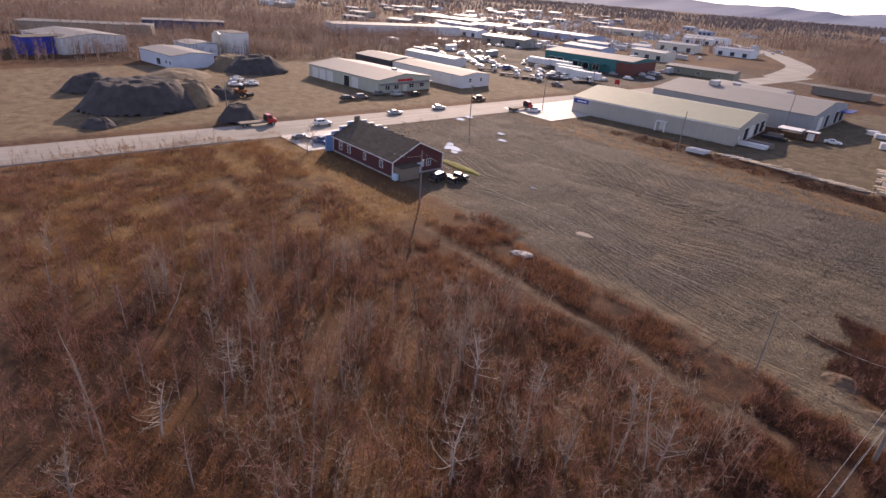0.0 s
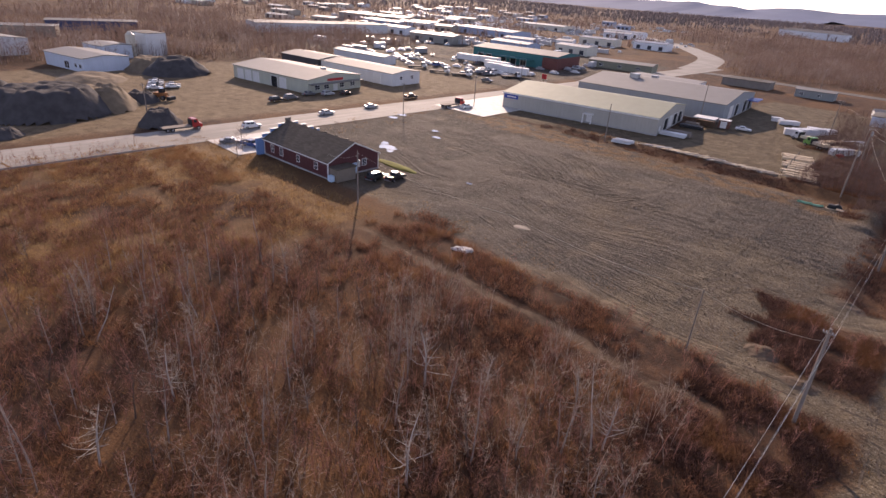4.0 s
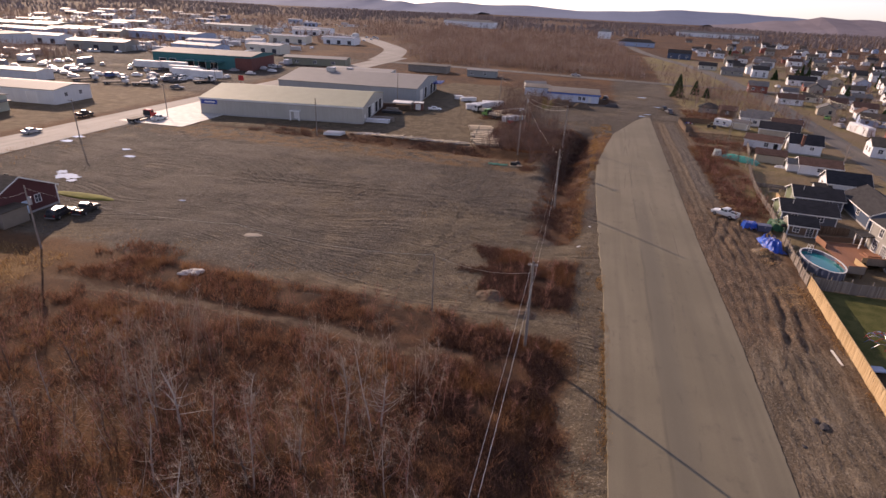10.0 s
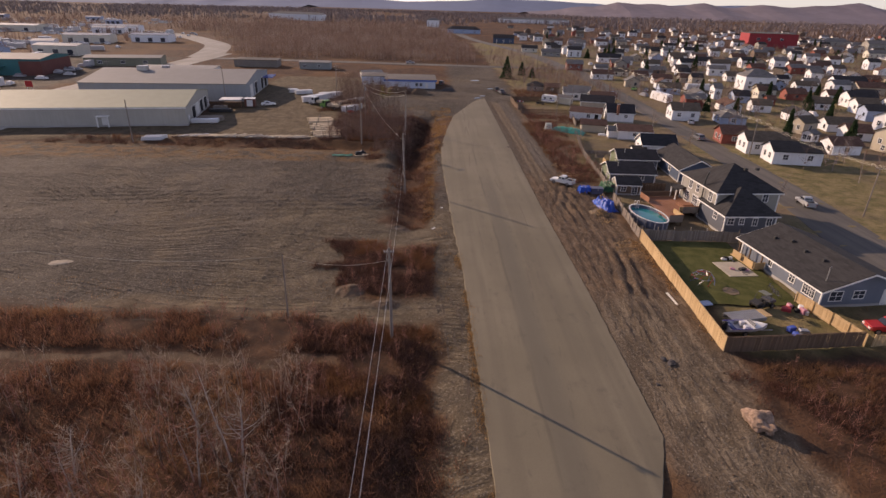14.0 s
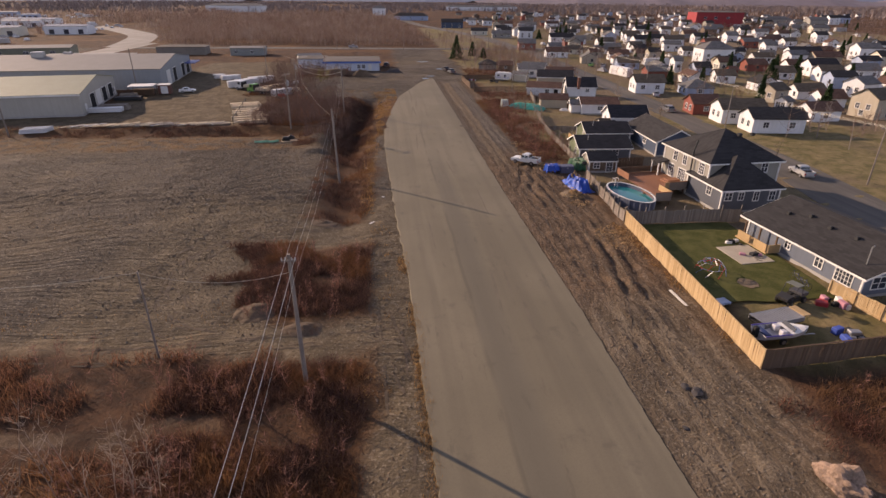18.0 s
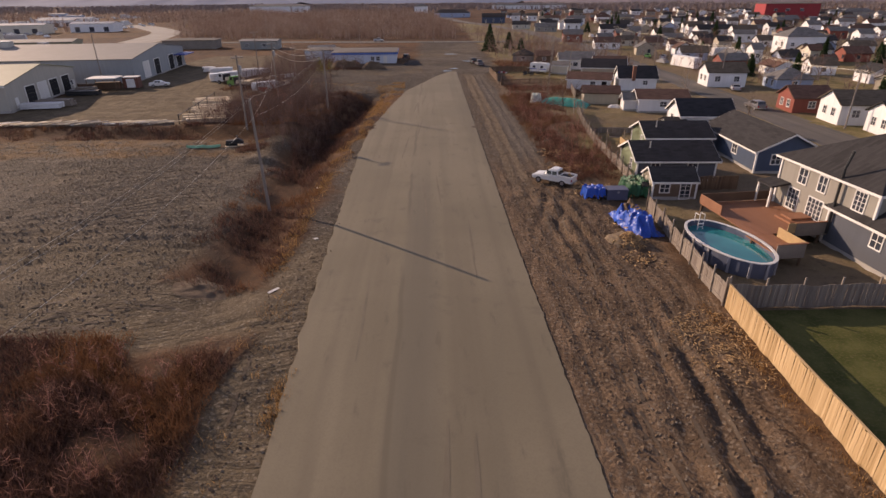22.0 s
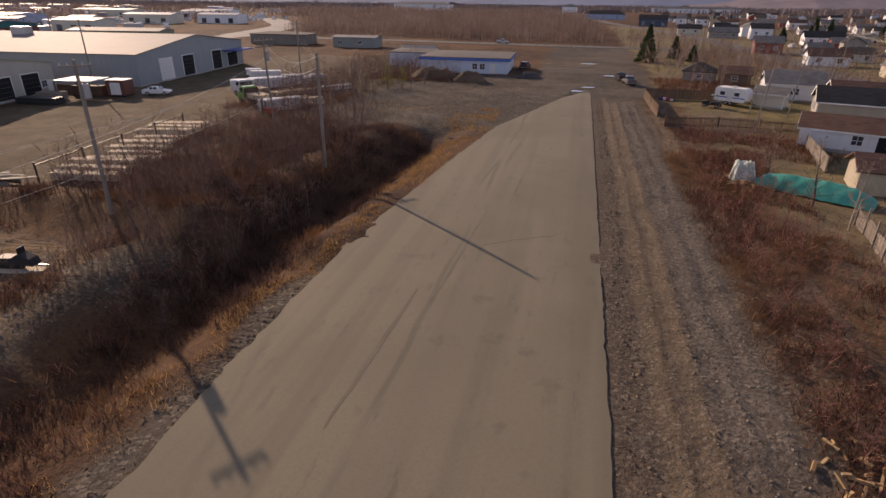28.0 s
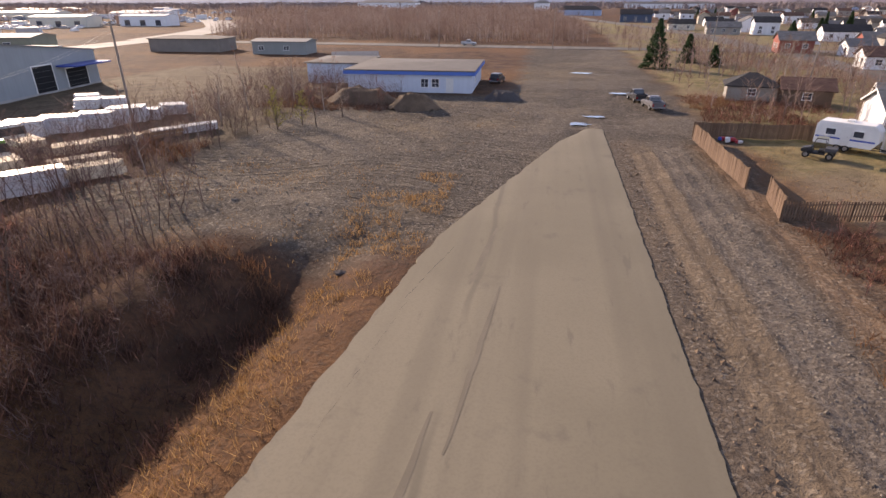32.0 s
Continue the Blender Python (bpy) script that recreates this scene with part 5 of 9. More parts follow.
def wire(name, pts, sag, r=0.016, label="sagging overhead power line"):
    """One object for each span between two poles."""
    for (a, b) in zip(pts, pts[1:]):
        s_v, s_f = [], []
        a, b = Vector(a), Vector(b)
        prev = None
        n = 18
        for i in range(n + 1):
            u = i / n
            p = a.lerp(b, u) - Vector((0, 0, sag * 4 * u * (1 - u)))
            base = len(s_v)
            for k in range(3):
                q = 2.094 * k
                s_v.append((p.x + r * math.cos(q), p.y, p.z + r * math.sin(q)))
            if prev is not None:
                for k in range(3):
                    s_f.append((prev + k, prev + (k + 1) % 3, base + (k + 1) % 3, base + k))
            prev = base
        tagged(raw(name, s_v, s_f, wire_mat), label, "power line", "power lines")


utility_pole(-2.8, -2.5, 10.6, [(10.2, 0.5)], 0)
utility_pole(-3.2, 51.8, 10.4, [(10.0, 0.5)], 0, lean=(0, -1), r=0.19)
utility_pole(-4.2, 102.2, 11.5, (), 0, lean=(0, -2), r=0.19)
utility_pole(-6.4, 152.4, 10.8, (), 30, r=0.19)
utility_pole(-16.3, 135.4, 11.2, [(10.8, 1.0)], 50, True, r=0.17)
utility_pole(-32.5, 200.0, 11.6, [(11.2, 1.0)], 30)
utility_pole(-66.6, 187.4, 11.8, (), 0, label="dark wooden pole at the corner of the warehouse")
utility_pole(-71.4, 53.4, 9.2, (), 0, True)
utility_pole(-15.0, 55.8, 7.6, (), 0, r=0.09)
utility_pole(-69.8, 132.8, 10.0, (), 0)
utility_pole(-18.7, 164.8, 11.2, [(10.9, 1.1), (10.2, 1.1)], 50, True, lean=(2, -2))
utility_pole(43.6, 197.0, 8.4, (), 0, r=0.11, lean=(0, 4))
utility_pole(40.9, 183.2, 10.0, (), 0, r=0.13, lean=(0, 4))
utility_pole(47.9, 193.7, 7.8, (), 0, r=0.10, lean=(0, 3))
utility_pole(52.7, 240.9, 8.2, (), 0, r=0.11, lean=(0, 3))
STREET_POLES = [(10, 72.5), (52, 73.0), (92, 76.5), (132.6, 77.6), (178, 79.6), (268, 82.0)]
for y in (52, 92, 132.6, 178, 222, 268):
    utility_pole(at(STREET_POLES, y), y, 9.0, [(8.6, 0.9)], 0, r=0.13)
for x in (-62, -20, 14, 58):
    utility_pole(x, 319.5, 10.5, [(10.1, 1.0)], 90, r=0.14)
for x, y in ((-118.5, 105), (-118.8, 135.5), (-143, 45), (-142, 190), (-118, 215)):
    utility_pole(x, y, 9.5, [(9.1, 1.0)], 0, r=0.14)
for dx, z in ((-0.42, 10.35), (0.42, 10.35)):
    wire("power_line", [(-2.8 + dx * 0.5, -60, z - 0.6), (-2.8 + dx * 0.5, -2.5, z), (-3.2 + dx * 0.7, 52.8, z)], 1.0, 0.013)
    wire("power_line", [(-3.2 + dx * 0.7, 52.8, z), (-4.2 + dx * 0.3, 102, z + 0.3), (-6.4 + dx * 0.3, 152.4, z + 0.2), (-32.5 + dx, 200.0, z + 0.4)], 1.0, 0.005)
wire("power_line", [(-2.8, -2.5, 8.6), (-3.2, 52.8, 8.5), (-4.2, 102, 8.8), (-6.4, 152.4, 9.2)], 1.3, 0.006, "heavy sagging service cable")
wire("service_cable", [(-6.4, 152.4, 10.6), (-18.7, 164.8, 10.4)], 1.2, 0.03, "white drooping service cable")
wire("service_cable", [(-6.4, 152.4, 9.6), (-18.7, 164.8, 9.4)], 1.3, 0.03, "white drooping service cable")
wire("service_cable", [(-71.4, 53.4, 8.9), (-40, 54.5, 8.0), (-15, 55.8, 7.4), (-3.2, 52.8, 8.6)], 0.9, 0.014)
wire("service_cable", [(-71.4, 53.4, 8.4), (-86.4, 57.5, 4.4)], 0.5, 0.014)
wire("service_cable", [(-4.2, 102, 9.0), (-18.7, 164.8, 9.0)], 1.4, 0.012)
for dx in (-0.8, 0.0, 0.8):
    wire("power_line", [(at(STREET_POLES, y) + dx, y, 8.85) for y in (10, 52, 92, 132.6, 178, 222, 268)], 0.8, 0.012)

# ---- fences ----
_boards = {}


def fence(pts, h, mat, label, board=0.14, gap=0.012, posts=2.4, post_rise=0.0, post_mat=None, cap=False, jag=0.0, name="fence", side=1):
    """Posts, two rails and upright boards, each a part of its own."""
    t = thing(name, pose(*pts[0], 0), label, "fence")
    o = Vector((*pts[0], 0))
    key = (round(h, 2), mat.name, board)
    if key not in _boards:
        bm = boxed(-board / 2, board / 2, -0.012, 0.012, 0, h)
        me = bpy.data.meshes.new("board")
        bm.to_mesh(me)
        bm.free()
        me.materials.append(mat)
        _boards[key] = me
    r = random.Random(int(h * 100) + len(pts))
    for a, b in zip(pts, pts[1:]):
        a, b = Vector((*a, 0)), Vector((*b, 0))
        d = b - a
        n = int(d.length / (board + gap))
        ang = math.degrees(math.atan2(d.y, d.x))
        for i in range(n):
            p = a + d * ((i + 0.5) / n) - o
            q = new("board", _boards[key])
            q.parent = t
            q.matrix_local = pose(p.x, p.y, ground_height(p.x + o.x, p.y + o.y) + 0.04 + r.uniform(-jag, jag), r.uniform(-1, 1), r.uniform(-.6, .6), ang)
        k = max(1, round(d.length / posts))
        nrm = Vector((-d.y, d.x, 0)).normalized() * 0.07 * side
        for i in range(k + 1):
            p = a + d * (i / k) - o + nrm
            g = ground_height(p.x + o.x, p.y + o.y)
            q = part("post", boxed(-0.05, 0.05, -0.05, 0.05, g - 0.3, g + h + 0.05 + post_rise), post_mat or mat, t)
            q.matrix_local = pose(p.x, p.y, 0, 0, 0, ang)
        for z in (0.3, h - 0.25):
            m = (a + b) / 2 - o + nrm * 0.55
            q = part("rail", boxed(-d.length / 2, d.length / 2, -0.02, 0.02, z, z + 0.09), mat, t)
            q.matrix_local = pose(m.x, m.y, 0, 0, 0, ang)
        if cap:
            m = (a + b) / 2 - o
            q = part("cap_rail", boxed(-d.length / 2, d.length / 2, -0.06, 0.06, h + 0.05, h + 0.09), mat, t)
            q.matrix_local = pose(m.x, m.y, 0, 0, 0, ang)
    return t


def wood_vary(name, a, b):
    m = Nodes(name)
    c = m.mix(m.random(), a, b)
    grain = m.noise(1.0, 4.0, vec=m.scaled(14, 14, 0.8))
    c = m.mix(m.math("MULTIPLY", m.ramp(grain, 0.4, 0.7), 0.35), c, [v * 0.7 for v in a])
    return m.shade(c, 0.85, 0.0, grain, 0.004, 0.2)


board_fresh = wood_vary("fresh_fence_boards", (0.40, 0.27, 0.14), (0.56, 0.40, 0.23))
board_old = wood_vary("old_fence_boards", (0.17, 0.14, 0.12), (0.29, 0.25, 0.21))
board_brown = wood_vary("brown_fence_boards", (0.11, 0.070, 0.048), (0.17, 0.115, 0.080))
fence([(31.2, 50.0), (32.6, 79.4)], 1.75, board_fresh, "fresh cedar board fence round the lawn", 0.14, side=-1, cap=True)
fence([(31.3, 49.9), (46.8, 51.3)], 1.75, board_brown, "dark brown board fence at the foot of the lawn", 0.14, cap=True)
fence([(45.2, 60.6), (46.2, 55.6), (47.2, 51.4)], 1.5, board_fresh, "open-backed cedar fence beside the bungalow", 0.14, side=-1)
fence([(47.9, 51.2), (50.6, 51.6)], 1.5, board_fresh, "short cedar board gate panel", 0.14)
fence([(32.7, 79.5), (47.5, 79.0)], 1.7, board_old, "weathered grey board fence between lawns", 0.14, post_rise=0.5)
fence([(32.6, 79.6), (33.2, 88.0), (34.0, 98.0)], 1.5, board_old, "old grey slat fence beside the pool", 0.12, post_rise=0.6)
fence([(35.0, 105.0), (35.6, 113.0), (35.9, 121.0), (36.8, 132.0), (39.4, 148.5)], 1.3, board_old, "leaning weathered picket fence with tall posts", 0.16, 0.06, post_rise=0.7, jag=0.05)
fence([(36.9, 132.6), (45.5, 131.0)], 0.85, board_old, "low weathered rail fence", 0.3, 0.04)
fence([(29.0, 206.5), (29.3, 189.6)], 1.7, board_brown, "dark brown board fence along the dirt strip", 0.15)
fence([(30.3, 187.8), (29.5, 182.6)], 1.7, board_brown, "dark brown angled fence panel", 0.15)
fence([(29.5, 182.6), (36.5, 184.0), (49.0, 182.5)], 1.4, board_brown, "dark brown open slat fence", 0.10, 0.10)
fence([(29.2, 207.5), (48.0, 208.5)], 1.6, board_brown, "dark brown fence behind the trailer", 0.16, 0.02)
fence([(37.0, 103.8), (46.0, 104.2)], 1.5, board_brown, "brown board fence behind the pool deck", 0.16, 0.02)
fence([(44.4, 176.0), (42.6, 164.0)], 1.6, board_old, "old grey board fence by the white bungalow", 0.16, 0.02)

# ---- vehicles ----
tyre_mat, rim_mat = rubber, plain("wheel_rim", (0.35, 0.35, 0.36), 0.35, 0.8)
glass_dark = glass("car_glass", (0.015, 0.018, 0.022))
lamp_red, lamp_white = plain("red_lamp_lens", (0.45, 0.02, 0.02), 0.25), plain("clear_lamp_lens", (0.65, 0.65, 0.62), 0.15)
CAR = {"pickup": (4.8, 1.75), "car": (4.5, 1.75), "suv": (4.6, 1.8), "van": (5.2, 1.95)}


def paint(name, c):
    return plain(name, c, 0.32, 0.15, 0.1, spec=0.6)


PAINT = {"white": paint("white_car_paint", (0.70, 0.70, 0.68)), "red": paint("red_car_paint", (0.40, 0.02, 0.02)), "black": paint("black_car_paint", (0.02, 0.02, 0.024)),
         "silver": paint("silver_car_paint", (0.40, 0.41, 0.42)), "blue": paint("blue_car_paint", (0.04, 0.09, 0.24)), "grey": paint("grey_car_paint", (0.13, 0.13, 0.14)),
         "green": paint("green_car_paint", (0.16, 0.42, 0.10)), "maroon": paint("maroon_car_paint", (0.15, 0.02, 0.03))}


def wheels(t, xs, half, r=0.36, wide=0.24):
    for x in xs:
        for s in (-1, 1):
            bm = bmesh.new()
            rod(bm, (0, -wide / 2, 0), (0, wide / 2, 0), r, r, 16)
            bmesh.ops.bevel(bm, geom=[e for e in bm.edges if len(e.link_faces) == 2 and max(len(f.verts) for f in e.link_faces) > 4], offset=0.04, segments=1, affect="EDGES")
            w = part("wheel", bm, tyre_mat, t)
            w.location = (x, s * (half - wide / 2 + 0.02), r)
            bm = bmesh.new()
            rod(bm, (0, -wide / 2 - 0.015, 0), (0, wide / 2 + 0.015, 0), r * 0.58, r * 0.58, 12)
            part("rim", bm, rim_mat, w)


def shell(outline, y, inset=0.0, top=None, soft=0.045):
    """A body drawn out of a side outline, narrowing above the waist line."""
    bm = bmesh.new()
    prism(bm, outline, -y, y)
    if top:
        for v in bm.verts:
            if v.co.z > top:
                v.co.y *= 1 - inset * (v.co.z - top)
    bmesh.ops.recalc_face_normals(bm, faces=bm.faces)
    bmesh.ops.bevel(bm, geom=[e for e in bm.edges], offset=soft, segments=3, affect="EDGES", clamp_overlap=True)
    return bm


def vehicle(x, y, turn, kind, colour, label, z=None, name=None):
    L, Wd = CAR[kind]
    g = ground_height(x, y) if z is None else z
    t = thing(name or {"pickup": "pickup_truck", "car": "car", "suv": "car", "van": "van"}[kind], pose(x, y, g, 0, 0, turn), label, "truck" if kind == "pickup" else "car", "parked vehicles")
    m, h, y2 = PAINT[colour], L / 2, Wd / 2
    if kind == "pickup":
        body = shell([(-h, 0.42), (h - 0.1, 0.40), (h, 0.62), (h - 0.1, 0.86), (h - 1.3, 1.04), (-h + 0.02, 1.0)], y2, soft=0.10)
        cab = shell([(h - 1.45, 0.98), (h - 1.95, 1.62), (h - 2.2, 1.72), (-h + 1.75, 1.72), (-h + 1.55, 0.98)], y2 - 0.05, 0.20, 1.0, soft=0.09)
        glassy = [(h - 1.55, h - 2.12, 1.06, 1.52)]
        bed = bmesh.new()
        box(bed, -h + 0.12, -h + 1.52, -y2 + 0.12, y2 - 0.12, 0.98, 1.02)
        b = part("body", body, m, t)
        part("cab", cab, m, t)
        part("bed_liner", bed, iron_dark, t)
        part("bed_side", boxed(-h + 0.05, -h + 1.6, y2 - 0.13, y2 - 0.02, 0.95, 1.20, 0.02), m, t)
        part("bed_side", boxed(-h + 0.05, -h + 1.6, -y2 + 0.02, -y2 + 0.13, 0.95, 1.20, 0.02), m, t)
        part("tailgate", boxed(-h - 0.02, -h + 0.08, -y2 + 0.14, y2 - 0.14, 0.55, 1.20, 0.02), m, t)
        wx, ww0, ww1 = (h - 0.9, -h + 1.05), -h + 1.78, h - 1.85
        zc, zr, hb = 1.33, 1.7, y2 - 0.05
    else:
        top = {"car": 1.42, "suv": 1.66, "van": 1.95}[kind]
        f = {"car": 1.15, "suv": 1.1, "van": 0.7}[kind]
        body = shell([(-h, 0.38), (h - 0.08, 0.36), (h, 0.58), (h - 0.08, 0.78), (h - f, 0.95), (-h + 0.05, 0.98)], y2)
        back = {"car": 0.75, "suv": 0.12, "van": 0.08}[kind]
        cab = shell([(h - f + 0.02, 0.92), (h - f - 0.75, top - 0.04), (h - f - 1.1, top), (-h + back + 0.55, top), (-h + back, 0.94)], y2 - 0.05, 0.24, 0.95)
        part("body", body, m, t)
        part("cabin", cab, m, t)
        wx, ww0, ww1 = (h - 0.85, -h + 0.9), -h + back + 0.6, h - f - 0.85
        zc, zr, hb = (0.95 + top) / 2 + 0.04, top, y2 - 0.05
    for s in (-1, 1):
        mid = (ww0 + ww1) / 2
        for a, b2 in ((ww0, mid - 0.05), (mid + 0.05, ww1)):
            q = part("side_window", boxed(a, b2, -0.012, 0.012, -0.19, 0.21), glass_dark, t)
            q.matrix_local = pose(0, s * (hb - 0.038), zc, s * 10, 0, 0)
    fx = h - (1.70 if kind == "pickup" else f + 0.36)
    q = part("windscreen", boxed(-0.02, 0.02, -hb + 0.18, hb - 0.18, -0.33, 0.30), glass_dark, t)
    q.matrix_local = pose(fx + 0.02, 0, zc + 0.0, 0, -48, 0)
    bx = -h + (1.64 if kind == "pickup" else back + 0.22)
    q = part("rear_window", boxed(-0.02, 0.02, -hb + 0.2, hb - 0.2, -0.20, 0.2), glass_dark, t)
    q.matrix_local = pose(bx, 0, zc + 0.02, 0, 20 if kind != "pickup" else 12, 0)
    for s in (-1, 1):
        part("headlight", boxed(h - 0.10, h + 0.015, s * (y2 - 0.3) - 0.2, s * (y2 - 0.3) + 0.2, 0.60, 0.78, 0.02), lamp_white, t)
        part("tail_light", boxed(-h - 0.03, -h + 0.06, s * (y2 - 0.16) - 0.1, s * (y2 - 0.16) + 0.1, 0.66, 0.9, 0.02), lamp_red, t)
        part("mirror", boxed(fx - 0.35, fx - 0.18, s * (y2 + 0.02) - 0.08, s * (y2 + 0.02) + 0.08, 1.02, 1.16, 0.02), m, t)
    part("bumper", boxed(h - 0.05, h + 0.06, -y2 + 0.06, y2 - 0.06, 0.38, 0.54, 0.03), iron_dark, t)
    part("bumper", boxed(-h - 0.08, -h + 0.03, -y2 + 0.06, y2 - 0.06, 0.38, 0.54, 0.03), rim_mat, t)
    wheels(t, wx, y2)
    return t


def lorry(x, y, turn, cab_colour, load, label, length=9.0, z=None, name="lorry"):
    """A cab-over or bonneted truck with a flatbed or a box."""
    g = ground_height(x, y) if z is None else z
    t = thing(name, pose(x, y, g, 0, 0, turn), label, "truck", "work trucks")
    h = length / 2
    part("chassis", boxed(-h, h - 1.0, -0.45, 0.45, 0.55, 0.85), iron_dark, t)
    m = PAINT[cab_colour]
    part("cab", shell([(h - 2.3, 0.7), (h - 0.1, 0.6), (h, 0.9), (h - 0.05, 1.5), (h - 0.75, 1.65), (h - 1.1, 2.6), (h - 2.3, 2.65)], 1.15), m, t)
    q = part("windscreen", boxed(-0.02, 0.02, -0.95, 0.95, -0.38, 0.38), glass_dark, t)
    q.matrix_local = pose(h - 0.9, 0, 2.1, 0, -20, 0)
    for s in (-1, 1):
        part("side_window", boxed(h - 2.0, h - 1.25, s * 1.155 - 0.02, s * 1.155 + 0.02, 1.75, 2.4), glass_dark, t)
    if load == "box":
        part("box_body", boxed(-h, h - 2.5, -1.25, 1.25, 0.95, 3.6, 0.04), plain("white_box_panel", (0.68, 0.68, 0.67), 0.5), t)
    else:
        part("flatbed", boxed(-h, h - 2.5, -1.2, 1.2, 0.9, 1.08, 0.02), old_wood, t)
        part("headboard", boxed(h - 2.55, h - 2.45, -1.2, 1.2, 1.08, 2.4, 0.02), iron_dark, t)
        if load == "lumber":
            for i in range(4):
                part("lumber_pack", boxed(-h + 0.3, h - 3.0, -1.1 + 0.56 * i, -0.6 + 0.56 * i, 1.08, 1.75, 0.02), plain("pale_lumber", (0.64, 0.53, 0.38), 0.8, grain=3), t)
    wheels(t, (h - 1.0, -h + 1.0, -h + 2.1), 1.2, 0.48, 0.3)
    return t


vehicle(26.6, 106.9, 143, "pickup", "white", "white extended-cab pickup truck parked on the dirt")
vehicle(51.8, 54.2, 172, "pickup", "red", "red pickup truck parked beside the bungalow")
vehicle(27.6, 224.5, 100, "pickup", "grey", "dark pickup truck parked on the dirt verge")
vehicle(26.4, 231.0, 100, "pickup", "black", "dark pickup truck with a ladder rack")
vehicle(4.5, 246.5, 80, "suv", "black", "black car parked behind the low building")
vehicle(50.0, 160.0, 10, "car", "maroon", "maroon car parked in a back yard")
vehicle(73.0, 150.5, 92, "suv", "grey", "dark car on the street")
vehicle(-153.7, 85.2, 95, "suv", "black", "dark car parked beside the main road yard")
vehicle(-154.6, 90.7, 88, "suv", "grey", "dark car parked beside the main road yard")
vehicle(85.5, 192, 80, "car", "black", "black car in a driveway")
vehicle(88.0, 186, 80, "car", "white", "white car in a driveway")
vehicle(80.5, 172.5, 70, "car", "silver", "silver car in a driveway")
vehicle(86.5, 243.5, 60, "car", "green", "lime green car by the street")
vehicle(90.5, 240.5, 60, "car", "silver", "silver car by the street")
vehicle(72.6, 228, 92, "car", "blue", "blue car parked by the street")
vehicle(60.5, 226, 80, "car", "blue", "blue car parked beside a house")
vehicle(69.3, 97.2, 82, "pickup", "silver", "silver pickup parked on the street")
vehicle(133, 137, 40, "pickup", "white", "white pickup parked up the hill")
vehicle(-52.5, 186.0, 20, "car", "white", "white car in the lumber yard")
vehicle(-117.0, 53.0, 60, "car", "grey", "dark car beside the red shop")
vehicle(-127.5, 63.5, 85, "suv", "white", "white car on the main road")
vehicle(-112.5, 55.5, 20, "pickup", "blue", "blue pickup beside the red shop")
vehicle(-79.5, 64.0, 100, "suv", "black", "black car behind the red shop")
vehicle(-77.5, 67.0, 100, "pickup", "black", "black pickup behind the red shop")
vehicle(-131.5, 88.0, 88, "car", "silver", "silver car on the main road")
vehicle(-132.5, 104.5, 88, "car", "silver", "silver car on the main road")
vehicle(-118.0, 131.0, 90, "pickup", "white", "white pickup at the warehouse apron")
vehicle(-139.0, 126.5, 88, "pickup", "black", "black pickup at the road edge")
vehicle(-155, 104.5, 95, "suv", "silver", "silver car in front of the workshop")
vehicle(-153.5, 110.5, 95, "car", "black", "black car in front of the workshop")
vehicle(-157.5, 99.0, 95, "car", "grey", "dark car in front of the workshop")
vehicle(-12, 327.5, 0, "pickup", "silver", "silver pickup on the cross street", z=0.12)
lorry(-122.5, 129.5, 88, "red", "flat", "red flatbed lorry turning off the main road")
lorry(-133.5, 49.0, 88, "red", "flat", "red lorry on the main road")
lorry(-36.3, 189.0, 155, "white", "lumber", "white lorry loaded with pale lumber", 7.6)
lorry(-31.8, 182.5, 150, "green", "lumber", "green lorry loaded with lumber bundles", 7.0)
lorry(-167, 181, 30, "white", "flat", "white tractor truck in the truck yard")
lorry(-178, 178.5, 40, "white", "flat", "white tractor truck in the truck yard")
lorry(-193, 179, 60, "white", "flat", "white tractor truck in the truck yard")
lorry(-154, 199, 60, "white", "flat", "white tractor truck in the truck yard")
for i, (x, y, a) in enumerate(((-175, 214, 8), (-168, 207, 8), (-200, 221, 8), (-189, 224, 8), (-158, 206, 12))):
    tr = thing("semi_trailer", pose(x, y, 0, 0, 0, a), "white box semi-trailer in the truck yard", "trailer", "semi-trailers")
    part("box_body", boxed(-6.5, 6.5, -1.3, 1.3, 1.1, 3.9, 0.04), plain("white_box_panel", (0.68, 0.68, 0.67), 0.5), tr)
    part("chassis", boxed(-6.3, 6.0, -0.5, 0.5, 0.8, 1.1), iron_dark, tr)
    wheels(tr, (-5.0, -3.8), 1.25, 0.5, 0.3)
    part("landing_leg", boxed(3.8, 4.0, -0.9, -0.75, 0, 0.9), iron_dark, tr)
    part("landing_leg", boxed(3.8, 4.0, 0.75, 0.9, 0, 0.9), iron_dark, tr)
r_v = random.Random(31)
for _ in range(20):
    x, y = r_v.uniform(-235, -150), r_v.uniform(178, 232)
    vehicle(x, y, r_v.uniform(0, 360), r_v.choice(("pickup", "car", "van")), r_v.choice(("white", "silver", "black", "blue", "grey")), "parked vehicle in the crowded truck yard")
for i in range(7):
    vehicle(-186 - 2.9 * (i % 5), 62 + 5.5 * (i // 5) + 1.2 * (i % 5), 70 + 10 * r_v.random(), "car", r_v.choice(("white", "silver", "grey", "black")), "parked car at the gravel pit")

# ---- back yards ----
blue_tarp = plain("blue_tarpaulin", (0.003, 0.080, 0.44), 0.34, vary=0.3, grain=1.5, depth=0.05)
green_tarp = plain("green_tarpaulin", (0.01, 0.10, 0.045), 0.5, vary=0.4, grain=1.5, depth=0.05)
teal_tarp = plain("teal_tarpaulin", (0.02, 0.30, 0.24), 0.45, vary=0.3, grain=1.5, depth=0.05)
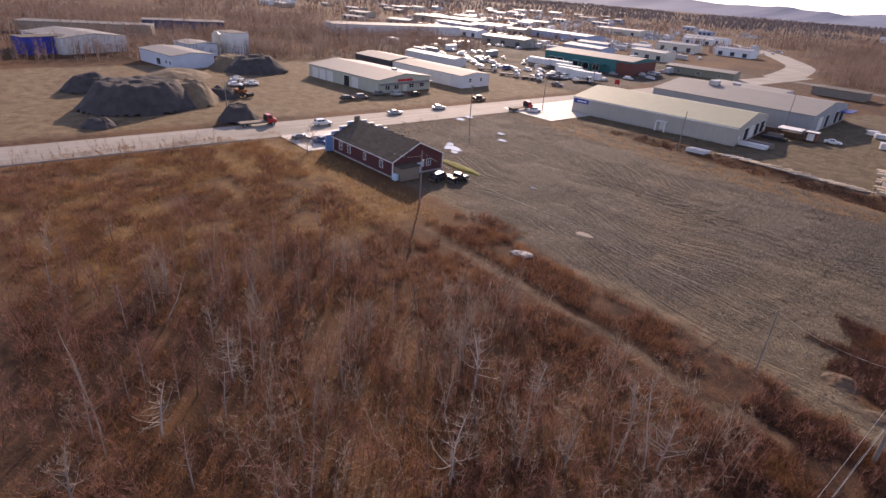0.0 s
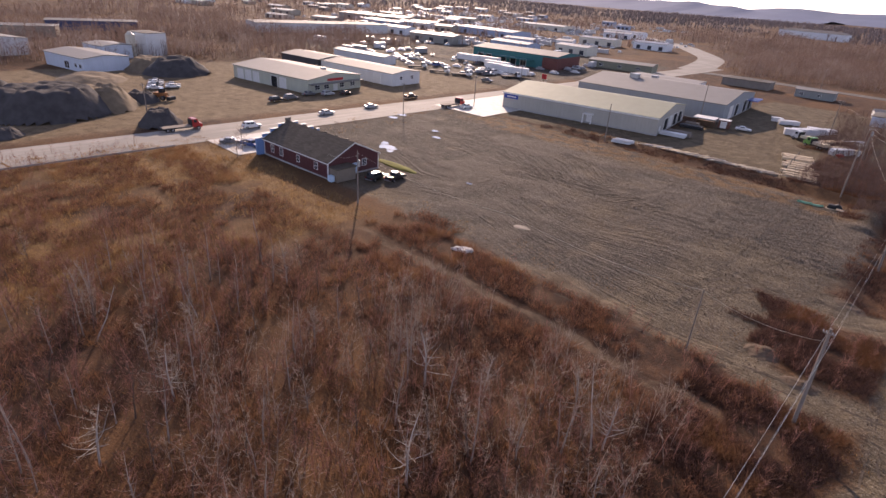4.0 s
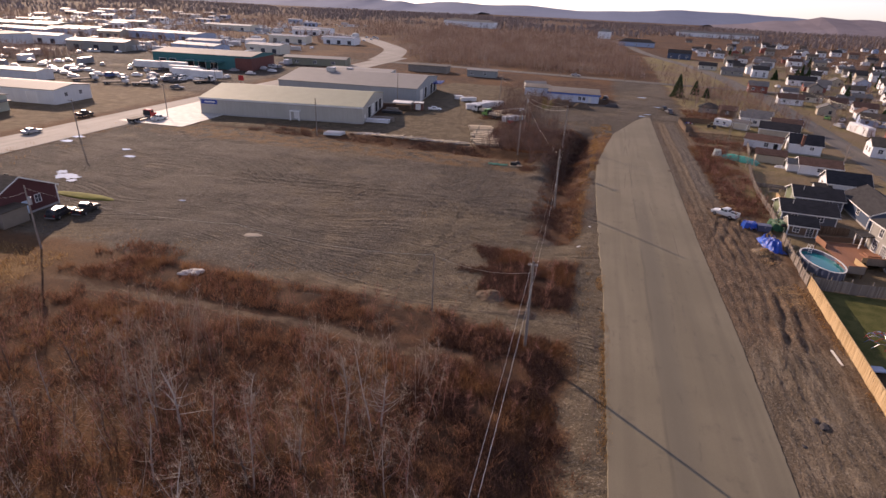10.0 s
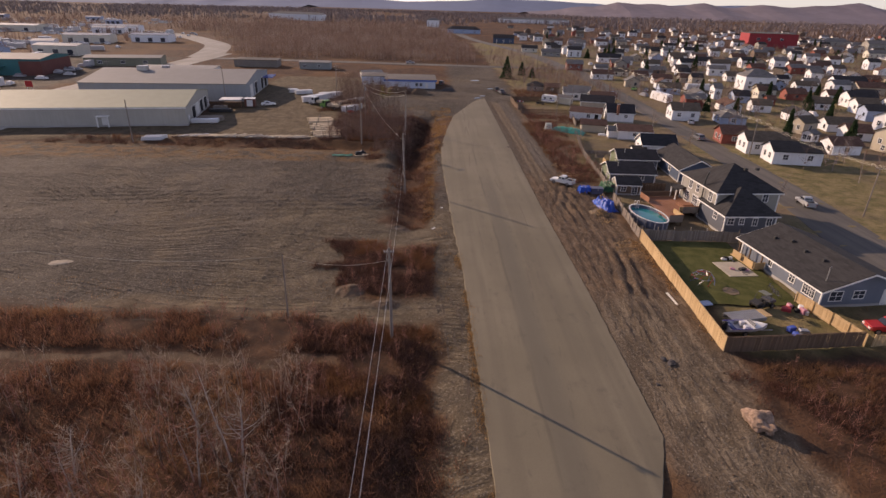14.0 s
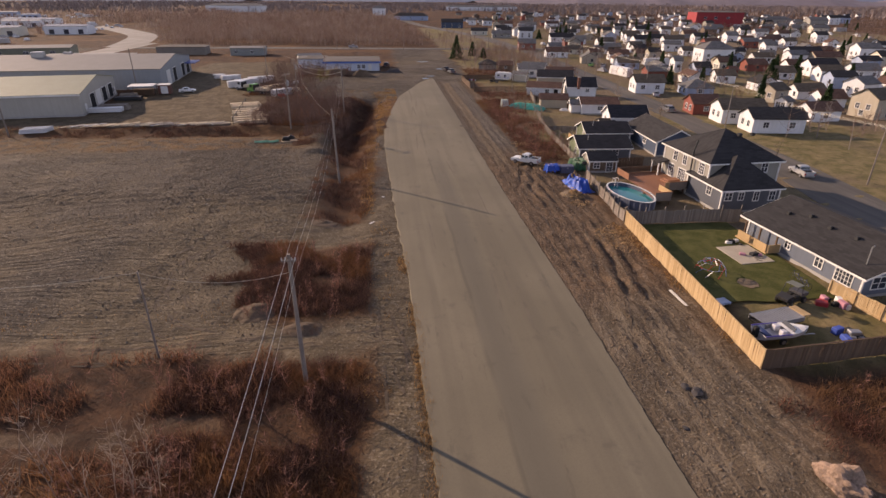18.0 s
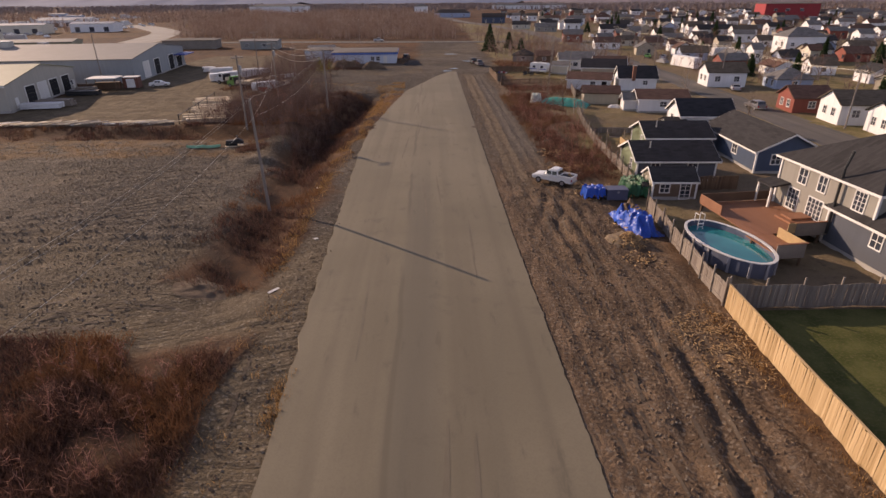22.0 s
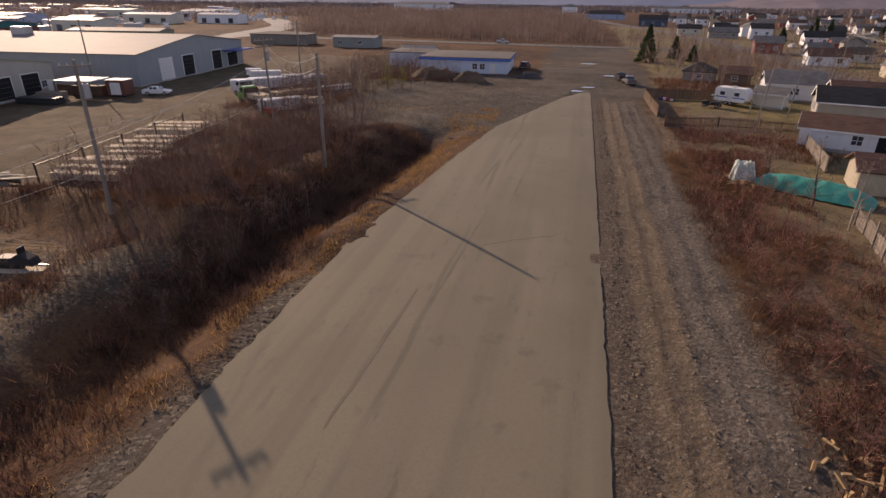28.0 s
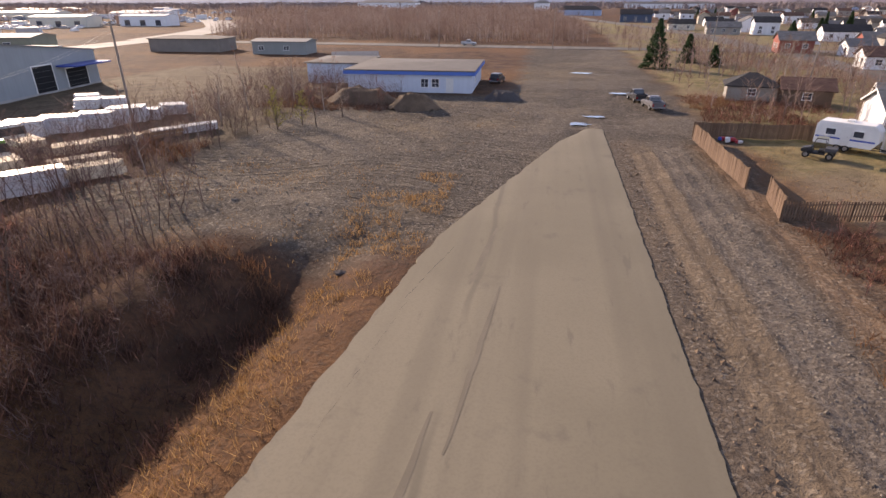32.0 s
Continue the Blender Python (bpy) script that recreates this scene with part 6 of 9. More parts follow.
earth = plain("loose_brown_earth", (0.13, 0.09, 0.06), 0.95, vary=0.4, grain=2, depth=0.05)
dark_stone = plain("crushed_dark_stone", (0.066, 0.060, 0.060), 0.95, vary=0.4, grain=3, depth=0.08)
sand_heap = plain("sandy_gravel_heap", (0.19, 0.14, 0.092), 0.95, vary=0.3, grain=2, depth=0.08)
rock = plain("pinkish_rock", (0.30, 0.205, 0.150), 0.9, vary=0.4, grain=1.5, stain=1.5, depth=0.05)
lumber = plain("pale_lumber", (0.52, 0.40, 0.25), 0.8, grain=3)
wrap = plain("white_lumber_wrap", (0.60, 0.61, 0.62), 0.45, vary=0.15)
water = Nodes("pool_water")
water.shade(water.mix(water.ramp(water.noise(0.25, 2.0), 0.3, 0.7), (0.0, 0.135, 0.165), (0.005, 0.23, 0.25)), 0.06, 0.0, water.noise(2.5), 0.01, 0.5)


def oval(n, a, b):
    return [(a * math.cos(2 * math.pi * i / n), b * math.sin(2 * math.pi * i / n)) for i in range(n)]


def pool():
    t = thing("swimming_pool", pose(36.7, 87.7, 0, 0, 0, 100), "oval above-ground pool with turquoise water and pale rim", "pool")
    a, b, n, h = 4.5, 2.45, 28, 1.3
    bm = bmesh.new()
    o, i = oval(n, a, b), oval(n, a - 0.05, b - 0.05)
    rings = [[bm.verts.new((*p, z)) for p in s] for s, z in ((o, 0), (o, h), (i, h), (i, 0.25))]
    for r1, r2 in zip(rings, rings[1:]):
        for k in range(n):
            bm.faces.new((r1[k], r1[(k + 1) % n], r2[(k + 1) % n], r2[k]))
    part("wall", bm, plain("slate_pool_wall", (0.10, 0.12, 0.17), 0.5), t)
    bm = bmesh.new()
    o, i = oval(n, a + 0.12, b + 0.12), oval(n, a - 0.12, b - 0.12)
    rings = [[bm.verts.new((*p, z)) for p in s] for s, z in ((o, h), (o, h + 0.06), (i, h + 0.06), (i, h))]
    for r1, r2 in zip(rings, rings[1:] + rings[:1]):
        for k in range(n):
            bm.faces.new((r1[k], r1[(k + 1) % n], r2[(k + 1) % n], r2[k]))
    part("rim", bm, plain("pale_pool_rim", (0.60, 0.60, 0.58), 0.5), t)
    bm = bmesh.new()
    bm.faces.new([bm.verts.new((*p, h - 0.5)) for p in oval(n, a - 0.06, b - 0.06)])
    part("water", bm, water.mat, t, "still turquoise water")
    for k in range(0, n, 2):
        x, y = oval(n, a + 0.06, b + 0.06)[k]
        q = part("upright", boxed(-0.09, 0.09, -0.05, 0.05, 0, h), plain("grey_pool_upright", (0.32, 0.33, 0.36), 0.5), t)
        q.matrix_local = pose(x, y, 0, 0, 0, math.degrees(math.atan2(y / b, x / a)) + 90)
    bm = bmesh.new()
    for y in (-0.25, 0.25):
        rod(bm, (a - 0.9, y, 0.6), (a - 0.9, y, 2.1), 0.03)
        rod(bm, (a - 0.9, y, 2.1), (a - 0.3, y, 2.1), 0.03)
        rod(bm, (a - 0.3, y, 2.1), (a - 0.3, y, 1.3), 0.03)
    for z in (1.0, 1.3):
        rod(bm, (a - 0.9, -0.25, z), (a - 0.9, 0.25, z), 0.03)
    part("ladder", bm, WHITE, t)


pool()


def deck():
    t = thing("pool_deck", pose(42.9, 93.2, 0, 0, 0, 6), "red cedar pool deck with board railings", "deck")
    me = None
    for i in range(32):
        if me is None:
            q = part("plank", boxed(-4.0, 4.3, -0.115, 0.115, 1.12, 1.18), deck_wood, t)
            me = q.data
        else:
            q = new("plank", me)
            q.parent = t
        q.location = (0, -3.7 + 0.245 * i, 0)
    short = None
    for i in range(15):
        if short is None:
            q = part("plank", boxed(-4.6, -2.2, -0.115, 0.115, 1.12, 1.18), deck_wood, t)
            short = q.data
        else:
            q = new("plank", short)
            q.parent = t
        q.location = (0, -7.4 + 0.245 * i, 0)
    for x, y in ((-3.9, 3.8), (0, 3.8), (4.1, 3.8), (0.2, -3.7), (2.2, -3.7), (4.1, -3.7), (-2.3, -3.8), (-2.3, -7.4), (-4.5, -7.4), (-4.5, -4.6)):
        part("post", boxed(x - 0.07, x + 0.07, y - 0.07, y + 0.07, 0, 1.12), brown_wood, t)
    part("skirt", boxed(-0.2, 4.3, -3.92, -3.85, 0.85, 2.0), old_wood, t, "weathered board side panel")
    part("skirt", boxed(-4.6, -2.2, -7.62, -7.55, 0.75, 1.95), old_wood, t, "weathered board end panel")
    part("skirt", boxed(-2.2, -2.13, -7.5, -4.4, 0.8, 2.0), fresh_wood, t)
    part("railing", boxed(-4.0, 4.2, 4.0, 4.08, 1.25, 2.1), brown_wood, t)
    part("railing", boxed(-4.08, -4.0, 0.6, 4.0, 1.25, 2.1), deck_wood, t)
    part("hand_rail", boxed(-0.3, 4.4, -4.0, -3.78, 2.0, 2.06), deck_wood, t)
    part("hand_rail", boxed(-4.7, -2.1, -7.7, -7.5, 1.95, 2.01), deck_wood, t)
    part("gate", boxed(-0.9, -0.2, -3.9, -3.84, 1.2, 2.0), fresh_wood, t, "pale wooden gate")
    part("steps", boxed(0.6, 3.0, -2.2, -0.2, 1.18, 1.36, 0.02), deck_wood, t)
    part("steps", boxed(1.0, 3.0, -1.8, -0.4, 1.36, 1.54, 0.02), deck_wood, t)


deck()


def heap(name, x, y, rx, ry, h, mat, label, seed, category="heap", turn=0, rough=0.35, steep=1.9):
    bm = bmesh.new()
    r = bmesh.ops.create_grid(bm, x_segments=34, y_segments=34, size=1.0)
    for v in list(bm.verts):
        d = math.hypot(v.co.x, v.co.y)
        n = noise.noise(Vector((v.co.x * 2.2, v.co.y * 2.2, seed)))
        n2 = noise.noise(Vector((v.co.x * 7, v.co.y * 7, seed)))
        k = max(0.0, 1 - d * (1 + rough * 0.6 * n))
        px, py = v.co.x * rx, v.co.y * ry
        drop = ground_height(x + px, y + py) - ground_height(x, y) if not turn else 0.0
        v.co = Vector((px, py, h * min(1.0, k * steep) * (1 + rough * n + 0.16 * n2) - 0.10 + drop))
    bmesh.ops.delete(bm, geom=[v for v in bm.verts if math.hypot(v.co.x / rx, v.co.y / ry) > 1.02], context="VERTS")
    t = tagged(part(name, bm, mat, smooth=True), label, category)
    t.matrix_world = pose(x, y, ground_height(x, y), 0, 0, turn)
    return t


def crumple(name, x, y, rx, ry, h, mat, label, seed, turn=0, box_like=0.0, sharp=0.34):
    """A tarpaulin thrown over things: sharp folds, ridges and a ragged hem."""
    bm = bmesh.new()
    bmesh.ops.create_grid(bm, x_segments=46, y_segments=46, size=1.12)
    for v in bm.verts:
        u, w = v.co.x, v.co.y
        d = max(abs(u), abs(w)) * box_like + math.hypot(u, w) * (1 - box_like)
        edge = 1.0 + 0.16 * noise.noise(Vector((math.atan2(w, u) * 2.5, seed, 1)))
        k = max(0.0, min(1.0, (edge - d) * (2.6 if box_like < 0.5 else 7.0)))
        crease = 1 - abs(noise.noise(Vector((u * 2.3 + seed, w * 1.4 + 0.8 * u, 2)))) * 2.6
        fine = 1 - abs(noise.noise(Vector((u * 5.2 + 2 * w, w * 3.6 - u, seed)))) * 2.4
        fold = sharp * (0.65 * crease + 0.35 * fine)
        v.co = Vector((u * rx * (1 + 0.05 * fold), w * ry * (1 + 0.05 * fine), h * k * (0.78 + fold) + 0.03 + 0.09 * max(0, fold)))
    bmesh.ops.delete(bm, geom=[v for v in bm.verts if max(abs(v.co.x / rx), abs(v.co.y / ry)) > 1.0 and v.co.z < 0.14 + 0.05 * noise.noise(v.co * 1.5)], context="VERTS")
    bmesh.ops.triangulate(bm, faces=bm.faces)
    t = tagged(part(name, bm, mat), label, "tarpaulin")
    t.matrix_world = pose(x, y, ground_height(x, y), 0, 0, turn)
    return t


heap("soil_mound", 31.3, 95.6, 0.95, 1.3, 1.65, earth, "heap of loose brown earth under the blue tarp", 3, rough=0.5)
heap("soil_mound", 29.4, 90.8, 1.7, 2.0, 0.5, sand_heap, "low sandy heap strewn with firewood", 5, rough=0.5)
crumple("blue_tarp", 31.4, 94.4, 3.2, 1.5, 1.3, blue_tarp, "long crumpled bright blue tarp over an earth heap", 4, 99, sharp=0.42)
crumple("blue_tarp", 29.75, 102.0, 1.15, 0.85, 1.25, blue_tarp, "blue tarp over stacked firewood", 8, 4, 0.9, 0.22)
crumple("green_tarp", 34.4, 103.4, 1.35, 1.9, 1.25, green_tarp, "dark green tarp over a junk pile", 9, 0, 0.6, 0.5)
crate = thing("storage_box", pose(32.0, 101.7, ground_height(32, 101.7)), "dark blue-grey storage box beside the tarps", "box")
part("body", boxed(-1.05, 1.05, -0.7, 0.7, 0, 1.05, 0.05), plain("slate_plastic", (0.09, 0.10, 0.16), 0.5), crate)
part("lid", boxed(-1.1, 1.1, -0.75, 0.75, 1.05, 1.15, 0.03), plain("slate_plastic", (0.09, 0.10, 0.16), 0.5), crate)
part("latch", boxed(-0.1, 0.1, -0.79, -0.75, 0.8, 1.0), steel, crate)
spare = bmesh.new()
rod(spare, (0, 0, 0), (0, 0, 0.2), 0.38, 0.38, 18)
tyre = tagged(part("loose_tyre", spare, rubber), "black loose tyre lying on the green tarp", "tyre")
tyre.matrix_world = pose(34.9, 101.6, 1.42, 18, 10, 0)

split_wood = varied("split_firewood", (0.28, 0.17, 0.085), (0.48, 0.33, 0.18))


def scrap(name, x, y, n, spread, size, label, seed, z=0.0, flat=0.35):
    """A scatter of split wood or offcuts, one mesh."""
    r = random.Random(seed)
    s_v, s_f = [], []
    for _ in range(n):
        a = r.uniform(0, 6.28)
        d = spread * r.random() ** 0.7
        px, py = x + d * math.cos(a), y + d * math.sin(a)
        pz = ground_height(px, py) + z * max(0, 1 - d / spread) + r.uniform(0.03, 0.12)
        L, w = size * r.uniform(0.5, 1.3), size * 0.16 * r.uniform(0.6, 1.4)
        m = pose(px, py, pz, r.uniform(-20, 20), r.uniform(-25, 25), r.uniform(0, 360))
        base = len(s_v)
        for c in ((-L, -w, -w), (L, -w, -w), (L, w, -w), (-L, w, -w), (-L, -w, w), (L, -w, w), (L, w, w), (-L, w, w)):
            q = m @ Vector([k / 2 for k in c])
            s_v.append((q.x, q.y, q.z))
        for f in ((0, 3, 2, 1), (4, 5, 6, 7), (0, 1, 5, 4), (1, 2, 6, 5), (2, 3, 7, 6), (3, 0, 4, 7)):
            s_f.append(tuple(base + k for k in f))
    return tagged(raw(name, s_v, s_f, split_wood), label, "firewood", kind="stuff")


scrap("firewood", 30.4, 103.6, 130, 2.6, 0.42, "scattered split firewood behind the pickup", 41, 0.7)
scrap("firewood", 29.7, 90.4, 260, 1.5, 0.34, "split firewood heaped beside the blue tarp", 42, 0.75)
scrap("firewood", 31.6, 102.9, 60, 1.0, 0.4, "split firewood behind the storage box", 48, 1.1)
scrap("scrap_wood", 34.6, 104.0, 40, 1.4, 0.7, "broken boards on the green tarp", 49, 1.5)
scrap("firewood", 31.4, 94.0, 20, 2.0, 0.55, "offcuts weighing down the blue tarp", 43, 1.9)
scrap("bark_chips", 30.4, 76.5, 420, 2.6, 0.22, "orange bark chips spilled beside the fence", 44, 0.05)
scrap("bark_chips", 30.0, 73.0, 300, 2.2, 0.2, "orange bark chips spilled beside the fence", 45, 0.05)
scrap("scrap_wood", 33.5, 157.0, 60, 3.0, 0.7, "scrap wood in the dead brush", 46, 0.3)
scrap("bed_load", 28.0, 105.8, 26, 0.8, 0.5, "firewood and tools in the bed of the pickup", 47, 1.35)

plank = tagged(part("plank", boxed(-1.5, 1.5, -0.14, 0.14, 0, 0.06, 0.01), plain("white_plank", (0.70, 0.68, 0.62))), "long white plank lying on the dirt", "plank")
plank.matrix_world = pose(30.3, 61.1, ground_height(30.3, 61.1) + 0.06, 0, 0, 92)

white_scrap = plain("white_scrap_board", (0.66, 0.64, 0.60), 0.6)
for x, y, w, d, turn in ((0.0, 107.8, 0.25, 0.16, 20), (1.2, 83.5, 0.62, 0.12, 62), (2.6, 92.4, 0.2, 0.14, 40)):
    bit = tagged(part("scrap_board", boxed(-w, w, -d, d, 0, 0.04, 0.01), white_scrap), "pale scrap board lying on the gravel verge", "board", "scrap boards")
    bit.matrix_world = pose(x, y, ground_height(x, y) + 0.03, 4, 6, turn)

bm = bmesh.new()
lump(bm, (0.9, 1.35, 0.95), 0.45, 5.0, 4, 0.45)
boulder = tagged(part("boulder", bm, rock), "large pinkish boulder beside the dirt track", "boulder")
boulder.matrix_world = pose(28.9, 38.9, ground_height(28.9, 38.9) + 0.35, 0, 0, 25)
for x, y, s, sd in ((2.4, 171.7, 0.3, 12), (1.3, 152.0, 0.26, 13), (25.0, 47.9, 0.42, 8), (24.4, 48.5, 0.3, 9), (22.4, 44.5, 0.18, 10)):
    bm = bmesh.new()
    lump(bm, (s * 1.4, s, s * 0.6), 0.4, sd, 2, 0.4)
    o = tagged(part("rock", bm, dark_stone), "small grey rock on the dirt", "rock")
    o.matrix_world = pose(x, y, ground_height(x, y) + 0.05, 0, 0, sd * 30)


def lawn_sheet():
    m = Nodes("mown_lawn")
    n1, n2 = m.noise(0.5, 5.0), m.noise(6.0, 4.0)
    c = m.mix(m.ramp(n1, 0.35, 0.65), (0.052, 0.062, 0.018), (0.095, 0.098, 0.034))
    c = m.mix(m.math("MULTIPLY", m.ramp(n2, 0.45, 0.7), 0.5), c, (0.14, 0.115, 0.055))
    mat = m.shade(c, 0.95, 0.0, n2, 0.03, 0.1)
    xs = [31.6 + 0.7 * i for i in range(21)]
    verts, faces = [], []
    ys = [59.5 + 0.8 * j for j in range(25)]
    for y in ys:
        for x in xs:
            verts.append((max(x, 31.5 + (y - 50) * 0.046), y + 0.6 * noise.noise(Vector((x * 0.4, y * 0.4, 1))) * (y < 62), 0.16 + 0.02 * noise.noise(Vector((x, y, 0)))))
    w = len(xs)
    for j in range(len(ys) - 1):
        for i in range(w - 1):
            faces.append((j * w + i, j * w + i + 1, (j + 1) * w + i + 1, (j + 1) * w + i))
    tagged(raw("lawn", verts, faces, mat), "green-brown mown lawn inside the fence", "lawn", kind="structure")


lawn_sheet()
patio = tagged(part("patio", boxed(-2.0, 2.0, -2.2, 2.2, 0, 0.1, 0.02), plain("pale_patio_concrete", (0.42, 0.37, 0.29), 0.9)), "pale concrete patio slab on the lawn", "patio", kind="structure")
patio.matrix_world = pose(42.2, 69.4, 0.12, 0, 0, 5)
bm = bmesh.new()
bmesh.ops.create_circle(bm, cap_ends=True, radius=1.0, segments=22)
for v in bm.verts:
    v.co *= 1 + 0.2 * noise.noise(v.co * 2)
    v.co.z = 0
bare = tagged(part("bare_patch", bm, sand_heap), "bare sandy patch in the lawn", "ground", kind="structure")
bare.matrix_world = pose(38.5, 63.0, 0.20)


def climber():
    t = thing("climbing_dome", pose(36.0, 65.6, 0.15), "red and blue climbing dome on the lawn", "play dome")
    mats = (plain("red_tube", (0.45, 0.03, 0.03), 0.4), plain("blue_tube", (0.10, 0.16, 0.35), 0.4), steel)
    R, n = 1.55, 8
    pts = lambda ph, k: Vector((R * math.cos(ph) * math.cos(k), R * math.cos(ph) * math.sin(k), R * math.sin(ph)))
    for lvl, (p0, p1) in enumerate(((0.0, 0.5), (0.5, 0.95), (0.95, 1.4))):
        for i in range(n):
            a, b = 2 * math.pi * i / n, 2 * math.pi * (i + 0.5) / n
            bm = bmesh.new()
            rod(bm, pts(p0, a), pts(p1, b), 0.03, 0.03, 5)
            rod(bm, pts(p1, b), pts(p1, b + 2 * math.pi / n), 0.03, 0.03, 5)
            part("tube", bm, mats[(i + lvl) % 3], t)


climber()


def utv(x, y, turn, label):
    t = thing("utility_vehicle", pose(x, y, ground_height(x, y) + 0.1, 0, 0, turn), label, "utility vehicle", "utility vehicles")
    part("hood", shell([(0.5, 0.5), (1.4, 0.5), (1.45, 0.8), (0.6, 1.05)], 0.6), plain("black_plastic", (0.03, 0.03, 0.032), 0.6), t)
    part("cargo_bed", boxed(-1.4, -0.45, -0.65, 0.65, 0.7, 1.05, 0.03), plain("dark_grey_plastic", (0.07, 0.07, 0.075), 0.6), t)
    part("floor", boxed(-0.5, 0.6, -0.6, 0.6, 0.4, 0.55), iron_dark, t)
    for yy in (-0.3, 0.3):
        part("seat", boxed(-0.45, 0.05, yy - 0.25, yy + 0.25, 0.55, 0.85, 0.06), rubber, t)
    bm = bmesh.new()
    for yy in (-0.6, 0.6):
        rod(bm, (-0.5, yy, 0.6), (-0.4, yy, 1.85), 0.03)
        rod(bm, (-0.4, yy, 1.85), (0.35, yy, 1.85), 0.03)
        rod(bm, (0.35, yy, 1.85), (0.75, yy, 0.95), 0.03)
    part("roll_cage", bm, iron_dark, t)
    part("canopy", boxed(-0.5, 0.4, -0.62, 0.62, 1.86, 1.92, 0.02), plain("grey_green_canopy", (0.16, 0.17, 0.14), 0.6), t)
    wheels(t, (0.95, -0.95), 0.72, 0.32, 0.24)
    return t


utv(40.3, 59.3, 200, "black utility buggy with a cargo bed parked on gravel")
utv(38.9, 200.8, 150, "dark utility buggy parked beside the camper")


def boat():
    t = thing("motorboat", pose(35.4, 53.6, 0.25, 0, 0, 3), "white motorboat with a purple-blue hull stripe", "boat")
    bm = bmesh.new()
    n = 14
    rows = []
    for i in range(n + 1):
        u = i / n
        x = -2.3 + 4.6 * u
        w = 0.95 * (1 - max(0, (u - 0.45) / 0.55) ** 2.2)
        rows.append([bm.verts.new((x, s * w * k, z)) for s, k, z in ((-1, 1, 0.85), (-1, 0.85, 0.45), (0, 0, 0.05 + 0.35 * u * u), (1, 0.85, 0.45), (1, 1, 0.85))])
    for a, b in zip(rows, rows[1:]):
        for k in range(4):
            bm.faces.new((a[k], a[k + 1], b[k + 1], b[k]))
    bm.faces.new(rows[0][::-1])
    part("hull", bm, plain("white_gelcoat", (0.62, 0.62, 0.66), 0.3), t)
    bm = bmesh.new()
    deckrow = []
    for i in range(7, n + 1):
        u = i / n
        w = 0.93 * (1 - max(0, (u - 0.45) / 0.55) ** 2.2)
        deckrow.append([bm.verts.new((-2.3 + 4.6 * u, s * w, 0.88 + 0.06 * (1 - abs(s)))) for s in (-1, 0, 1)])
    for a, b in zip(deckrow, deckrow[1:]):
        for k in range(2):
            bm.faces.new((a[k], a[k + 1], b[k + 1], b[k]))
    part("foredeck", bm, WHITE, t)
    part("gunwale", boxed(-2.3, 0.1, -0.98, -0.86, 0.82, 0.9, 0.02), plain("purple_blue_trim", (0.10, 0.08, 0.32), 0.4), t)
    part("gunwale", boxed(-2.3, 0.1, 0.86, 0.98, 0.82, 0.9, 0.02), plain("purple_blue_trim", (0.10, 0.08, 0.32), 0.4), t)
    for s in (-0.45, 0.45):
        part("seat", boxed(-0.6, -0.1, s - 0.25, s + 0.25, 0.5, 1.0, 0.05), plain("white_vinyl_seat", (0.55, 0.55, 0.58), 0.5), t)
    part("rear_bench", boxed(-2.1, -1.6, -0.75, 0.75, 0.5, 0.85, 0.05), plain("dark_blue_vinyl", (0.03, 0.05, 0.14), 0.5), t)
    q = part("windshield", boxed(-0.02, 0.02, -0.7, 0.7, 0, 0.35), glass_dark, t)
    q.matrix_local = pose(0.35, 0, 0.95, 0, 35, 0)
    bm = bmesh.new()
    rod(bm, (-2.2, 0, 0.1), (3.1, 0, 0.1), 0.05)
    part("trailer_tongue", bm, steel, t)
    wheels(t, (-0.7,), 1.1, 0.3, 0.2)
    bm = bmesh.new()
    box(bm, -2.75, -2.35, -0.2, 0.2, 0.3, 1.3, 0.06)
    part("outboard_motor", bm, rubber, t)


boat()


def ramp_trailer():
    t = thing("utility_trailer", pose(36.2, 55.6, 0.12, 0, 0, 12), "silver slatted utility trailer in the yard", "trailer")
    part("frame", boxed(-2.1, 2.1, -0.9, 0.9, 0.5, 0.62), iron_dark, t)
    for i in range(15):
        x = -2.0 + 4.0 * i / 14
        part("slat", boxed(x - 0.09, x + 0.09, -0.88, 0.88, 0.95, 1.0), steel, t)
    for s in (-0.9, 0.9):
        part("side_rail", boxed(-2.1, 2.1, s - 0.04, s + 0.04, 0.62, 1.0), steel, t)
    part("tailboard", boxed(2.1, 2.9, -0.8, 0.8, 0.95, 1.05, 0.01), fresh_wood, t)
    wheels(t, (0.0,), 1.12, 0.32, 0.2)


ramp_trailer()


def junk(x, y, n, colours, label, seed, name="yard_clutter"):
    r = random.Random(seed)
    t = thing(name, pose(x, y, ground_height(x, y)), label, "clutter")
    for i in range(n):
        c = colours[i % len(colours)]
        s = r.uniform(0.2, 0.5)
        bm = boxed(-s, s, -s * 0.6, s * 0.6, 0, s * r.uniform(0.6, 1.6), 0.06)
        q = part("item", bm, c, t)
        q.matrix_local = pose(r.uniform(-1.2, 1.2), r.uniform(-0.8, 0.8), 0.02, 0, 0, r.uniform(0, 360))
    return t


red_p, pink_p, blu_p = plain("red_plastic", (0.42, 0.04, 0.05), 0.5), plain("pink_plastic", (0.55, 0.25, 0.30), 0.5), plain("blue_plastic", (0.05, 0.10, 0.40), 0.5)
junk(44.0, 58.6, 9, (red_p, pink_p, rubber, WHITE), "red and pink toys piled by the fence", 51, "toys")
junk(42.6, 68.4, 7, (old_wood, pink_p, iron_dark), "folded chairs and toys on the patio", 52, "patio_furniture")
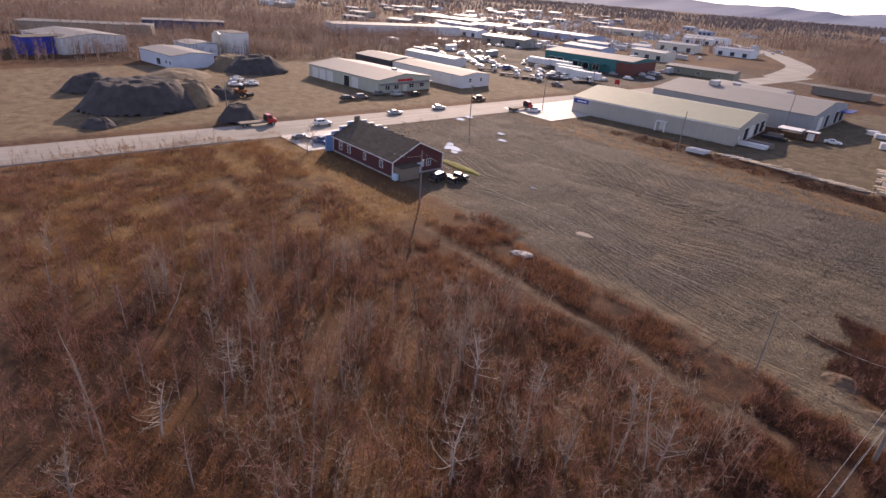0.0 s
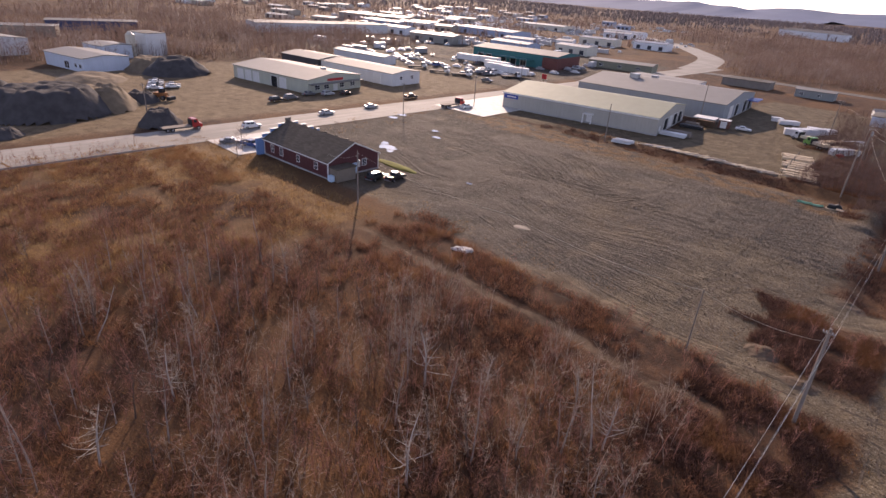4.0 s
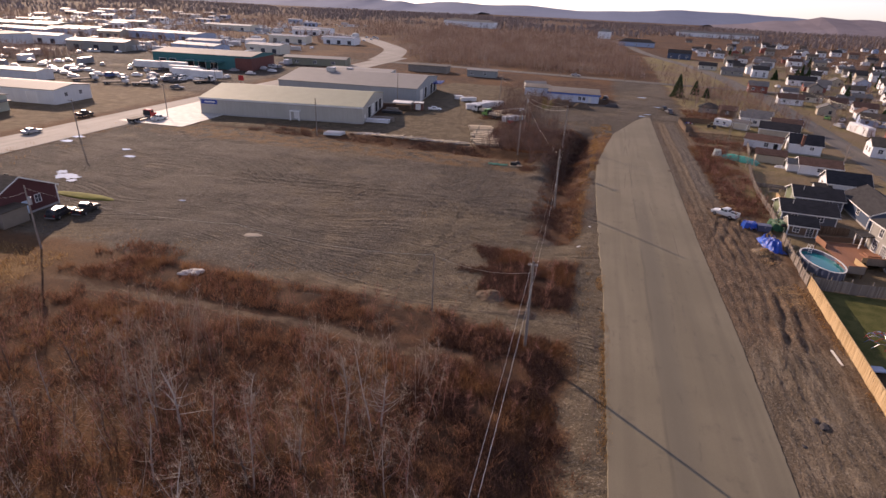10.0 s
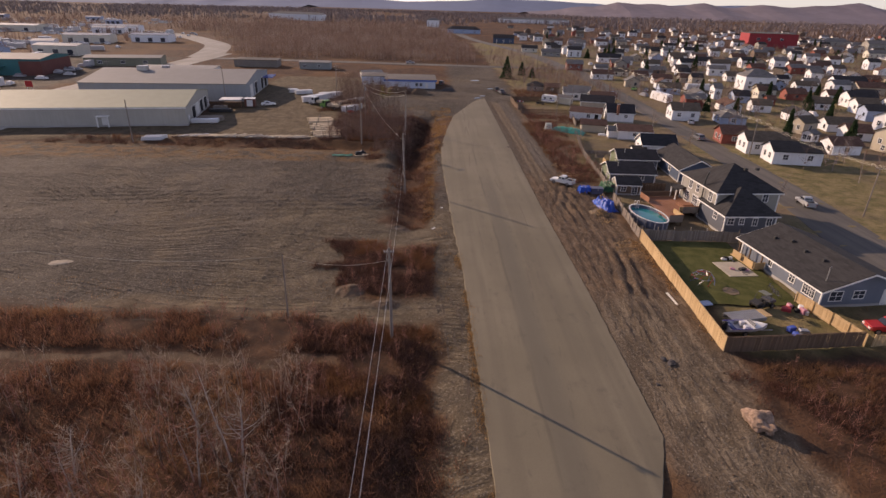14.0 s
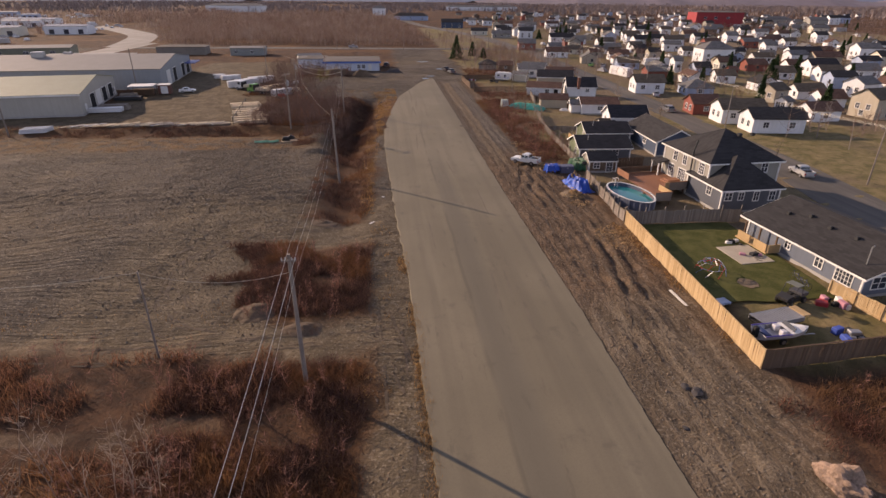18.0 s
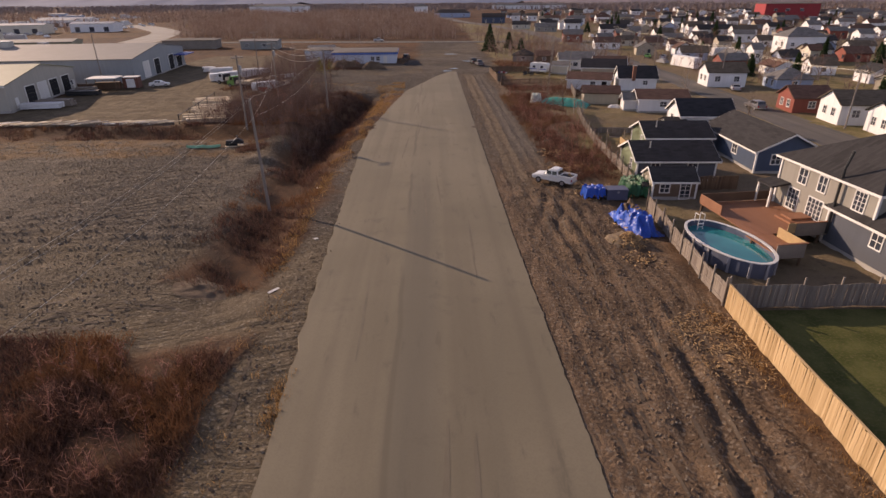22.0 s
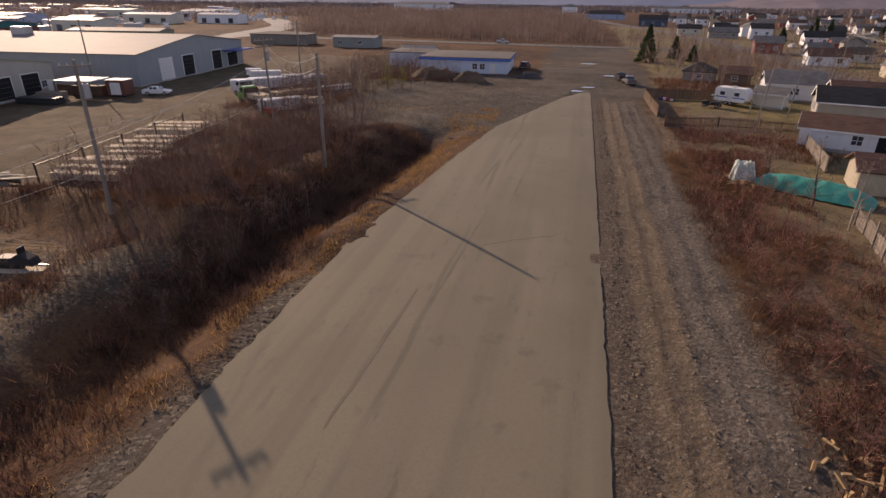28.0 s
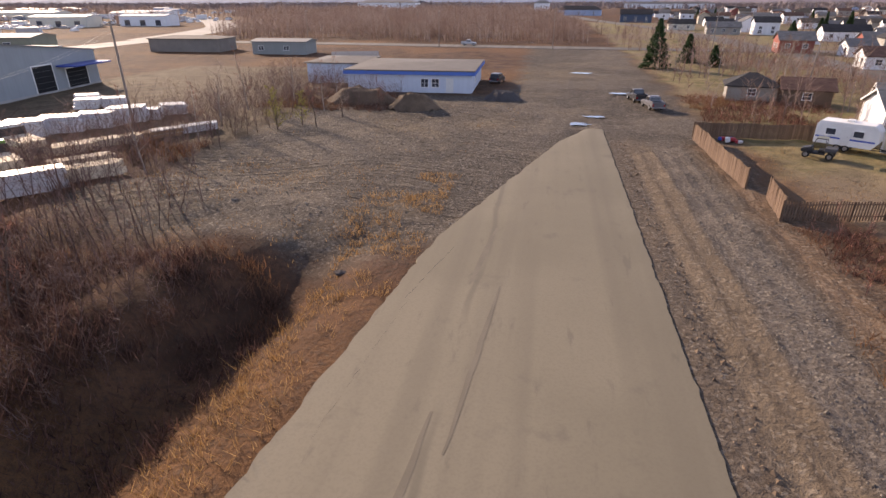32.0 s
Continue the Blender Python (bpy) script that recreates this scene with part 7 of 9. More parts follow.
junk(42.6, 72.2, 6, (rubber, WHITE, iron_dark), "barbecue and bags on the veranda", 53, "veranda_clutter")
junk(41.8, 53.2, 8, (iron_dark, steel, blu_p), "scrap metal along the yard fence", 54, "scrap_metal")
junk(32.6, 206.2, 7, (blu_p, red_p, WHITE, red_p), "cart of blue and red bags behind the fence", 55, "loaded_cart")
junk(46.6, 95.6, 8, (split_wood, old_wood), "firewood stacked against the house wall", 56, "firewood_stack")
cover = tagged(part("blue_cover", boxed(-0.8, 0.8, -0.5, 0.5, 0, 0.25, 0.06), plain("pale_blue_cover", (0.35, 0.42, 0.55), 0.5)), "pale blue plastic cover beside the fence", "cover")
cover.matrix_world = pose(33.6, 59.6, 0.15, 0, 0, 10)


def bicycle(x, y, turn):
    t = thing("bicycle", pose(x, y, 0.18, 0, 8, turn), "bicycle leaning against the bungalow", "bicycle", "bicycles")
    for u in (-0.52, 0.52):
        bm = bmesh.new()
        n = 16
        for i in range(n):
            a, b = 2 * math.pi * i / n, 2 * math.pi * (i + 1) / n
            rod(bm, (u + 0.32 * math.cos(a), 0, 0.33 + 0.32 * math.sin(a)), (u + 0.32 * math.cos(b), 0, 0.33 + 0.32 * math.sin(b)), 0.025, 0.025, 4)
        part("wheel", bm, rubber, t)
    bm = bmesh.new()
    for a, b in (((-0.52, 0, 0.33), (-0.1, 0, 0.3)), ((-0.1, 0, 0.3), (-0.2, 0, 0.85)), ((-0.2, 0, 0.75), (0.38, 0, 0.75)), ((-0.1, 0, 0.3), (0.4, 0, 0.7)), ((0.38, 0, 0.95), (0.52, 0, 0.33)), ((-0.52, 0, 0.33), (-0.2, 0, 0.75))):
        rod(bm, a, b, 0.022, 0.022, 5)
    rod(bm, (0.36, -0.25, 0.98), (0.36, 0.25, 0.98), 0.02, 0.02, 5)
    part("frame", bm, plain("dark_blue_frame", (0.03, 0.04, 0.10), 0.4), t)
    part("saddle", boxed(-0.32, -0.08, -0.07, 0.07, 0.86, 0.92, 0.02), rubber, t)


bicycle(43.6, 63.0, 95)
bicycle(43.4, 61.6, 100)


def picnic(x, y, turn):
    t = thing("garden_swing", pose(x, y, 0.1, 0, 0, turn), "weathered wooden garden swing frame", "swing")
    part("seat", boxed(-0.9, 0.9, -0.3, 0.3, 0.45, 0.52), old_wood, t)
    part("backrest", boxed(-0.9, 0.9, 0.3, 0.36, 0.5, 1.1), old_wood, t)
    for sx in (-1.2, 1.2):
        for sy in (-0.7, 0.7):
            bm = bmesh.new()
            rod(bm, (sx, sy, 0), (sx, 0, 1.7), 0.05)
            part("leg", bm, old_wood, t)
    part("top_beam", boxed(-1.3, 1.3, -0.06, 0.06, 1.68, 1.8), old_wood, t)


picnic(39.6, 126.6, -10)
bt = thing("covered_boat", pose(38.6, 155.4, ground_height(38.6, 155.4), 0, 0, -33), "long boat under a torn teal tarp", "boat")
bm = bmesh.new()
bmesh.ops.create_grid(bm, x_segments=44, y_segments=12, size=1.0)
for v in bm.verts:
    u, w = v.co.x, v.co.y
    v.co = Vector((u * 4.8, w * 1.3, 1.35 * (1 - w * w) * (1 - 0.75 * abs(u) ** 4) + 0.16 * noise.noise(Vector((u * 7, w * 3, 4))) + 0.15))
part("tarp", bm, teal_tarp, bt, "torn teal tarpaulin", smooth=True)
part("hull", boxed(-4.3, 4.3, -0.9, 0.9, 0.0, 0.7, 0.2), WHITE, bt)
crumple("white_tarp", 33.6, 158.6, 1.2, 1.0, 1.7, plain("white_green_tarp", (0.50, 0.56, 0.50), 0.5, vary=0.4, grain=1), "white and green tarp over a round bale", 14, 0, 0.3)
crumple("white_tarp", 47.5, 153.0, 1.3, 0.7, 0.5, wrap, "white plastic sheet lying in a yard", 15)


def camper():
    t = thing("travel_trailer", pose(42.6, 204.2, 0.1, 0, 0, -36), "white travel trailer with a blue stripe", "camper")
    part("body", shell([(-2.6, 0.55), (2.2, 0.55), (2.7, 1.2), (2.6, 2.2), (2.1, 2.75), (-2.3, 2.75), (-2.6, 2.4)], 1.1), WHITE, t)
    for x in (-1.3, 1.0):
        window(t, x, -1.1, 1.8, 0.8, 0.55, 0, False)
    window(t, -2.6, 0, 1.8, 0.9, 0.55, 3, False)
    door(t, 0.0, -1.1, 0.6, 1.75, 0, door_white, 0.65)
    part("stripe", boxed(-2.5, 2.4, -1.115, -1.1, 1.15, 1.3), blu_p, t)
    part("roof_vent", boxed(-0.4, 0.3, -0.35, 0.35, 2.75, 2.95, 0.05), WHITE, t)
    bm = bmesh.new()
    rod(bm, (2.2, 0.6, 0.45), (3.7, 0, 0.45), 0.05)
    rod(bm, (2.2, -0.6, 0.45), (3.7, 0, 0.45), 0.05)
    part("tow_bar", bm, iron_dark, t)
    wheels(t, (-0.5, 0.2), 1.08, 0.34, 0.22)


camper()

# ---- lumber yard ----


def stack(x, y, turn, L, W_, H_, mat, label, name="lumber_stack", n=4):
    """Packs of boards on bearers, each pack a part."""
    t = thing(name, pose(x, y, ground_height(x, y), 0, 0, turn), label, "lumber", "lumber stacks")
    r = random.Random(int(x * 13 + y * 7))
    for u in (-L * 0.35, L * 0.35):
        part("bearer", boxed(u - 0.06, u + 0.06, -W_ / 2, W_ / 2, 0, 0.12), old_wood, t)
    lay = max(1, round(H_ / 0.5))
    for k in range(lay):
        for i in range(n):
            w = W_ / n
            dl = r.uniform(-0.25, 0.25)
            part("board_pack", boxed(-L / 2 + dl, L / 2 + dl, -W_ / 2 + w * i + 0.03, -W_ / 2 + w * (i + 1) - 0.03, 0.12 + k * H_ / lay, 0.12 + (k + 1) * H_ / lay - 0.05), mat, t)
    return t


r_l = random.Random(9)
def loose_boards(x, y, seed):
    """A few long boards and poles thrown down across bearers."""
    r = random.Random(seed)
    t = thing("board_pile", pose(x, y, ground_height(x, y)), "loose pale boards thrown down at the yard edge", "lumber", "board piles")
    part("bearer", boxed(-1.3, 1.3, -0.5, -0.38, 0, 0.44), old_wood, t)
    part("bearer", boxed(-1.3, 1.3, 0.6, 0.72, 0, 0.44), old_wood, t)
    lay = r.choice((28, 32, 36, 40))
    for k in range(r.randint(9, 13)):
        L = r.uniform(3.0, 4.8)
        q = part("board", boxed(-L / 2, L / 2, -0.12, 0.12, 0, 0.07), r.choice((lumber, lumber, old_wood, wrap, plain("grey_boards", (0.36, 0.32, 0.27), 0.85))), t)
        q.matrix_local = pose(-1.1 + 0.27 * (k % 9) + r.uniform(-0.1, 0.1), r.uniform(-0.4, 0.4), 0.45 + 0.075 * (k // 3), 0, r.uniform(-2, 2), lay + r.uniform(-7, 7))
    return t


for i in range(14):
    loose_boards(-59.5 + 2.2 * i + r_l.uniform(-.4, .4), 138.6 + r_l.uniform(-0.7, 0.7), 300 + i)
stack(-47.0, 139.4, 8, 3.4, 1.4, 0.6, wrap, "white-wrapped lumber pack at the yard edge", "wrapped_lumber", 2)
for i in range(11):
    stack(-25.5 - 0.7 * i + r_l.uniform(-.8, .8), 142.5 + 2.2 * i, 14 + r_l.uniform(-5, 5), r_l.uniform(5.5, 7.5), r_l.uniform(0.9, 1.6), r_l.choice((0.4, 0.7)), lumber, "long pale planks on racks in the yard", n=5)
rk = thing("lumber_rack", pose(-30.5, 153, 0, 0, 0, 96), "rusty steel rack for long lumber", "rack")
for x in (-12, -6, 0, 6, 12):
    part("upright", boxed(x - 0.06, x + 0.06, -0.06, 0.06, 0, 1.8), iron_dark, rk)
part("rail", boxed(-12, 12, -0.05, 0.05, 1.5, 1.6), iron_dark, rk)
for i in range(4):
    stack(-41.5 + 1.8 * i, 195 + 3.0 * i, 30, 4.0, 2.4, 1.8, wrap, "white plastic-wrapped lumber cubes", "wrapped_lumber", 2)
for x, y in ((-37.5, 202.5), (-35.0, 206.0), (-38.5, 207.5), (-34.0, 209.5), (-48, 211), (-45.5, 213), (-51, 214.5)):
    stack(x, y, 25, 3.0, 2.2, 1.3, wrap, "white plastic-wrapped lumber cubes", "wrapped_lumber", 2)
for x, y, L, m in ((-31.0, 192.5, 8, lumber), (-29.0, 196.0, 9, plain("reddish_planks", (0.40, 0.24, 0.13), 0.8)), (-32.5, 189.5, 6, lumber), (-26.0, 200.0, 7, wrap), (-27.0, 186.0, 5, lumber)):
    stack(x, y, 52, L, 1.5, 0.8, m, "long planks stacked near the yard edge")
stack(-24.8, 177.6, 50, 6.0, 1.6, 1.7, wrap, "tall white-wrapped plank stack on bearers", "wrapped_lumber", 2)
stack(-23.0, 181.5, 50, 6.0, 1.6, 1.1, lumber, "pale plank stack under the brush")
for i in range(3):
    stack(-66 + 0.3 * i, 134.4 + 0.5 * i, 12, 4.6, 0.45, 0.9, wrap, "white-wrapped pipe bundle at the yard edge", "pipe_bundle", 2)
fk = thing("forklift", pose(-24.5, 174.0, 0.1, 0, 0, 200), "red forklift in the lumber yard", "forklift")
part("body", boxed(-1.0, 0.8, -0.6, 0.6, 0.35, 1.2, 0.08), PAINT["red"], fk)
bm = bmesh.new()
for sx in (-0.7, 0.6):
    for sy in (-0.5, 0.5):
        rod(bm, (sx, sy, 1.1), (sx * 0.8, sy, 2.1), 0.04)
part("roll_cage", bm, iron_dark, fk)
part("roof", boxed(-0.7, 0.6, -0.55, 0.55, 2.1, 2.16), iron_dark, fk)
part("mast", boxed(0.9, 1.05, -0.45, 0.45, 0.15, 2.5), iron_dark, fk)
for s in (-0.3, 0.3):
    part("fork", boxed(1.05, 2.1, s - 0.07, s + 0.07, 0.15, 0.22), iron_dark, fk)
wheels(fk, (0.55, -0.6), 0.66, 0.33, 0.22)
# canoes and a machine left at the lot's edge
for x, y, a in ((-20.4, 125.0, 10), (-18.4, 125.4, 14)):
    c = thing("canoe", pose(x, y, ground_height(x, y) + 0.05, 0, 0, a), "upturned green canoe on the gravel", "canoe", "canoes")
    bm = bmesh.new()
    bmesh.ops.create_grid(bm, x_segments=16, y_segments=8, size=1.0)
    for v in bm.verts:
        w = 0.42 * (1 - abs(v.co.x) ** 2.5)
        v.co = Vector((v.co.x * 1.25, v.co.y * w, 0.36 * (1 - v.co.y ** 2) * (0.75 + 0.25 * abs(v.co.x))))
    part("hull", bm, plain("pale_green_hull", (0.16, 0.38, 0.24), 0.4), c, smooth=True)
mach = thing("snowmobile", pose(-15.4, 126.8, ground_height(-15.4, 126.8), 0, 0, 10), "dark snowmobile on a pale frame", "snowmobile")
part("body", shell([(-1.3, 0.4), (1.2, 0.35), (1.0, 0.8), (0.3, 1.15), (-0.2, 0.85), (-1.2, 0.85)], 0.4), plain("black_plastic", (0.03, 0.03, 0.032), 0.6), mach)
for s in (-0.5, 0.5):
    part("ski", boxed(0.3, 1.6, s - 0.08, s + 0.08, 0.05, 0.12, 0.02), steel, mach)
part("track", boxed(-1.4, 0.2, -0.22, 0.22, 0.02, 0.4, 0.08), rubber, mach)
part("windshield", boxed(0.3, 0.36, -0.3, 0.3, 1.1, 1.5), glass_dark, mach)
part("stand", boxed(-1.5, 1.6, -0.75, 0.75, 0.0, 0.05), lumber, mach)

# ---- gravel pit, heaps, puddles ----
heap("gravel_mound", -165, 29.5, 13, 15, 6.4, dark_stone, "large flat-topped heap of crushed dark stone", 12, rough=0.12, steep=2.6)
heap("sand_mound", -168, 43, 11, 8, 5.2, sand_heap, "sandy flank beside the crushed stone", 13, rough=0.3)
heap("gravel_mound", -141, 47, 5.5, 5, 3.6, dark_stone, "small dark gravel heap at the road", 14)
heap("gravel_mound", -171, 53, 6, 5, 2.6, dark_stone, "small dark gravel heap", 15)
heap("gravel_mound", -192, 22, 8, 8, 4.0, dark_stone, "dark gravel heap by the fence line", 16)
heap("gravel_mound", -146, 17, 4, 4, 1.8, dark_stone, "low dark gravel heap", 17)
heap("sand_mound", -212, 52, 14, 10, 1.6, sand_heap, "pale sand bank before the plant", 18)
heap("sand_mound", -226, 76, 14, 10, 4.2, sand_heap, "pale sand heap by the silo", 19)
heap("gravel_mound", -214, 80, 11, 12, 5.0, dark_stone, "grey gravel heap by the silo", 20)
heap("soil_mound", -12.5, 222.0, 6.0, 2.8, 2.0, earth, "brown earth bank before the blue building", 21)
heap("soil_mound", -4.2, 219.0, 3.8, 2.4, 1.9, earth, "brown earth heap before the blue building", 26)
heap("soil_mound", -4.4, 84.4, 2.8, 2.2, 0.42, earth, "small pale gravel heap at the ditch head", 23, rough=0.6, steep=1.1)
heap("soil_mound", -4.4, 58.9, 2.2, 1.3, 0.5, earth, "small grey rubble heap beside the brush", 25, rough=0.6, steep=1.1)
heap("soil_mound", 7.0, 228.5, 3.0, 2.2, 1.3, dark_stone, "grey rubble heap beside the blue building", 22)
heap("soil_mound", -9.0, 62.2, 2.2, 1.9, 0.8, earth, "small pale gravel heap beside the brush", 24, rough=0.6, steep=1.1)
excavator = thing("loader", pose(-169, 58, 0.2, 0, 0, 30), "rusty orange wheel loader at the pit", "loader")
part("body", boxed(-2.2, 1.2, -1.0, 1.0, 0.9, 2.0, 0.1), plain("rusty_orange", (0.32, 0.12, 0.04), 0.7), excavator)
part("cab", boxed(-0.6, 0.7, -0.7, 0.7, 2.0, 3.2, 0.08), glass_dark, excavator)
part("bucket", boxed(2.4, 3.5, -1.3, 1.3, 0.2, 1.2, 0.15), iron_dark, excavator)
part("arm", boxed(1.0, 2.6, -0.5, 0.5, 0.8, 1.2, 0.08), plain("rusty_orange", (0.32, 0.12, 0.04), 0.7), excavator)
wheels(excavator, (1.0, -1.5), 1.2, 0.7, 0.5)

wet = Nodes("puddle_water")
wet.shade((0.035, 0.032, 0.028), 0.03, 0.0, spec=0.9)


def puddle(x, y, rx, ry, seed):
    bm = bmesh.new()
    bmesh.ops.create_circle(bm, cap_ends=True, radius=1.0, segments=40)
    z = ground_height(x, y)
    for v in bm.verts:
        k = 1 + 0.6 * noise.noise(v.co * 2.2 + Vector((seed, 0, 0))) + 0.25 * noise.noise(v.co * 6 + Vector((seed, 2, 0)))
        v.co = Vector((v.co.x * rx * k, v.co.y * ry * k, 0))
    o = tagged(part("puddle", bm, wet.mat), "shallow rain puddle on the gravel", "puddle", "puddles")
    o.matrix_world = pose(x, y, z + 0.10)


for i, (x, y, rx, ry) in enumerate(((-96.2, 80.7, 2.6, 1.6), (-99.5, 82.5, 1.2, 0.9), (-93.5, 79.0, 1.0, 0.8), (-120.5, 106.5, 1.6, 1.0), (-119.6, 102.2, 1.5, 1.0), (-101.6, 101.2, 1.2, 0.8), (-96.5, 96.9, 1.4, 0.8), (-67.3, 77.2, 0.7, 0.35),
                                    (16.5, 213.5, 2.4, 0.9), (19.5, 217.0, 1.3, 0.6), (24.5, 236.0, 1.4, 0.7), (20.0, 262.0, 2.0, 0.8))):
    puddle(x, y, rx, ry, i * 1.7)
bm = bmesh.new()
lump(bm, (1.5, 0.8, 0.35), 0.5, 2.0, 3, 0.5)
o = tagged(part("pale_rock_slab", bm, plain("pale_slab", (0.62, 0.58, 0.52), 0.8)), "pale broken slab in the brush", "rock")
o.matrix_world = pose(-47.4, 54.2, ground_height(-47.4, 54.2) + 0.25, 0, 0, 30)
bm = bmesh.new()
lump(bm, (1.3, 0.8, 0.12), 0.5, 3.0, 3, 0.4)
o = tagged(part("pale_gravel_patch", bm, plain("pale_gravel", (0.30, 0.255, 0.20), 0.9)), "low pale spill of gravel on the lot", "gravel")
o.matrix_world = pose(-47.5, 68.2, ground_height(-47.5, 68.2), 0, 0, 10)
# grass island by the shop
bm = bmesh.new()
lump(bm, (6.6, 1.25, 0.35), 0.3, 7.0, 3, 0.12)
o = tagged(part("grass_island", bm, plain("yellow_green_turf", (0.17, 0.165, 0.030), 0.95, vary=0.4, grain=2)), "narrow raised island of yellow-green turf", "grass", kind="structure")
o.matrix_world = pose(-84.5, 73.0, ground_height(-84.5, 73), 0, 0, 2)
apron = tagged(part("apron", boxed(-10, 10, -22, 22, 0, 0.08), plain("bright_concrete_apron", (0.52, 0.50, 0.46), 0.7, vary=0.25)), "bright concrete apron before the warehouse", "pavement", kind="structure")
apron.matrix_world = pose(-117.5, 148, 0.08, 0, 0, 2)
apron2 = tagged(part("apron_shop", boxed(-7, 7, -12, 12, 0, 0.08), plain("bright_concrete_apron", (0.52, 0.50, 0.46), 0.7, vary=0.25)), "bright paved forecourt of the red shop", "pavement", kind="structure")
apron2.matrix_world = pose(-115.2, 62, 0.07, 0, 0, 2)
rs = thing("road_sign", pose(-141, 205, 0), "red square road sign on two posts", "sign")
part("board", boxed(-1.2, 1.2, -0.05, 0.05, 1.2, 3.2), sign_red, rs)
part("post", boxed(-1.0, -0.9, -0.05, 0.05, 0, 1.2), steel, rs)
part("post", boxed(0.9, 1.0, -0.05, 0.05, 0, 1.2), steel, rs)
gr = thing("guard_rail", pose(-119.6, 0, 0.0), "long steel guard rail along the main road", "guard rail")
for i in range(26):
    part("post", boxed(-0.08, 0.08, -60 + 4 * i - 0.08, -60 + 4 * i + 0.08, -0.2, 0.75), old_wood, gr)
part("rail", boxed(0.08, 0.14, -60, 42, 0.45, 0.78, 0.02), steel, gr)


# ---- clutter at the warehouse bays ----
for x, y, L, H_, m in ((-62.0, 157.0, 7.0, 1.0, wrap), (-61.5, 160.6, 6.0, 1.3, old_wood), (-63.5, 173.5, 6.5, 0.9, iron_dark), (-64.5, 176.8, 4.0, 1.2, old_wood)):
    stack(x, y, 8, L, 2.2, H_, m, "mixed building goods stacked outside the bay doors", "goods_stack", 3)
cn = thing("canopy_shed", pose(-62.5, 181.0, ground_height(-62.5, 181.0), 0, 0, 8), "open canopy shed with a pale roof by the bays", "shed")
part("roof", boxed(-3.2, 3.2, -2.6, 2.6, 2.7, 2.85, 0.02), WHITE, cn)
for cx in (-3.0, 3.0):
    for cy in (-2.4, 2.4):
        part("post", boxed(cx - 0.07, cx + 0.07, cy - 0.07, cy + 0.07, 0, 2.7), brown_wood, cn)
part("goods_crate", boxed(-2.6, 2.6, 0.6, 2.2, 0, 1.6, 0.05), brown_wood, cn)
tk = thing("storage_container", pose(-57.5, 183.5, ground_height(-57.5, 183.5), 0, 0, 8), "rust-red storage container with a flat white roof", "container")
part("body", boxed(-1.6, 1.6, -1.3, 1.3, 0.1, 2.5, 0.03), siding("rust_red_clad", (0.17, 0.065, 0.045), 0.2, True), tk)
part("roof", boxed(-1.7, 1.7, -1.4, 1.4, 2.5, 2.62, 0.02), WHITE, tk)
part("door", boxed(-0.9, 0.9, -1.36, -1.31, 0.25, 2.2), door_white, tk)
for cy in (-1.0, 1.0):
    part("skid", boxed(-1.5, 1.5, cy - 0.1, cy + 0.1, -0.05, 0.1), iron_dark, tk)
# ---- plants: bare trees, brush, weeds, far woods ----
rng = random.Random(7)
bark_grey = varied("grey_birch_bark", (0.19, 0.155, 0.13), (0.34, 0.29, 0.245))
bark_dark = varied("dark_bark", (0.085, 0.060, 0.047), (0.15, 0.11, 0.085))
twig_red = varied("red_brown_twigs", (0.10, 0.045, 0.035), (0.40, 0.205, 0.155), thin=0.3)
bark_pale = varied("pale_weathered_bark", (0.30, 0.265, 0.23), (0.44, 0.40, 0.355))
# twigs of the ditch thicket, its shade put into their dark colour
twig_dark = varied("dark_purple_brown_twigs", (0.095, 0.060, 0.054), (0.20, 0.135, 0.115), thin=0.3)
twig_grey = varied("grey_brown_twigs", (0.24, 0.185, 0.145), (0.40, 0.32, 0.26), thin=0.3)
weed_mat = varied("dead_weeds", (0.055, 0.027, 0.019), (0.33, 0.168, 0.106), third=(0.28, 0.148, 0.076), thin=0.4)
# weed colours darkened for the ditch's shade; naturally dark lot shrubs share them
ditch_mat = varied("dark_shaded_stems", (0.048, 0.027, 0.023), (0.19, 0.102, 0.076), third=(0.20, 0.098, 0.05), thin=0.3)
red_brush = varied("low_red_brush", (0.046, 0.022, 0.017), (0.21, 0.098, 0.068), third=(0.20, 0.108, 0.058), thin=0.3)
straw_mat = varied("dry_straw_grass", (0.18, 0.095, 0.040), (0.47, 0.29, 0.13), thin=0.4)
# far woods lightened in colour for haze, the distant copy paler and greyer
wood_far = varied("far_bare_woods", (0.14, 0.092, 0.076), (0.27, 0.19, 0.155), third=(0.28, 0.22, 0.19), thin=0.3)
wood_hazed = varied("haze_grey_woods", (0.17, 0.135, 0.128), (0.30, 0.24, 0.22), third=(0.26, 0.22, 0.215))
needle = varied("spruce_needles", (0.020, 0.042, 0.018), (0.055, 0.090, 0.036), thin=0.2)


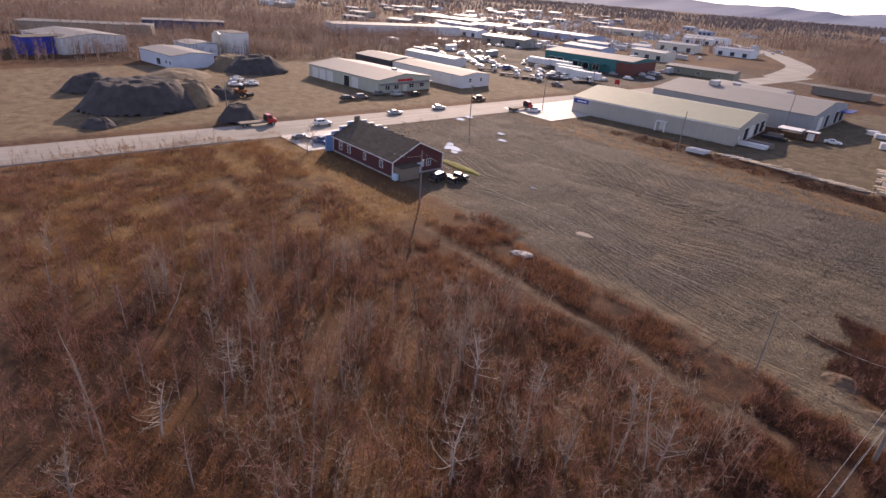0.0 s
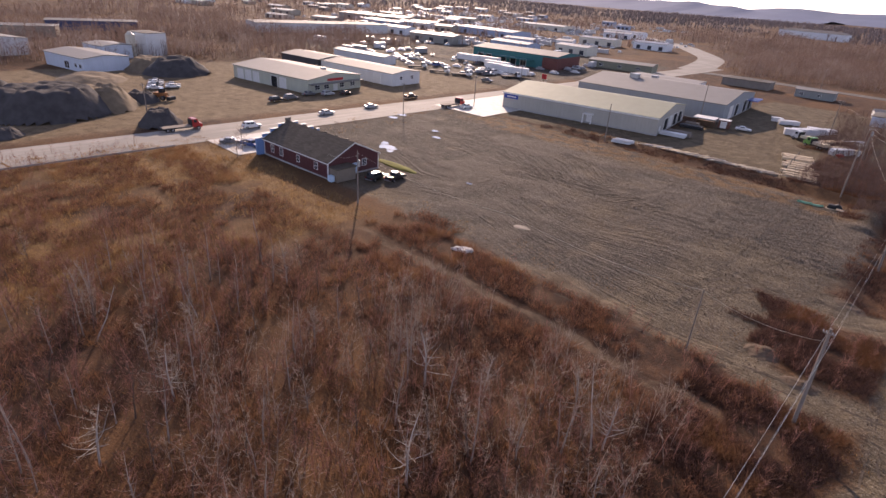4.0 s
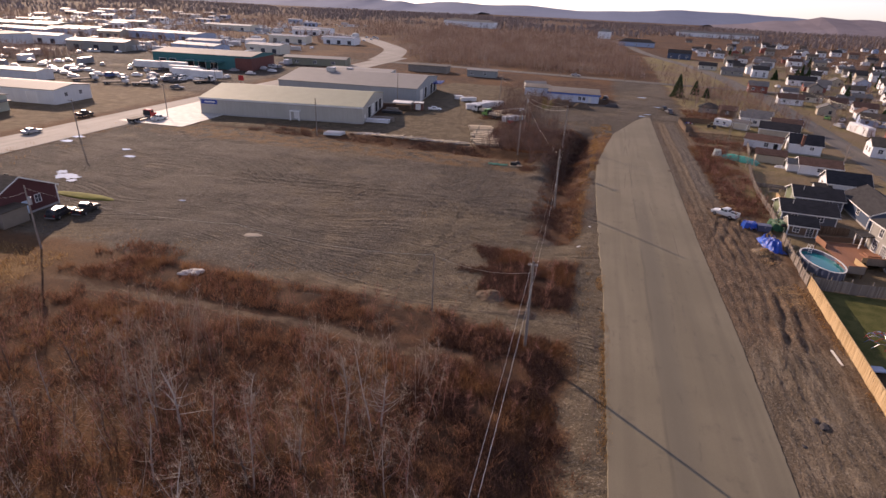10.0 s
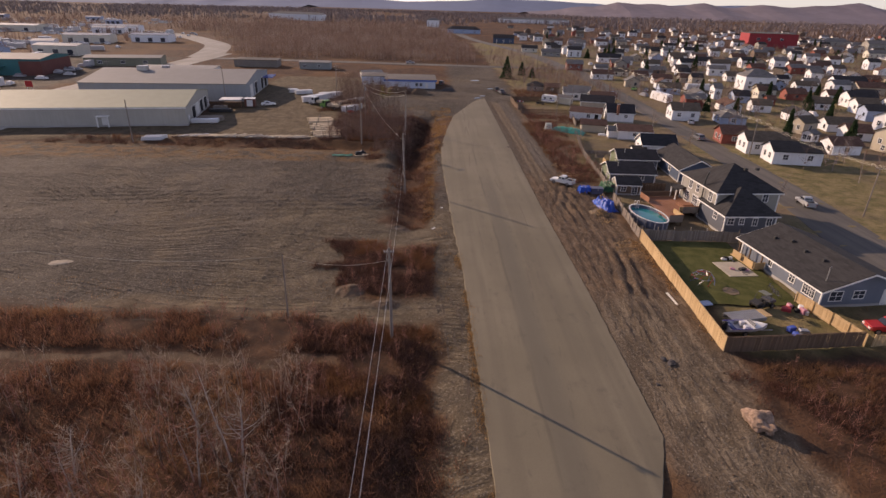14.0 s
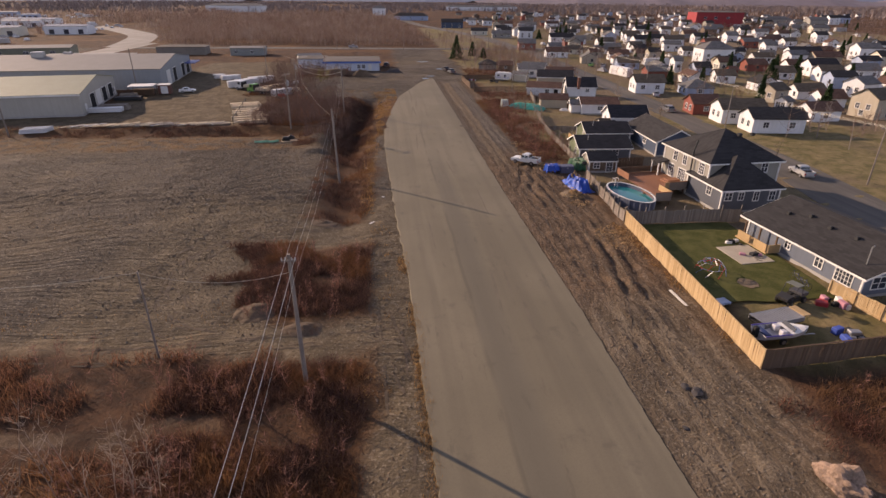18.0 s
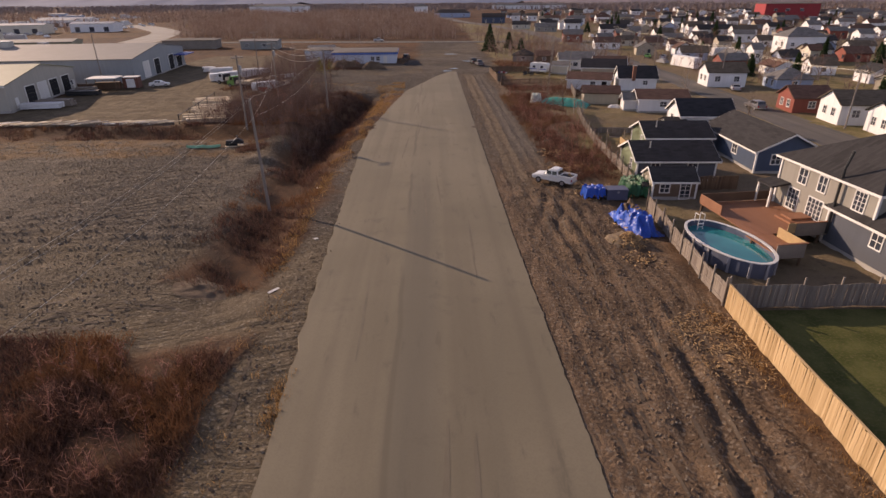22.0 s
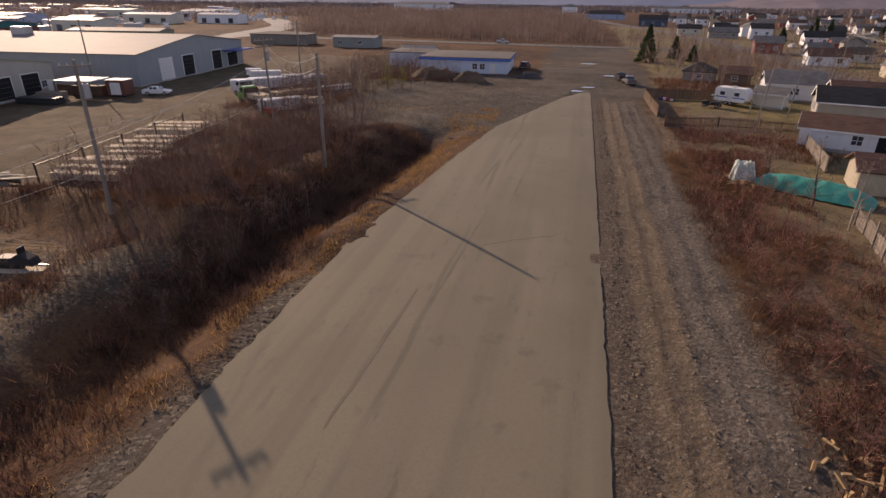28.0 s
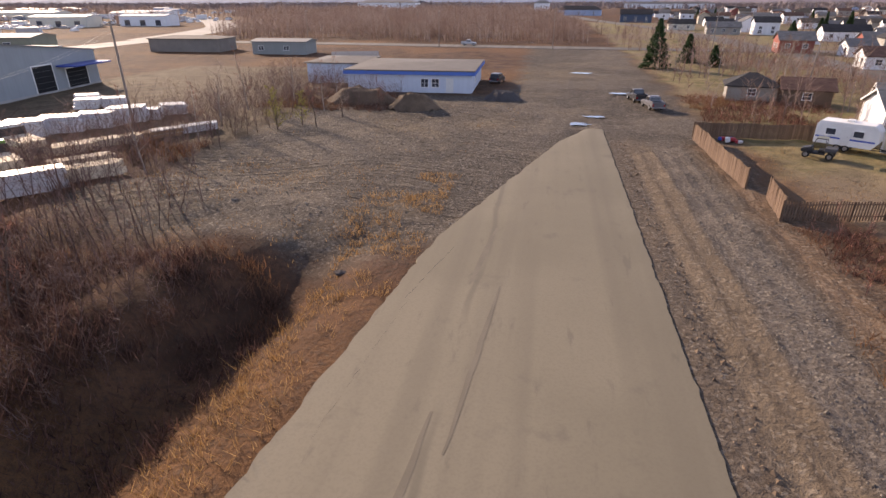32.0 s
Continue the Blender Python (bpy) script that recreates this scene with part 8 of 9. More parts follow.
class Soup:
    """Loose faces gathered into one mesh."""

    def __init__(self):
        self.v, self.f = [], []

    def tube(self, a, b, r0, r1, sides=3):
        d = (b - a).normalized()
        u = d.orthogonal().normalized()
        w = d.cross(u)
        n = len(self.v)
        for p, r in ((a, r0), (b, r1)):
            for i in range(sides):
                k = 2 * math.pi * i / sides
                q = p + (u * math.cos(k) + w * math.sin(k)) * r
                self.v.append((q.x, q.y, q.z))
        for i in range(sides):
            j = (i + 1) % sides
            self.f.append((n + i, n + j, n + sides + j, n + sides + i))

    def blade(self, a, b, w, turn):
        """A thin tapering sliver from a to b."""
        n = len(self.v)
        s, c = math.sin(turn) * w, math.cos(turn) * w
        self.v += [(a[0] - c, a[1] - s, a[2]), (a[0] + c, a[1] + s, a[2]), (b[0], b[1], b[2])]
        self.f.append((n, n + 1, n + 2))


def tree_meshes(seed, height, limbs, twigs, lean, spread, trunk_r=0.075, start=0.25, rise=(0.3, 1.1)):
    """Trunk with limbs, and a crown of fine twigs, as two soups."""
    r = random.Random(seed)
    wood, fine = Soup(), Soup()
    p, d = Vector((0, 0, -0.3)), Vector((lean * r.uniform(-1, 1), lean * r.uniform(-1, 1), 1)).normalized()
    nodes, segs = [p.copy()], 7
    for i in range(segs):
        q = p + d * height / segs
        wood.tube(p, q, trunk_r * 1.25 * (1 - i / (segs + 0.5)), trunk_r * 1.25 * (1 - (i + 1) / (segs + 0.5)), 5)
        d = (d + Vector((r.uniform(-.09, .09), r.uniform(-.09, .09), 0.04))).normalized()
        p = q
        nodes.append(q.copy())
    for k in range(limbs):
        s = start + (0.98 - start) * (k + r.random()) / limbs
        i = min(int(s * segs), segs - 1)
        b = nodes[i].lerp(nodes[i + 1], s * segs - i)
        az = r.uniform(0, 2 * math.pi)
        ln = spread * height * (1.05 - 0.75 * s) * r.uniform(0.7, 1.2)
        dd = Vector((math.cos(az), math.sin(az), r.uniform(*rise))).normalized()
        rr = trunk_r * 0.55 * (1.1 - s)
        pts = [b.copy()]
        for j in range(3):
            e = b + dd * ln / 3
            wood.tube(b, e, rr * (1 - j / 3.3), rr * (1 - (j + 1) / 3.3), 3)
            dd = (dd + Vector((r.uniform(-.3, .3), r.uniform(-.3, .3), r.uniform(0.0, .3)))).normalized()
            b = e
            pts.append(e.copy())
        for j in range(twigs):
            u = r.uniform(0.2, 3.0)
            i2 = min(int(u), 2)
            a = pts[i2].lerp(pts[i2 + 1], u - i2)
            t = (dd * 0.6 + Vector((r.uniform(-1, 1), r.uniform(-1, 1), r.uniform(0.1, 1.1)))).normalized() * ln * r.uniform(0.18, 0.42)
            m = a + t * 0.55
            w = r.uniform(0.012, 0.023)
            fine.blade(a, a + t, w, r.uniform(0, 3.14))
            for _ in range(2):
                t2 = (t.normalized() + Vector((r.uniform(-.9, .9), r.uniform(-.9, .9), r.uniform(-.2, .7)))).normalized() * t.length * 0.6
                fine.blade(m, m + t2, w * 0.7, r.uniform(0, 3.14))
    return wood, fine


def tree_kind(seed, height, limbs, twigs, lean, spread, bark, twig, label, trunk_r=0.075, start=0.25, rise=(0.3, 1.1)):
    wood, fine = tree_meshes(seed, height, limbs, twigs, lean, spread, trunk_r, start, rise)
    t = thing("tree", pose(0, 0, 0), label, "tree", "bare young trees")
    raw("trunk", wood.v, wood.f, bark, t)
    raw("crown", fine.v, fine.f, twig, t)
    return t


def plant(kind, x, y, turn, size, dz=0.0):
    m = pose(x, y, ground_height(x, y) + dz, 0, 0, turn)
    c = copy_thing(kind, m)
    c.scale = (size, size, size)
    return c


KINDS = [
    tree_kind(1, 7.5, 20, 9, 0.10, 0.26, bark_grey, twig_red, "slender bare birch with fine red-brown twigs"),
    tree_kind(2, 6.5, 22, 9, 0.16, 0.30, bark_dark, twig_red, "bare young alder with reddish twigs"),
    tree_kind(3, 8.5, 20, 8, 0.12, 0.24, bark_grey, twig_red, "tall thin bare birch with a pale trunk", 0.085),
    tree_kind(4, 6.0, 24, 9, 0.08, 0.36, bark_dark, twig_grey, "spreading bare tree with grey-brown twigs", 0.08, 0.15),
    tree_kind(5, 5.0, 22, 10, 0.2, 0.40, bark_dark, twig_red, "low bushy bare tree with dense red-brown twigs", 0.06, 0.10),
    tree_kind(6, 7.0, 26, 8, 0.06, 0.42, bark_grey, twig_grey, "wide pale grey bare tree with spreading limbs", 0.10, 0.2),
    tree_kind(7, 7.6, 24, 5, 0.05, 0.50, bark_pale, twig_grey, "dead white-barked tree with spreading limbs", 0.11, 0.25, (-0.05, 0.45)),
    tree_kind(8, 8.2, 9, 4, 0.45, 0.22, bark_pale, twig_grey, "leaning thin dead tree with pale bark", 0.075, 0.4),
]


twig_yellow = varied("yellow_green_twigs", (0.16, 0.15, 0.03), (0.34, 0.31, 0.08), thin=0.3)
willow = tree_kind(9, 5.2, 30, 14, 0.1, 0.42, bark_dark, twig_yellow, "bushy willow with yellow-green twigs", 0.07, 0.08)
willow.matrix_world = pose(-17.0, 204.0, ground_height(-17.0, 204.0), 0, 0, 30)
plant(willow, -15.0, 206.5, 140, 0.8)


def grow_forest():
    first = set()
    n = 0
    tries = 0
    while n < 235 and tries < 4000:
        tries += 1
        x, y = rng.uniform(-82, -3), rng.uniform(-2, 47)
        # thinner towards the grass field and the trail
        edge = 44.0 - 0.6 * max(0.0, -44 - x)
        if y > edge - 2 * rng.random() or (x > -9 and y > 30):
            continue
        if x < -66 and rng.random() < 0.75:
            continue
        if y > 34 and rng.random() < 0.65:
            continue
        k = rng.choices(range(8), (4, 4, 2.5, 3.5, 6, 2, 0.3, 0.5))[0]
        size = rng.uniform(0.55, 0.95) * (0.72 if y > 34 else 1.0)
        if k in first:
            plant(KINDS[k], x, y, rng.uniform(0, 360), size)
        else:
            KINDS[k].matrix_world = pose(x, y, ground_height(x, y), 0, 0, rng.uniform(0, 360))
            KINDS[k].scale = (size, size, size)
            first.add(k)
        n += 1


grow_forest()
# single trees that stand out
plant(KINDS[6], -29.4, 29.6, 40, 1.0)
plant(KINDS[6], -24.7, 32.6, 130, 0.7)
plant(KINDS[6], -22.0, 20.6, 210, 0.95)
plant(KINDS[7], -14.2, 34.6, 10, 1.0)
plant(KINDS[6], -13.6, 35.4, 80, 0.85)
plant(KINDS[5], -17.0, 36.0, 130, 1.02)
plant(KINDS[3], -20.5, 26.0, 10, 1.2)
plant(KINDS[2], -61.0, 30.0, 70, 1.0)
plant(KINDS[5], -107.0, 49.5, 20, 0.8)
plant(KINDS[5], -110.5, 52.5, 200, 0.85)
# saplings in the brush on the house side and by the lumber yard
for x, y, k, s in ((37.6, 152, 3, 0.95), (38.4, 147, 5, 0.8), (38.8, 143, 5, 0.7), (36.2, 160, 3, 0.9), (34.0, 118, 4, 0.6), (33.4, 124, 4, 0.55),
                   (-14, 150, 4, 1.0), (-17, 158, 4, 1.1), (-12, 164, 4, 1.0), (-11, 142, 4, 0.95), (-13, 134, 1, 0.9), (-18, 166, 1, 0.9), (-20, 185, 2, 0.9), (-22, 196, 0, 0.9), (-24, 204, 5, 1.0), (-20, 210, 3, 1.0), (-16, 216, 0, 0.95), (-26, 214, 2, 1.0), (-12, 212, 3, 0.8), (-22, 220, 5, 1.0), (-17, 224, 0, 0.9), (-9, 219, 4, 0.9), (-13, 206, 1, 0.9)):
    plant(KINDS[k], x, y, rng.uniform(0, 360), s)


def thicket(name, zones, count, hmin, hmax, twig, bark, label, seed, keep=None):
    """A dense stand of thin saplings: stems as one mesh, fine twigs included."""
    r = random.Random(seed)
    s = Soup()
    areas = [(z[1] - z[0]) * (z[3] - z[2]) * z[4] for z in zones]
    for _ in range(count):
        x0, x1, y0, y1, _d = r.choices(zones, areas)[0]
        x, y = r.uniform(x0, x1), r.uniform(y0, y1)
        if keep and not keep(x, y, r):
            continue
        g, h = ground_height(x, y), r.uniform(hmin, hmax)
        a = Vector((x, y, g - 0.2))
        b = a + Vector((r.uniform(-.3, .3) * h, r.uniform(-.3, .3) * h, h))
        s.tube(a, b, 0.008 * h, 0.003, 3)
        for _t in range(20):
            u = r.uniform(0.2, 0.98)
            p = a.lerp(b, u)
            az, ln = r.uniform(0, 6.28), h * r.uniform(0.12, 0.38) * (1.15 - 0.6 * u)
            q = p + Vector((ln * math.cos(az), ln * math.sin(az), ln * r.uniform(0.0, 1.1)))
            s.blade(p, q, r.uniform(0.011, 0.025), r.uniform(0, 3.14))
            m = p.lerp(q, 0.45)
            az += r.choice((-0.8, 0.8))
            s.blade(m, m + Vector((ln * 0.5 * math.cos(az), ln * 0.5 * math.sin(az), ln * r.uniform(0.2, 0.7))), 0.013, r.uniform(0, 3.14))
    return tagged(raw(name, s.v, s.f, [twig]), label, "thicket", kind="stuff")


def in_wood(x, y, r):
    return noise.noise(Vector((x * 0.12, y * 0.12, 3))) > -0.22 and y < 44.0 - 0.6 * max(0.0, -44 - x) and not (x > -9 and y > 30)


thicket("sapling_thicket", [(-112, -3, -6, 45, 1.0)], 2900, 1.4, 5.0, twig_red, bark_dark, "dense thicket of red-brown bare saplings", 61, in_wood)
thicket("grey_thicket", [(-45, -8, 8, 46, 1.0)], 420, 3.0, 6.0, twig_grey, bark_grey, "pale grey bare saplings among the thicket", 62, in_wood)
thicket("ditch_thicket", [(-13, -4, 124, 168, 1.3), (-27, -13, 137, 170, 1.2), (-34, -20, 178, 238, 0.7), (-40, -18, 228, 262, 0.5), (-26, -8, 218, 230, 1.0)], 2300, 1.2, 3.8, twig_dark, bark_dark, "bare bushes between the road and the lumber yard", 63)
thicket("yard_edge_trees", [(-23, -9, 136, 178, 1.0), (-32, -18, 176, 214, 0.8)], 430, 3.6, 6.4, twig_dark, bark_dark, "bare grey-brown trees between the lumber yard and the road", 66)
thicket("lot_thicket", [(28.5, 36.5, 109, 165, 2.0), (30, 46, 166, 181, 0.6), (33, 66, 4, 46, 1.0), (46, 70, 236, 318, 0.7), (33, 48, 210, 234, 0.6)], 2000, 1.0, 2.7, twig_red, bark_dark, "low bare bushes along the house lots", 64)
thicket("roadside_thicket", [(-128, -112, -80, 38, 1.0), (-60, -8, 50, 56, 0.8), (-10, 0, 60, 75, 2.2), (-12, 0, 38, 53, 1.6)], 900, 1.2, 2.8, twig_red, bark_dark, "low bare bushes beside the main road and the lot", 65)


def weeds(name, zones, count, height, mat, label, seed, width=0.027, blades=10, lean=0.75, spread=0.5):
    """Clumps of thin dead stems over some stretches of ground, as one mesh."""
    r = random.Random(seed)
    s = Soup()
    areas = [(z[1] - z[0]) * (z[3] - z[2]) * z[4] for z in zones]
    for _ in range(count):
        x0, x1, y0, y1, _d = r.choices(zones, areas)[0]
        x, y = r.uniform(x0, x1), r.uniform(y0, y1)
        if noise.noise(Vector((x * 0.16, y * 0.16, seed))) < -0.18 or (46.6 < y < 49.2 and -64 < x < -8):
            continue
        g = ground_height(x, y)
        h = height * r.uniform(0.45, 1.1)
        for _b in range(blades):
            a = (x + r.uniform(-spread, spread), y + r.uniform(-spread, spread), g - 0.05)
            k = h * r.uniform(0.5, 1.1)
            b = (a[0] + k * lean * r.uniform(-1, 1), a[1] + k * lean * r.uniform(-1, 1), g + k)
            s.blade(a, b, width * r.uniform(0.6, 1.5), r.uniform(0, 3.14))
            if blades > 7 and r.random() < 0.7:
                m = [(p + q) / 2 for p, q in zip(a, b)]
                s.blade(m, (m[0] + k * 0.4 * r.uniform(-1, 1), m[1] + k * 0.4 * r.uniform(-1, 1), m[2] + k * r.uniform(0.1, 0.4)), width * 0.7, r.uniform(0, 3.14))
    return tagged(raw(name, s.v, s.f, mat), label, "brush", kind="stuff")


weeds("undergrowth", [(-120, -3, -4, 44, 1.0)], 10500, 1.2, weed_mat, "red-brown undergrowth of dead stems between bare trees", 11, lean=1.1)
weeds("brush", [(-64, -6, 48.5, 56, 1.6), (-58, -5, 41, 47, 1.3), (-62, -52, 54, 60, 1.0), (-30, 4, 8, 40, 0.3)],
      4200, 1.1, weed_mat, "dense red-brown dead brush beside the gravel lot", 12)
weeds("patch_brush", [(-7.5, 0.9, 58.5, 75, 1.0), (-15, -6, 68, 77, 0.9), (-11, -6, 63, 70, 0.9), (-13, 1.0, 38, 54, 1.0), (-6, 2.2, 22, 40, 0.5)], 6000, 0.85, ditch_mat, "dark red-brown shrubs between the lot and the road", 19, 0.02, 14, 0.9, 0.5)
weeds("roadside_brush", [(-6, 0.5, 84, 126, 0.75), (-6, 0.5, 126, 172, 0.9), (-14, -5, 122, 170, 1.3), (-27, -14, 137, 171, 1.3), (-36, -20, 178, 196, 0.5), (-90, -22, 131, 137, 0.5), (-8, -5, 90, 124, 0.5), (-26, -8, 216, 230, 0.6)],
      7400, 0.95, ditch_mat, "dead brush in the ditch beside the road, shade put into its dark colour", 13)
weeds("lot_brush", [(27.6, 37, 108, 168, 1.2), (30, 46, 166, 181, 1.0), (33, 70, 2, 48, 1.5), (30, 34, 40, 49, 0.9), (33, 50, 212, 236, 0.9)],
      11500, 0.85, red_brush, "red-brown dead brush along the house lots", 14, 0.022, 11, 0.9, 0.5)
weeds("field_grass", [(-126, -66, 4, 53, 1.0), (-125, -112, 60, 130, 0.1)], 4800, 0.8, straw_mat, "tawny dead grass field", 15, 0.03, 6, 0.7, 0.8)
weeds("verge_grass", [(-0.4, 1.2, 82, 130, 1.2), (1.4, 2.9, 130, 180, 1.0), (4.9, 5.7, 24, 62, 3.0), (4.2, 5.1, 62, 82, 2.2), (-2, 3.0, 30, 52, 0.4), (3.0, 6.5, 168, 190, 0.8), (31, 31.6, 52, 80, 1.0)],
      3600, 0.34, straw_mat, "orange-brown dry grass on the road verge", 16, 0.022, 7, 0.8, 0.35)
weeds("verge_weeds", [(0.6, 4.6, 148, 184, 1.6), (0.0, 2.2, 96, 148, 0.6), (1.0, 3.2, 60, 82, 0.3)], 400, 0.62, straw_mat, "orange-brown weeds along the ditch edge", 18, 0.016, 10, 0.9, 0.45)
weeds("lot_weeds", [(-90, -10, 58, 64, 0.6), (-70, -25, 120, 131, 0.6), (-40, -12, 84, 90, 0.15), (-22, 10, 196, 236, 0.1), (-20, 2, 170, 192, 0.8), (2, 10, 228, 262, 0.5), (36, 64, 112, 182, 0.35), (33, 48, 186, 206, 0.5), (48, 68, 54, 64, 0.3)],
      3000, 0.26, straw_mat, "thin dry weeds on the gravel", 17, 0.02, 6, 0.9, 0.6)


def far_woods(name, zones, count, height, seed, label, width=0.07, patch=0.02, bare=-0.12, twigs=9, mat=None, clear=12):
    """Distant bare trees in uneven patches: a stem and a fan of coarse twigs each."""
    r = random.Random(seed)
    s = Soup()
    areas = [(z[1] - z[0]) * (z[3] - z[2]) * z[4] for z in zones]
    for _ in range(count):
        x0, x1, y0, y1, _d = r.choices(zones, areas)[0]
        x, y = r.uniform(x0, x1), r.uniform(y0, y1)
        k0 = noise.noise(Vector((x * patch, y * patch, seed)))
        if k0 < bare or any(abs(x - a) < clear and abs(y - b) < clear for a, b in TOWN):
            continue
        if y > 330 and abs(x - float(np.interp(y, (335, 420, 515, 640, 760, 900), (-131, -152, -215, -340, -400, -420)))) < 15:
            continue
        if 326 < y < 900 and abs(x - float(np.interp(y, (326, 420, 560, 740, 900), (74, 68, 40, 20, -20)))) < 9:
            continue
        g, h = ground_height(x, y), height * r.uniform(0.45, 1.2) * (0.8 + 0.7 * max(0, k0))
        s.blade((x, y, g - 0.2), (x + r.uniform(-.1, .1) * h, y + r.uniform(-.1, .1) * h, g + h), width * 1.6, r.uniform(0, 3.14))
        for _b in range(twigs):
            k = h * r.uniform(0.12, 0.8)
            az, ln = r.uniform(0, 6.28), h * r.uniform(0.15, 0.40)
            s.blade((x, y, g + k), (x + ln * math.cos(az), y + ln * math.sin(az), g + k + ln * r.uniform(0.1, 1.2)), width * r.uniform(0.6, 1.5), r.uniform(0, 3.14))
    return tagged(raw(name, s.v, s.f, mat or wood_far), label, "woods", kind="stuff")


far_woods("far_woods", [(-128, 26, 342, 470, 1.8), (-190, 20, 470, 760, 1.0)], 13000, 7.5, 21, "wide stand of bare brown trees beyond the cross street", 0.07, 0.03, -0.25)
far_woods("industrial_woods", [(-345, -262, 95, 250, 1.6), (-262, -240, 96, 180, 0.9), (-345, -250, -40, 110, 1.0), (-520, -345, -160, 270, 0.8), (-420, -300, 290, 420, 0.4)],
          13000, 8.0, 22, "bare brown trees behind the gravel pits", 0.10, 0.02, -0.2)
far_woods("plain_woods", [(-800, -210, 280, 950, 1.0), (-260, 10, 600, 1000, 1.6), (-900, -520, -300, 300, 1.2)], 17000, 8.5, 26, "bare brown trees between the yards of the plain", 0.22, 0.014, -0.05, 7)
far_woods("horizon_woods", [(-2400, -760, -300, 2200, 1.0), (-800, 500, 950, 2400, 1.3), (500, 2400, 800, 2600, 0.9)], 34000, 10, 23, "distant bare woods on the plain, haze in their grey colour", 0.8, 0.004, -0.3, 5, wood_hazed)


def spruce(x, y, h, r0, label="dark green spruce tree"):
    t = thing("spruce_tree", pose(x, y, ground_height(x, y)), label, "tree", "spruces")
    r = random.Random(int(x * 7 + y))
    w, f = Soup(), Soup()
    w.tube(Vector((0, 0, -0.3)), Vector((0, 0, h)), 0.16, 0.02, 6)
    for k in range(26):
        u = 0.08 + 0.9 * k / 26
        for j in range(9):
            az = r.uniform(0, 6.28)
            ln = r0 * (1 - u) * r.uniform(0.7, 1.15) + 0.15
            z = h * u
            tip = (ln * math.cos(az), ln * math.sin(az), z - 0.25 * ln)
            f.blade((0, 0, z), tip, 0.14, az + 1.57)
            for q in range(5):
                c = 0.35 + 0.6 * q / 5
                b = (tip[0] * c, tip[1] * c, z - 0.25 * ln * c)
                az2 = az + r.choice((-0.8, 0.8))
                f.blade((b[0], b[1], b[2] + 0.12), (b[0] + r.uniform(-.12, .12), b[1] + r.uniform(-.12, .12), b[2] - r.uniform(0.35, 0.8)), 0.20, r.uniform(0, 3.14))
                f.blade(b, (b[0] + 0.5 * ln * math.cos(az2) * 0.6, b[1] + 0.5 * ln * math.sin(az2) * 0.6, b[2] - 0.12), 0.30, r.uniform(0, 3.14))
    raw("trunk", w.v, w.f, bark_dark, t)
    raw("crown", f.v, f.f, needle, t)
    return t


spruce(35.5, 273.6, 10.4, 4.0)
spruce(44.7, 287.0, 6.5, 2.8)
spruce(48.5, 279.0, 4.6, 2.0)
spruce(113, 148, 7, 2.6)
spruce(96, 196, 6, 1.8)
spruce(150, 330, 9, 2.6)
spruce(190, 420, 11, 3.0)
spruce(118, 380, 10, 2.8)


far_woods("garden_trees", [(34, 74, 212, 322, 1.0), (30, 60, 326, 420, 0.6), (84, 120, 200, 330, 0.6)], 620, 6.0, 27, "bare trees and hedges round the back gardens", 0.05, 0.05, -0.3, 26, None, 6.5)
far_woods("town_trees", [(84, 130, 120, 320, 1.0), (130, 260, 180, 420, 1.0), (100, 420, 320, 620, 0.7), (200, 700, 500, 900, 0.4)], 5200, 6.0, 24, "bare garden trees between the town houses", 0.075, 0.03, -0.4, 16, None, 6.5)
r_s = random.Random(77)
for _ in range(46):
    y = r_s.uniform(150, 640)
    spruce(round(r_s.uniform(95, 140 + (y - 150) * 0.8), 1), round(y, 1), r_s.uniform(4.5, 9), r_s.uniform(1.5, 2.6), "dark green spruce in a town garden")


for _ in range(26):
    x, y = r_s.uniform(40, 72), r_s.uniform(212, 318)
    if not any(abs(x - a) < 6 and abs(y - b) < 6 for a, b in ((42.8, 235), (49, 232), (57.5, 222), (62.5, 208), (54.5, 215))):
        plant(KINDS[r_s.choice((0, 2, 3, 5))], x, y, r_s.uniform(0, 360), r_s.uniform(0.75, 1.1))
for x, y, k, sz in ((66, 140, 3, 0.9), (65, 163, 5, 0.9), (88, 158, 3, 1.0), (91, 200, 5, 1.1), (92, 168, 2, 1.0), (100, 185, 3, 1.0), (99, 130, 5, 0.9), (66, 100, 3, 0.9), (90, 112, 2, 0.9), (108, 206, 5, 1.1), (118, 178, 3, 1.1)):
    plant(KINDS[k], x, y, r_s.uniform(0, 360), sz)


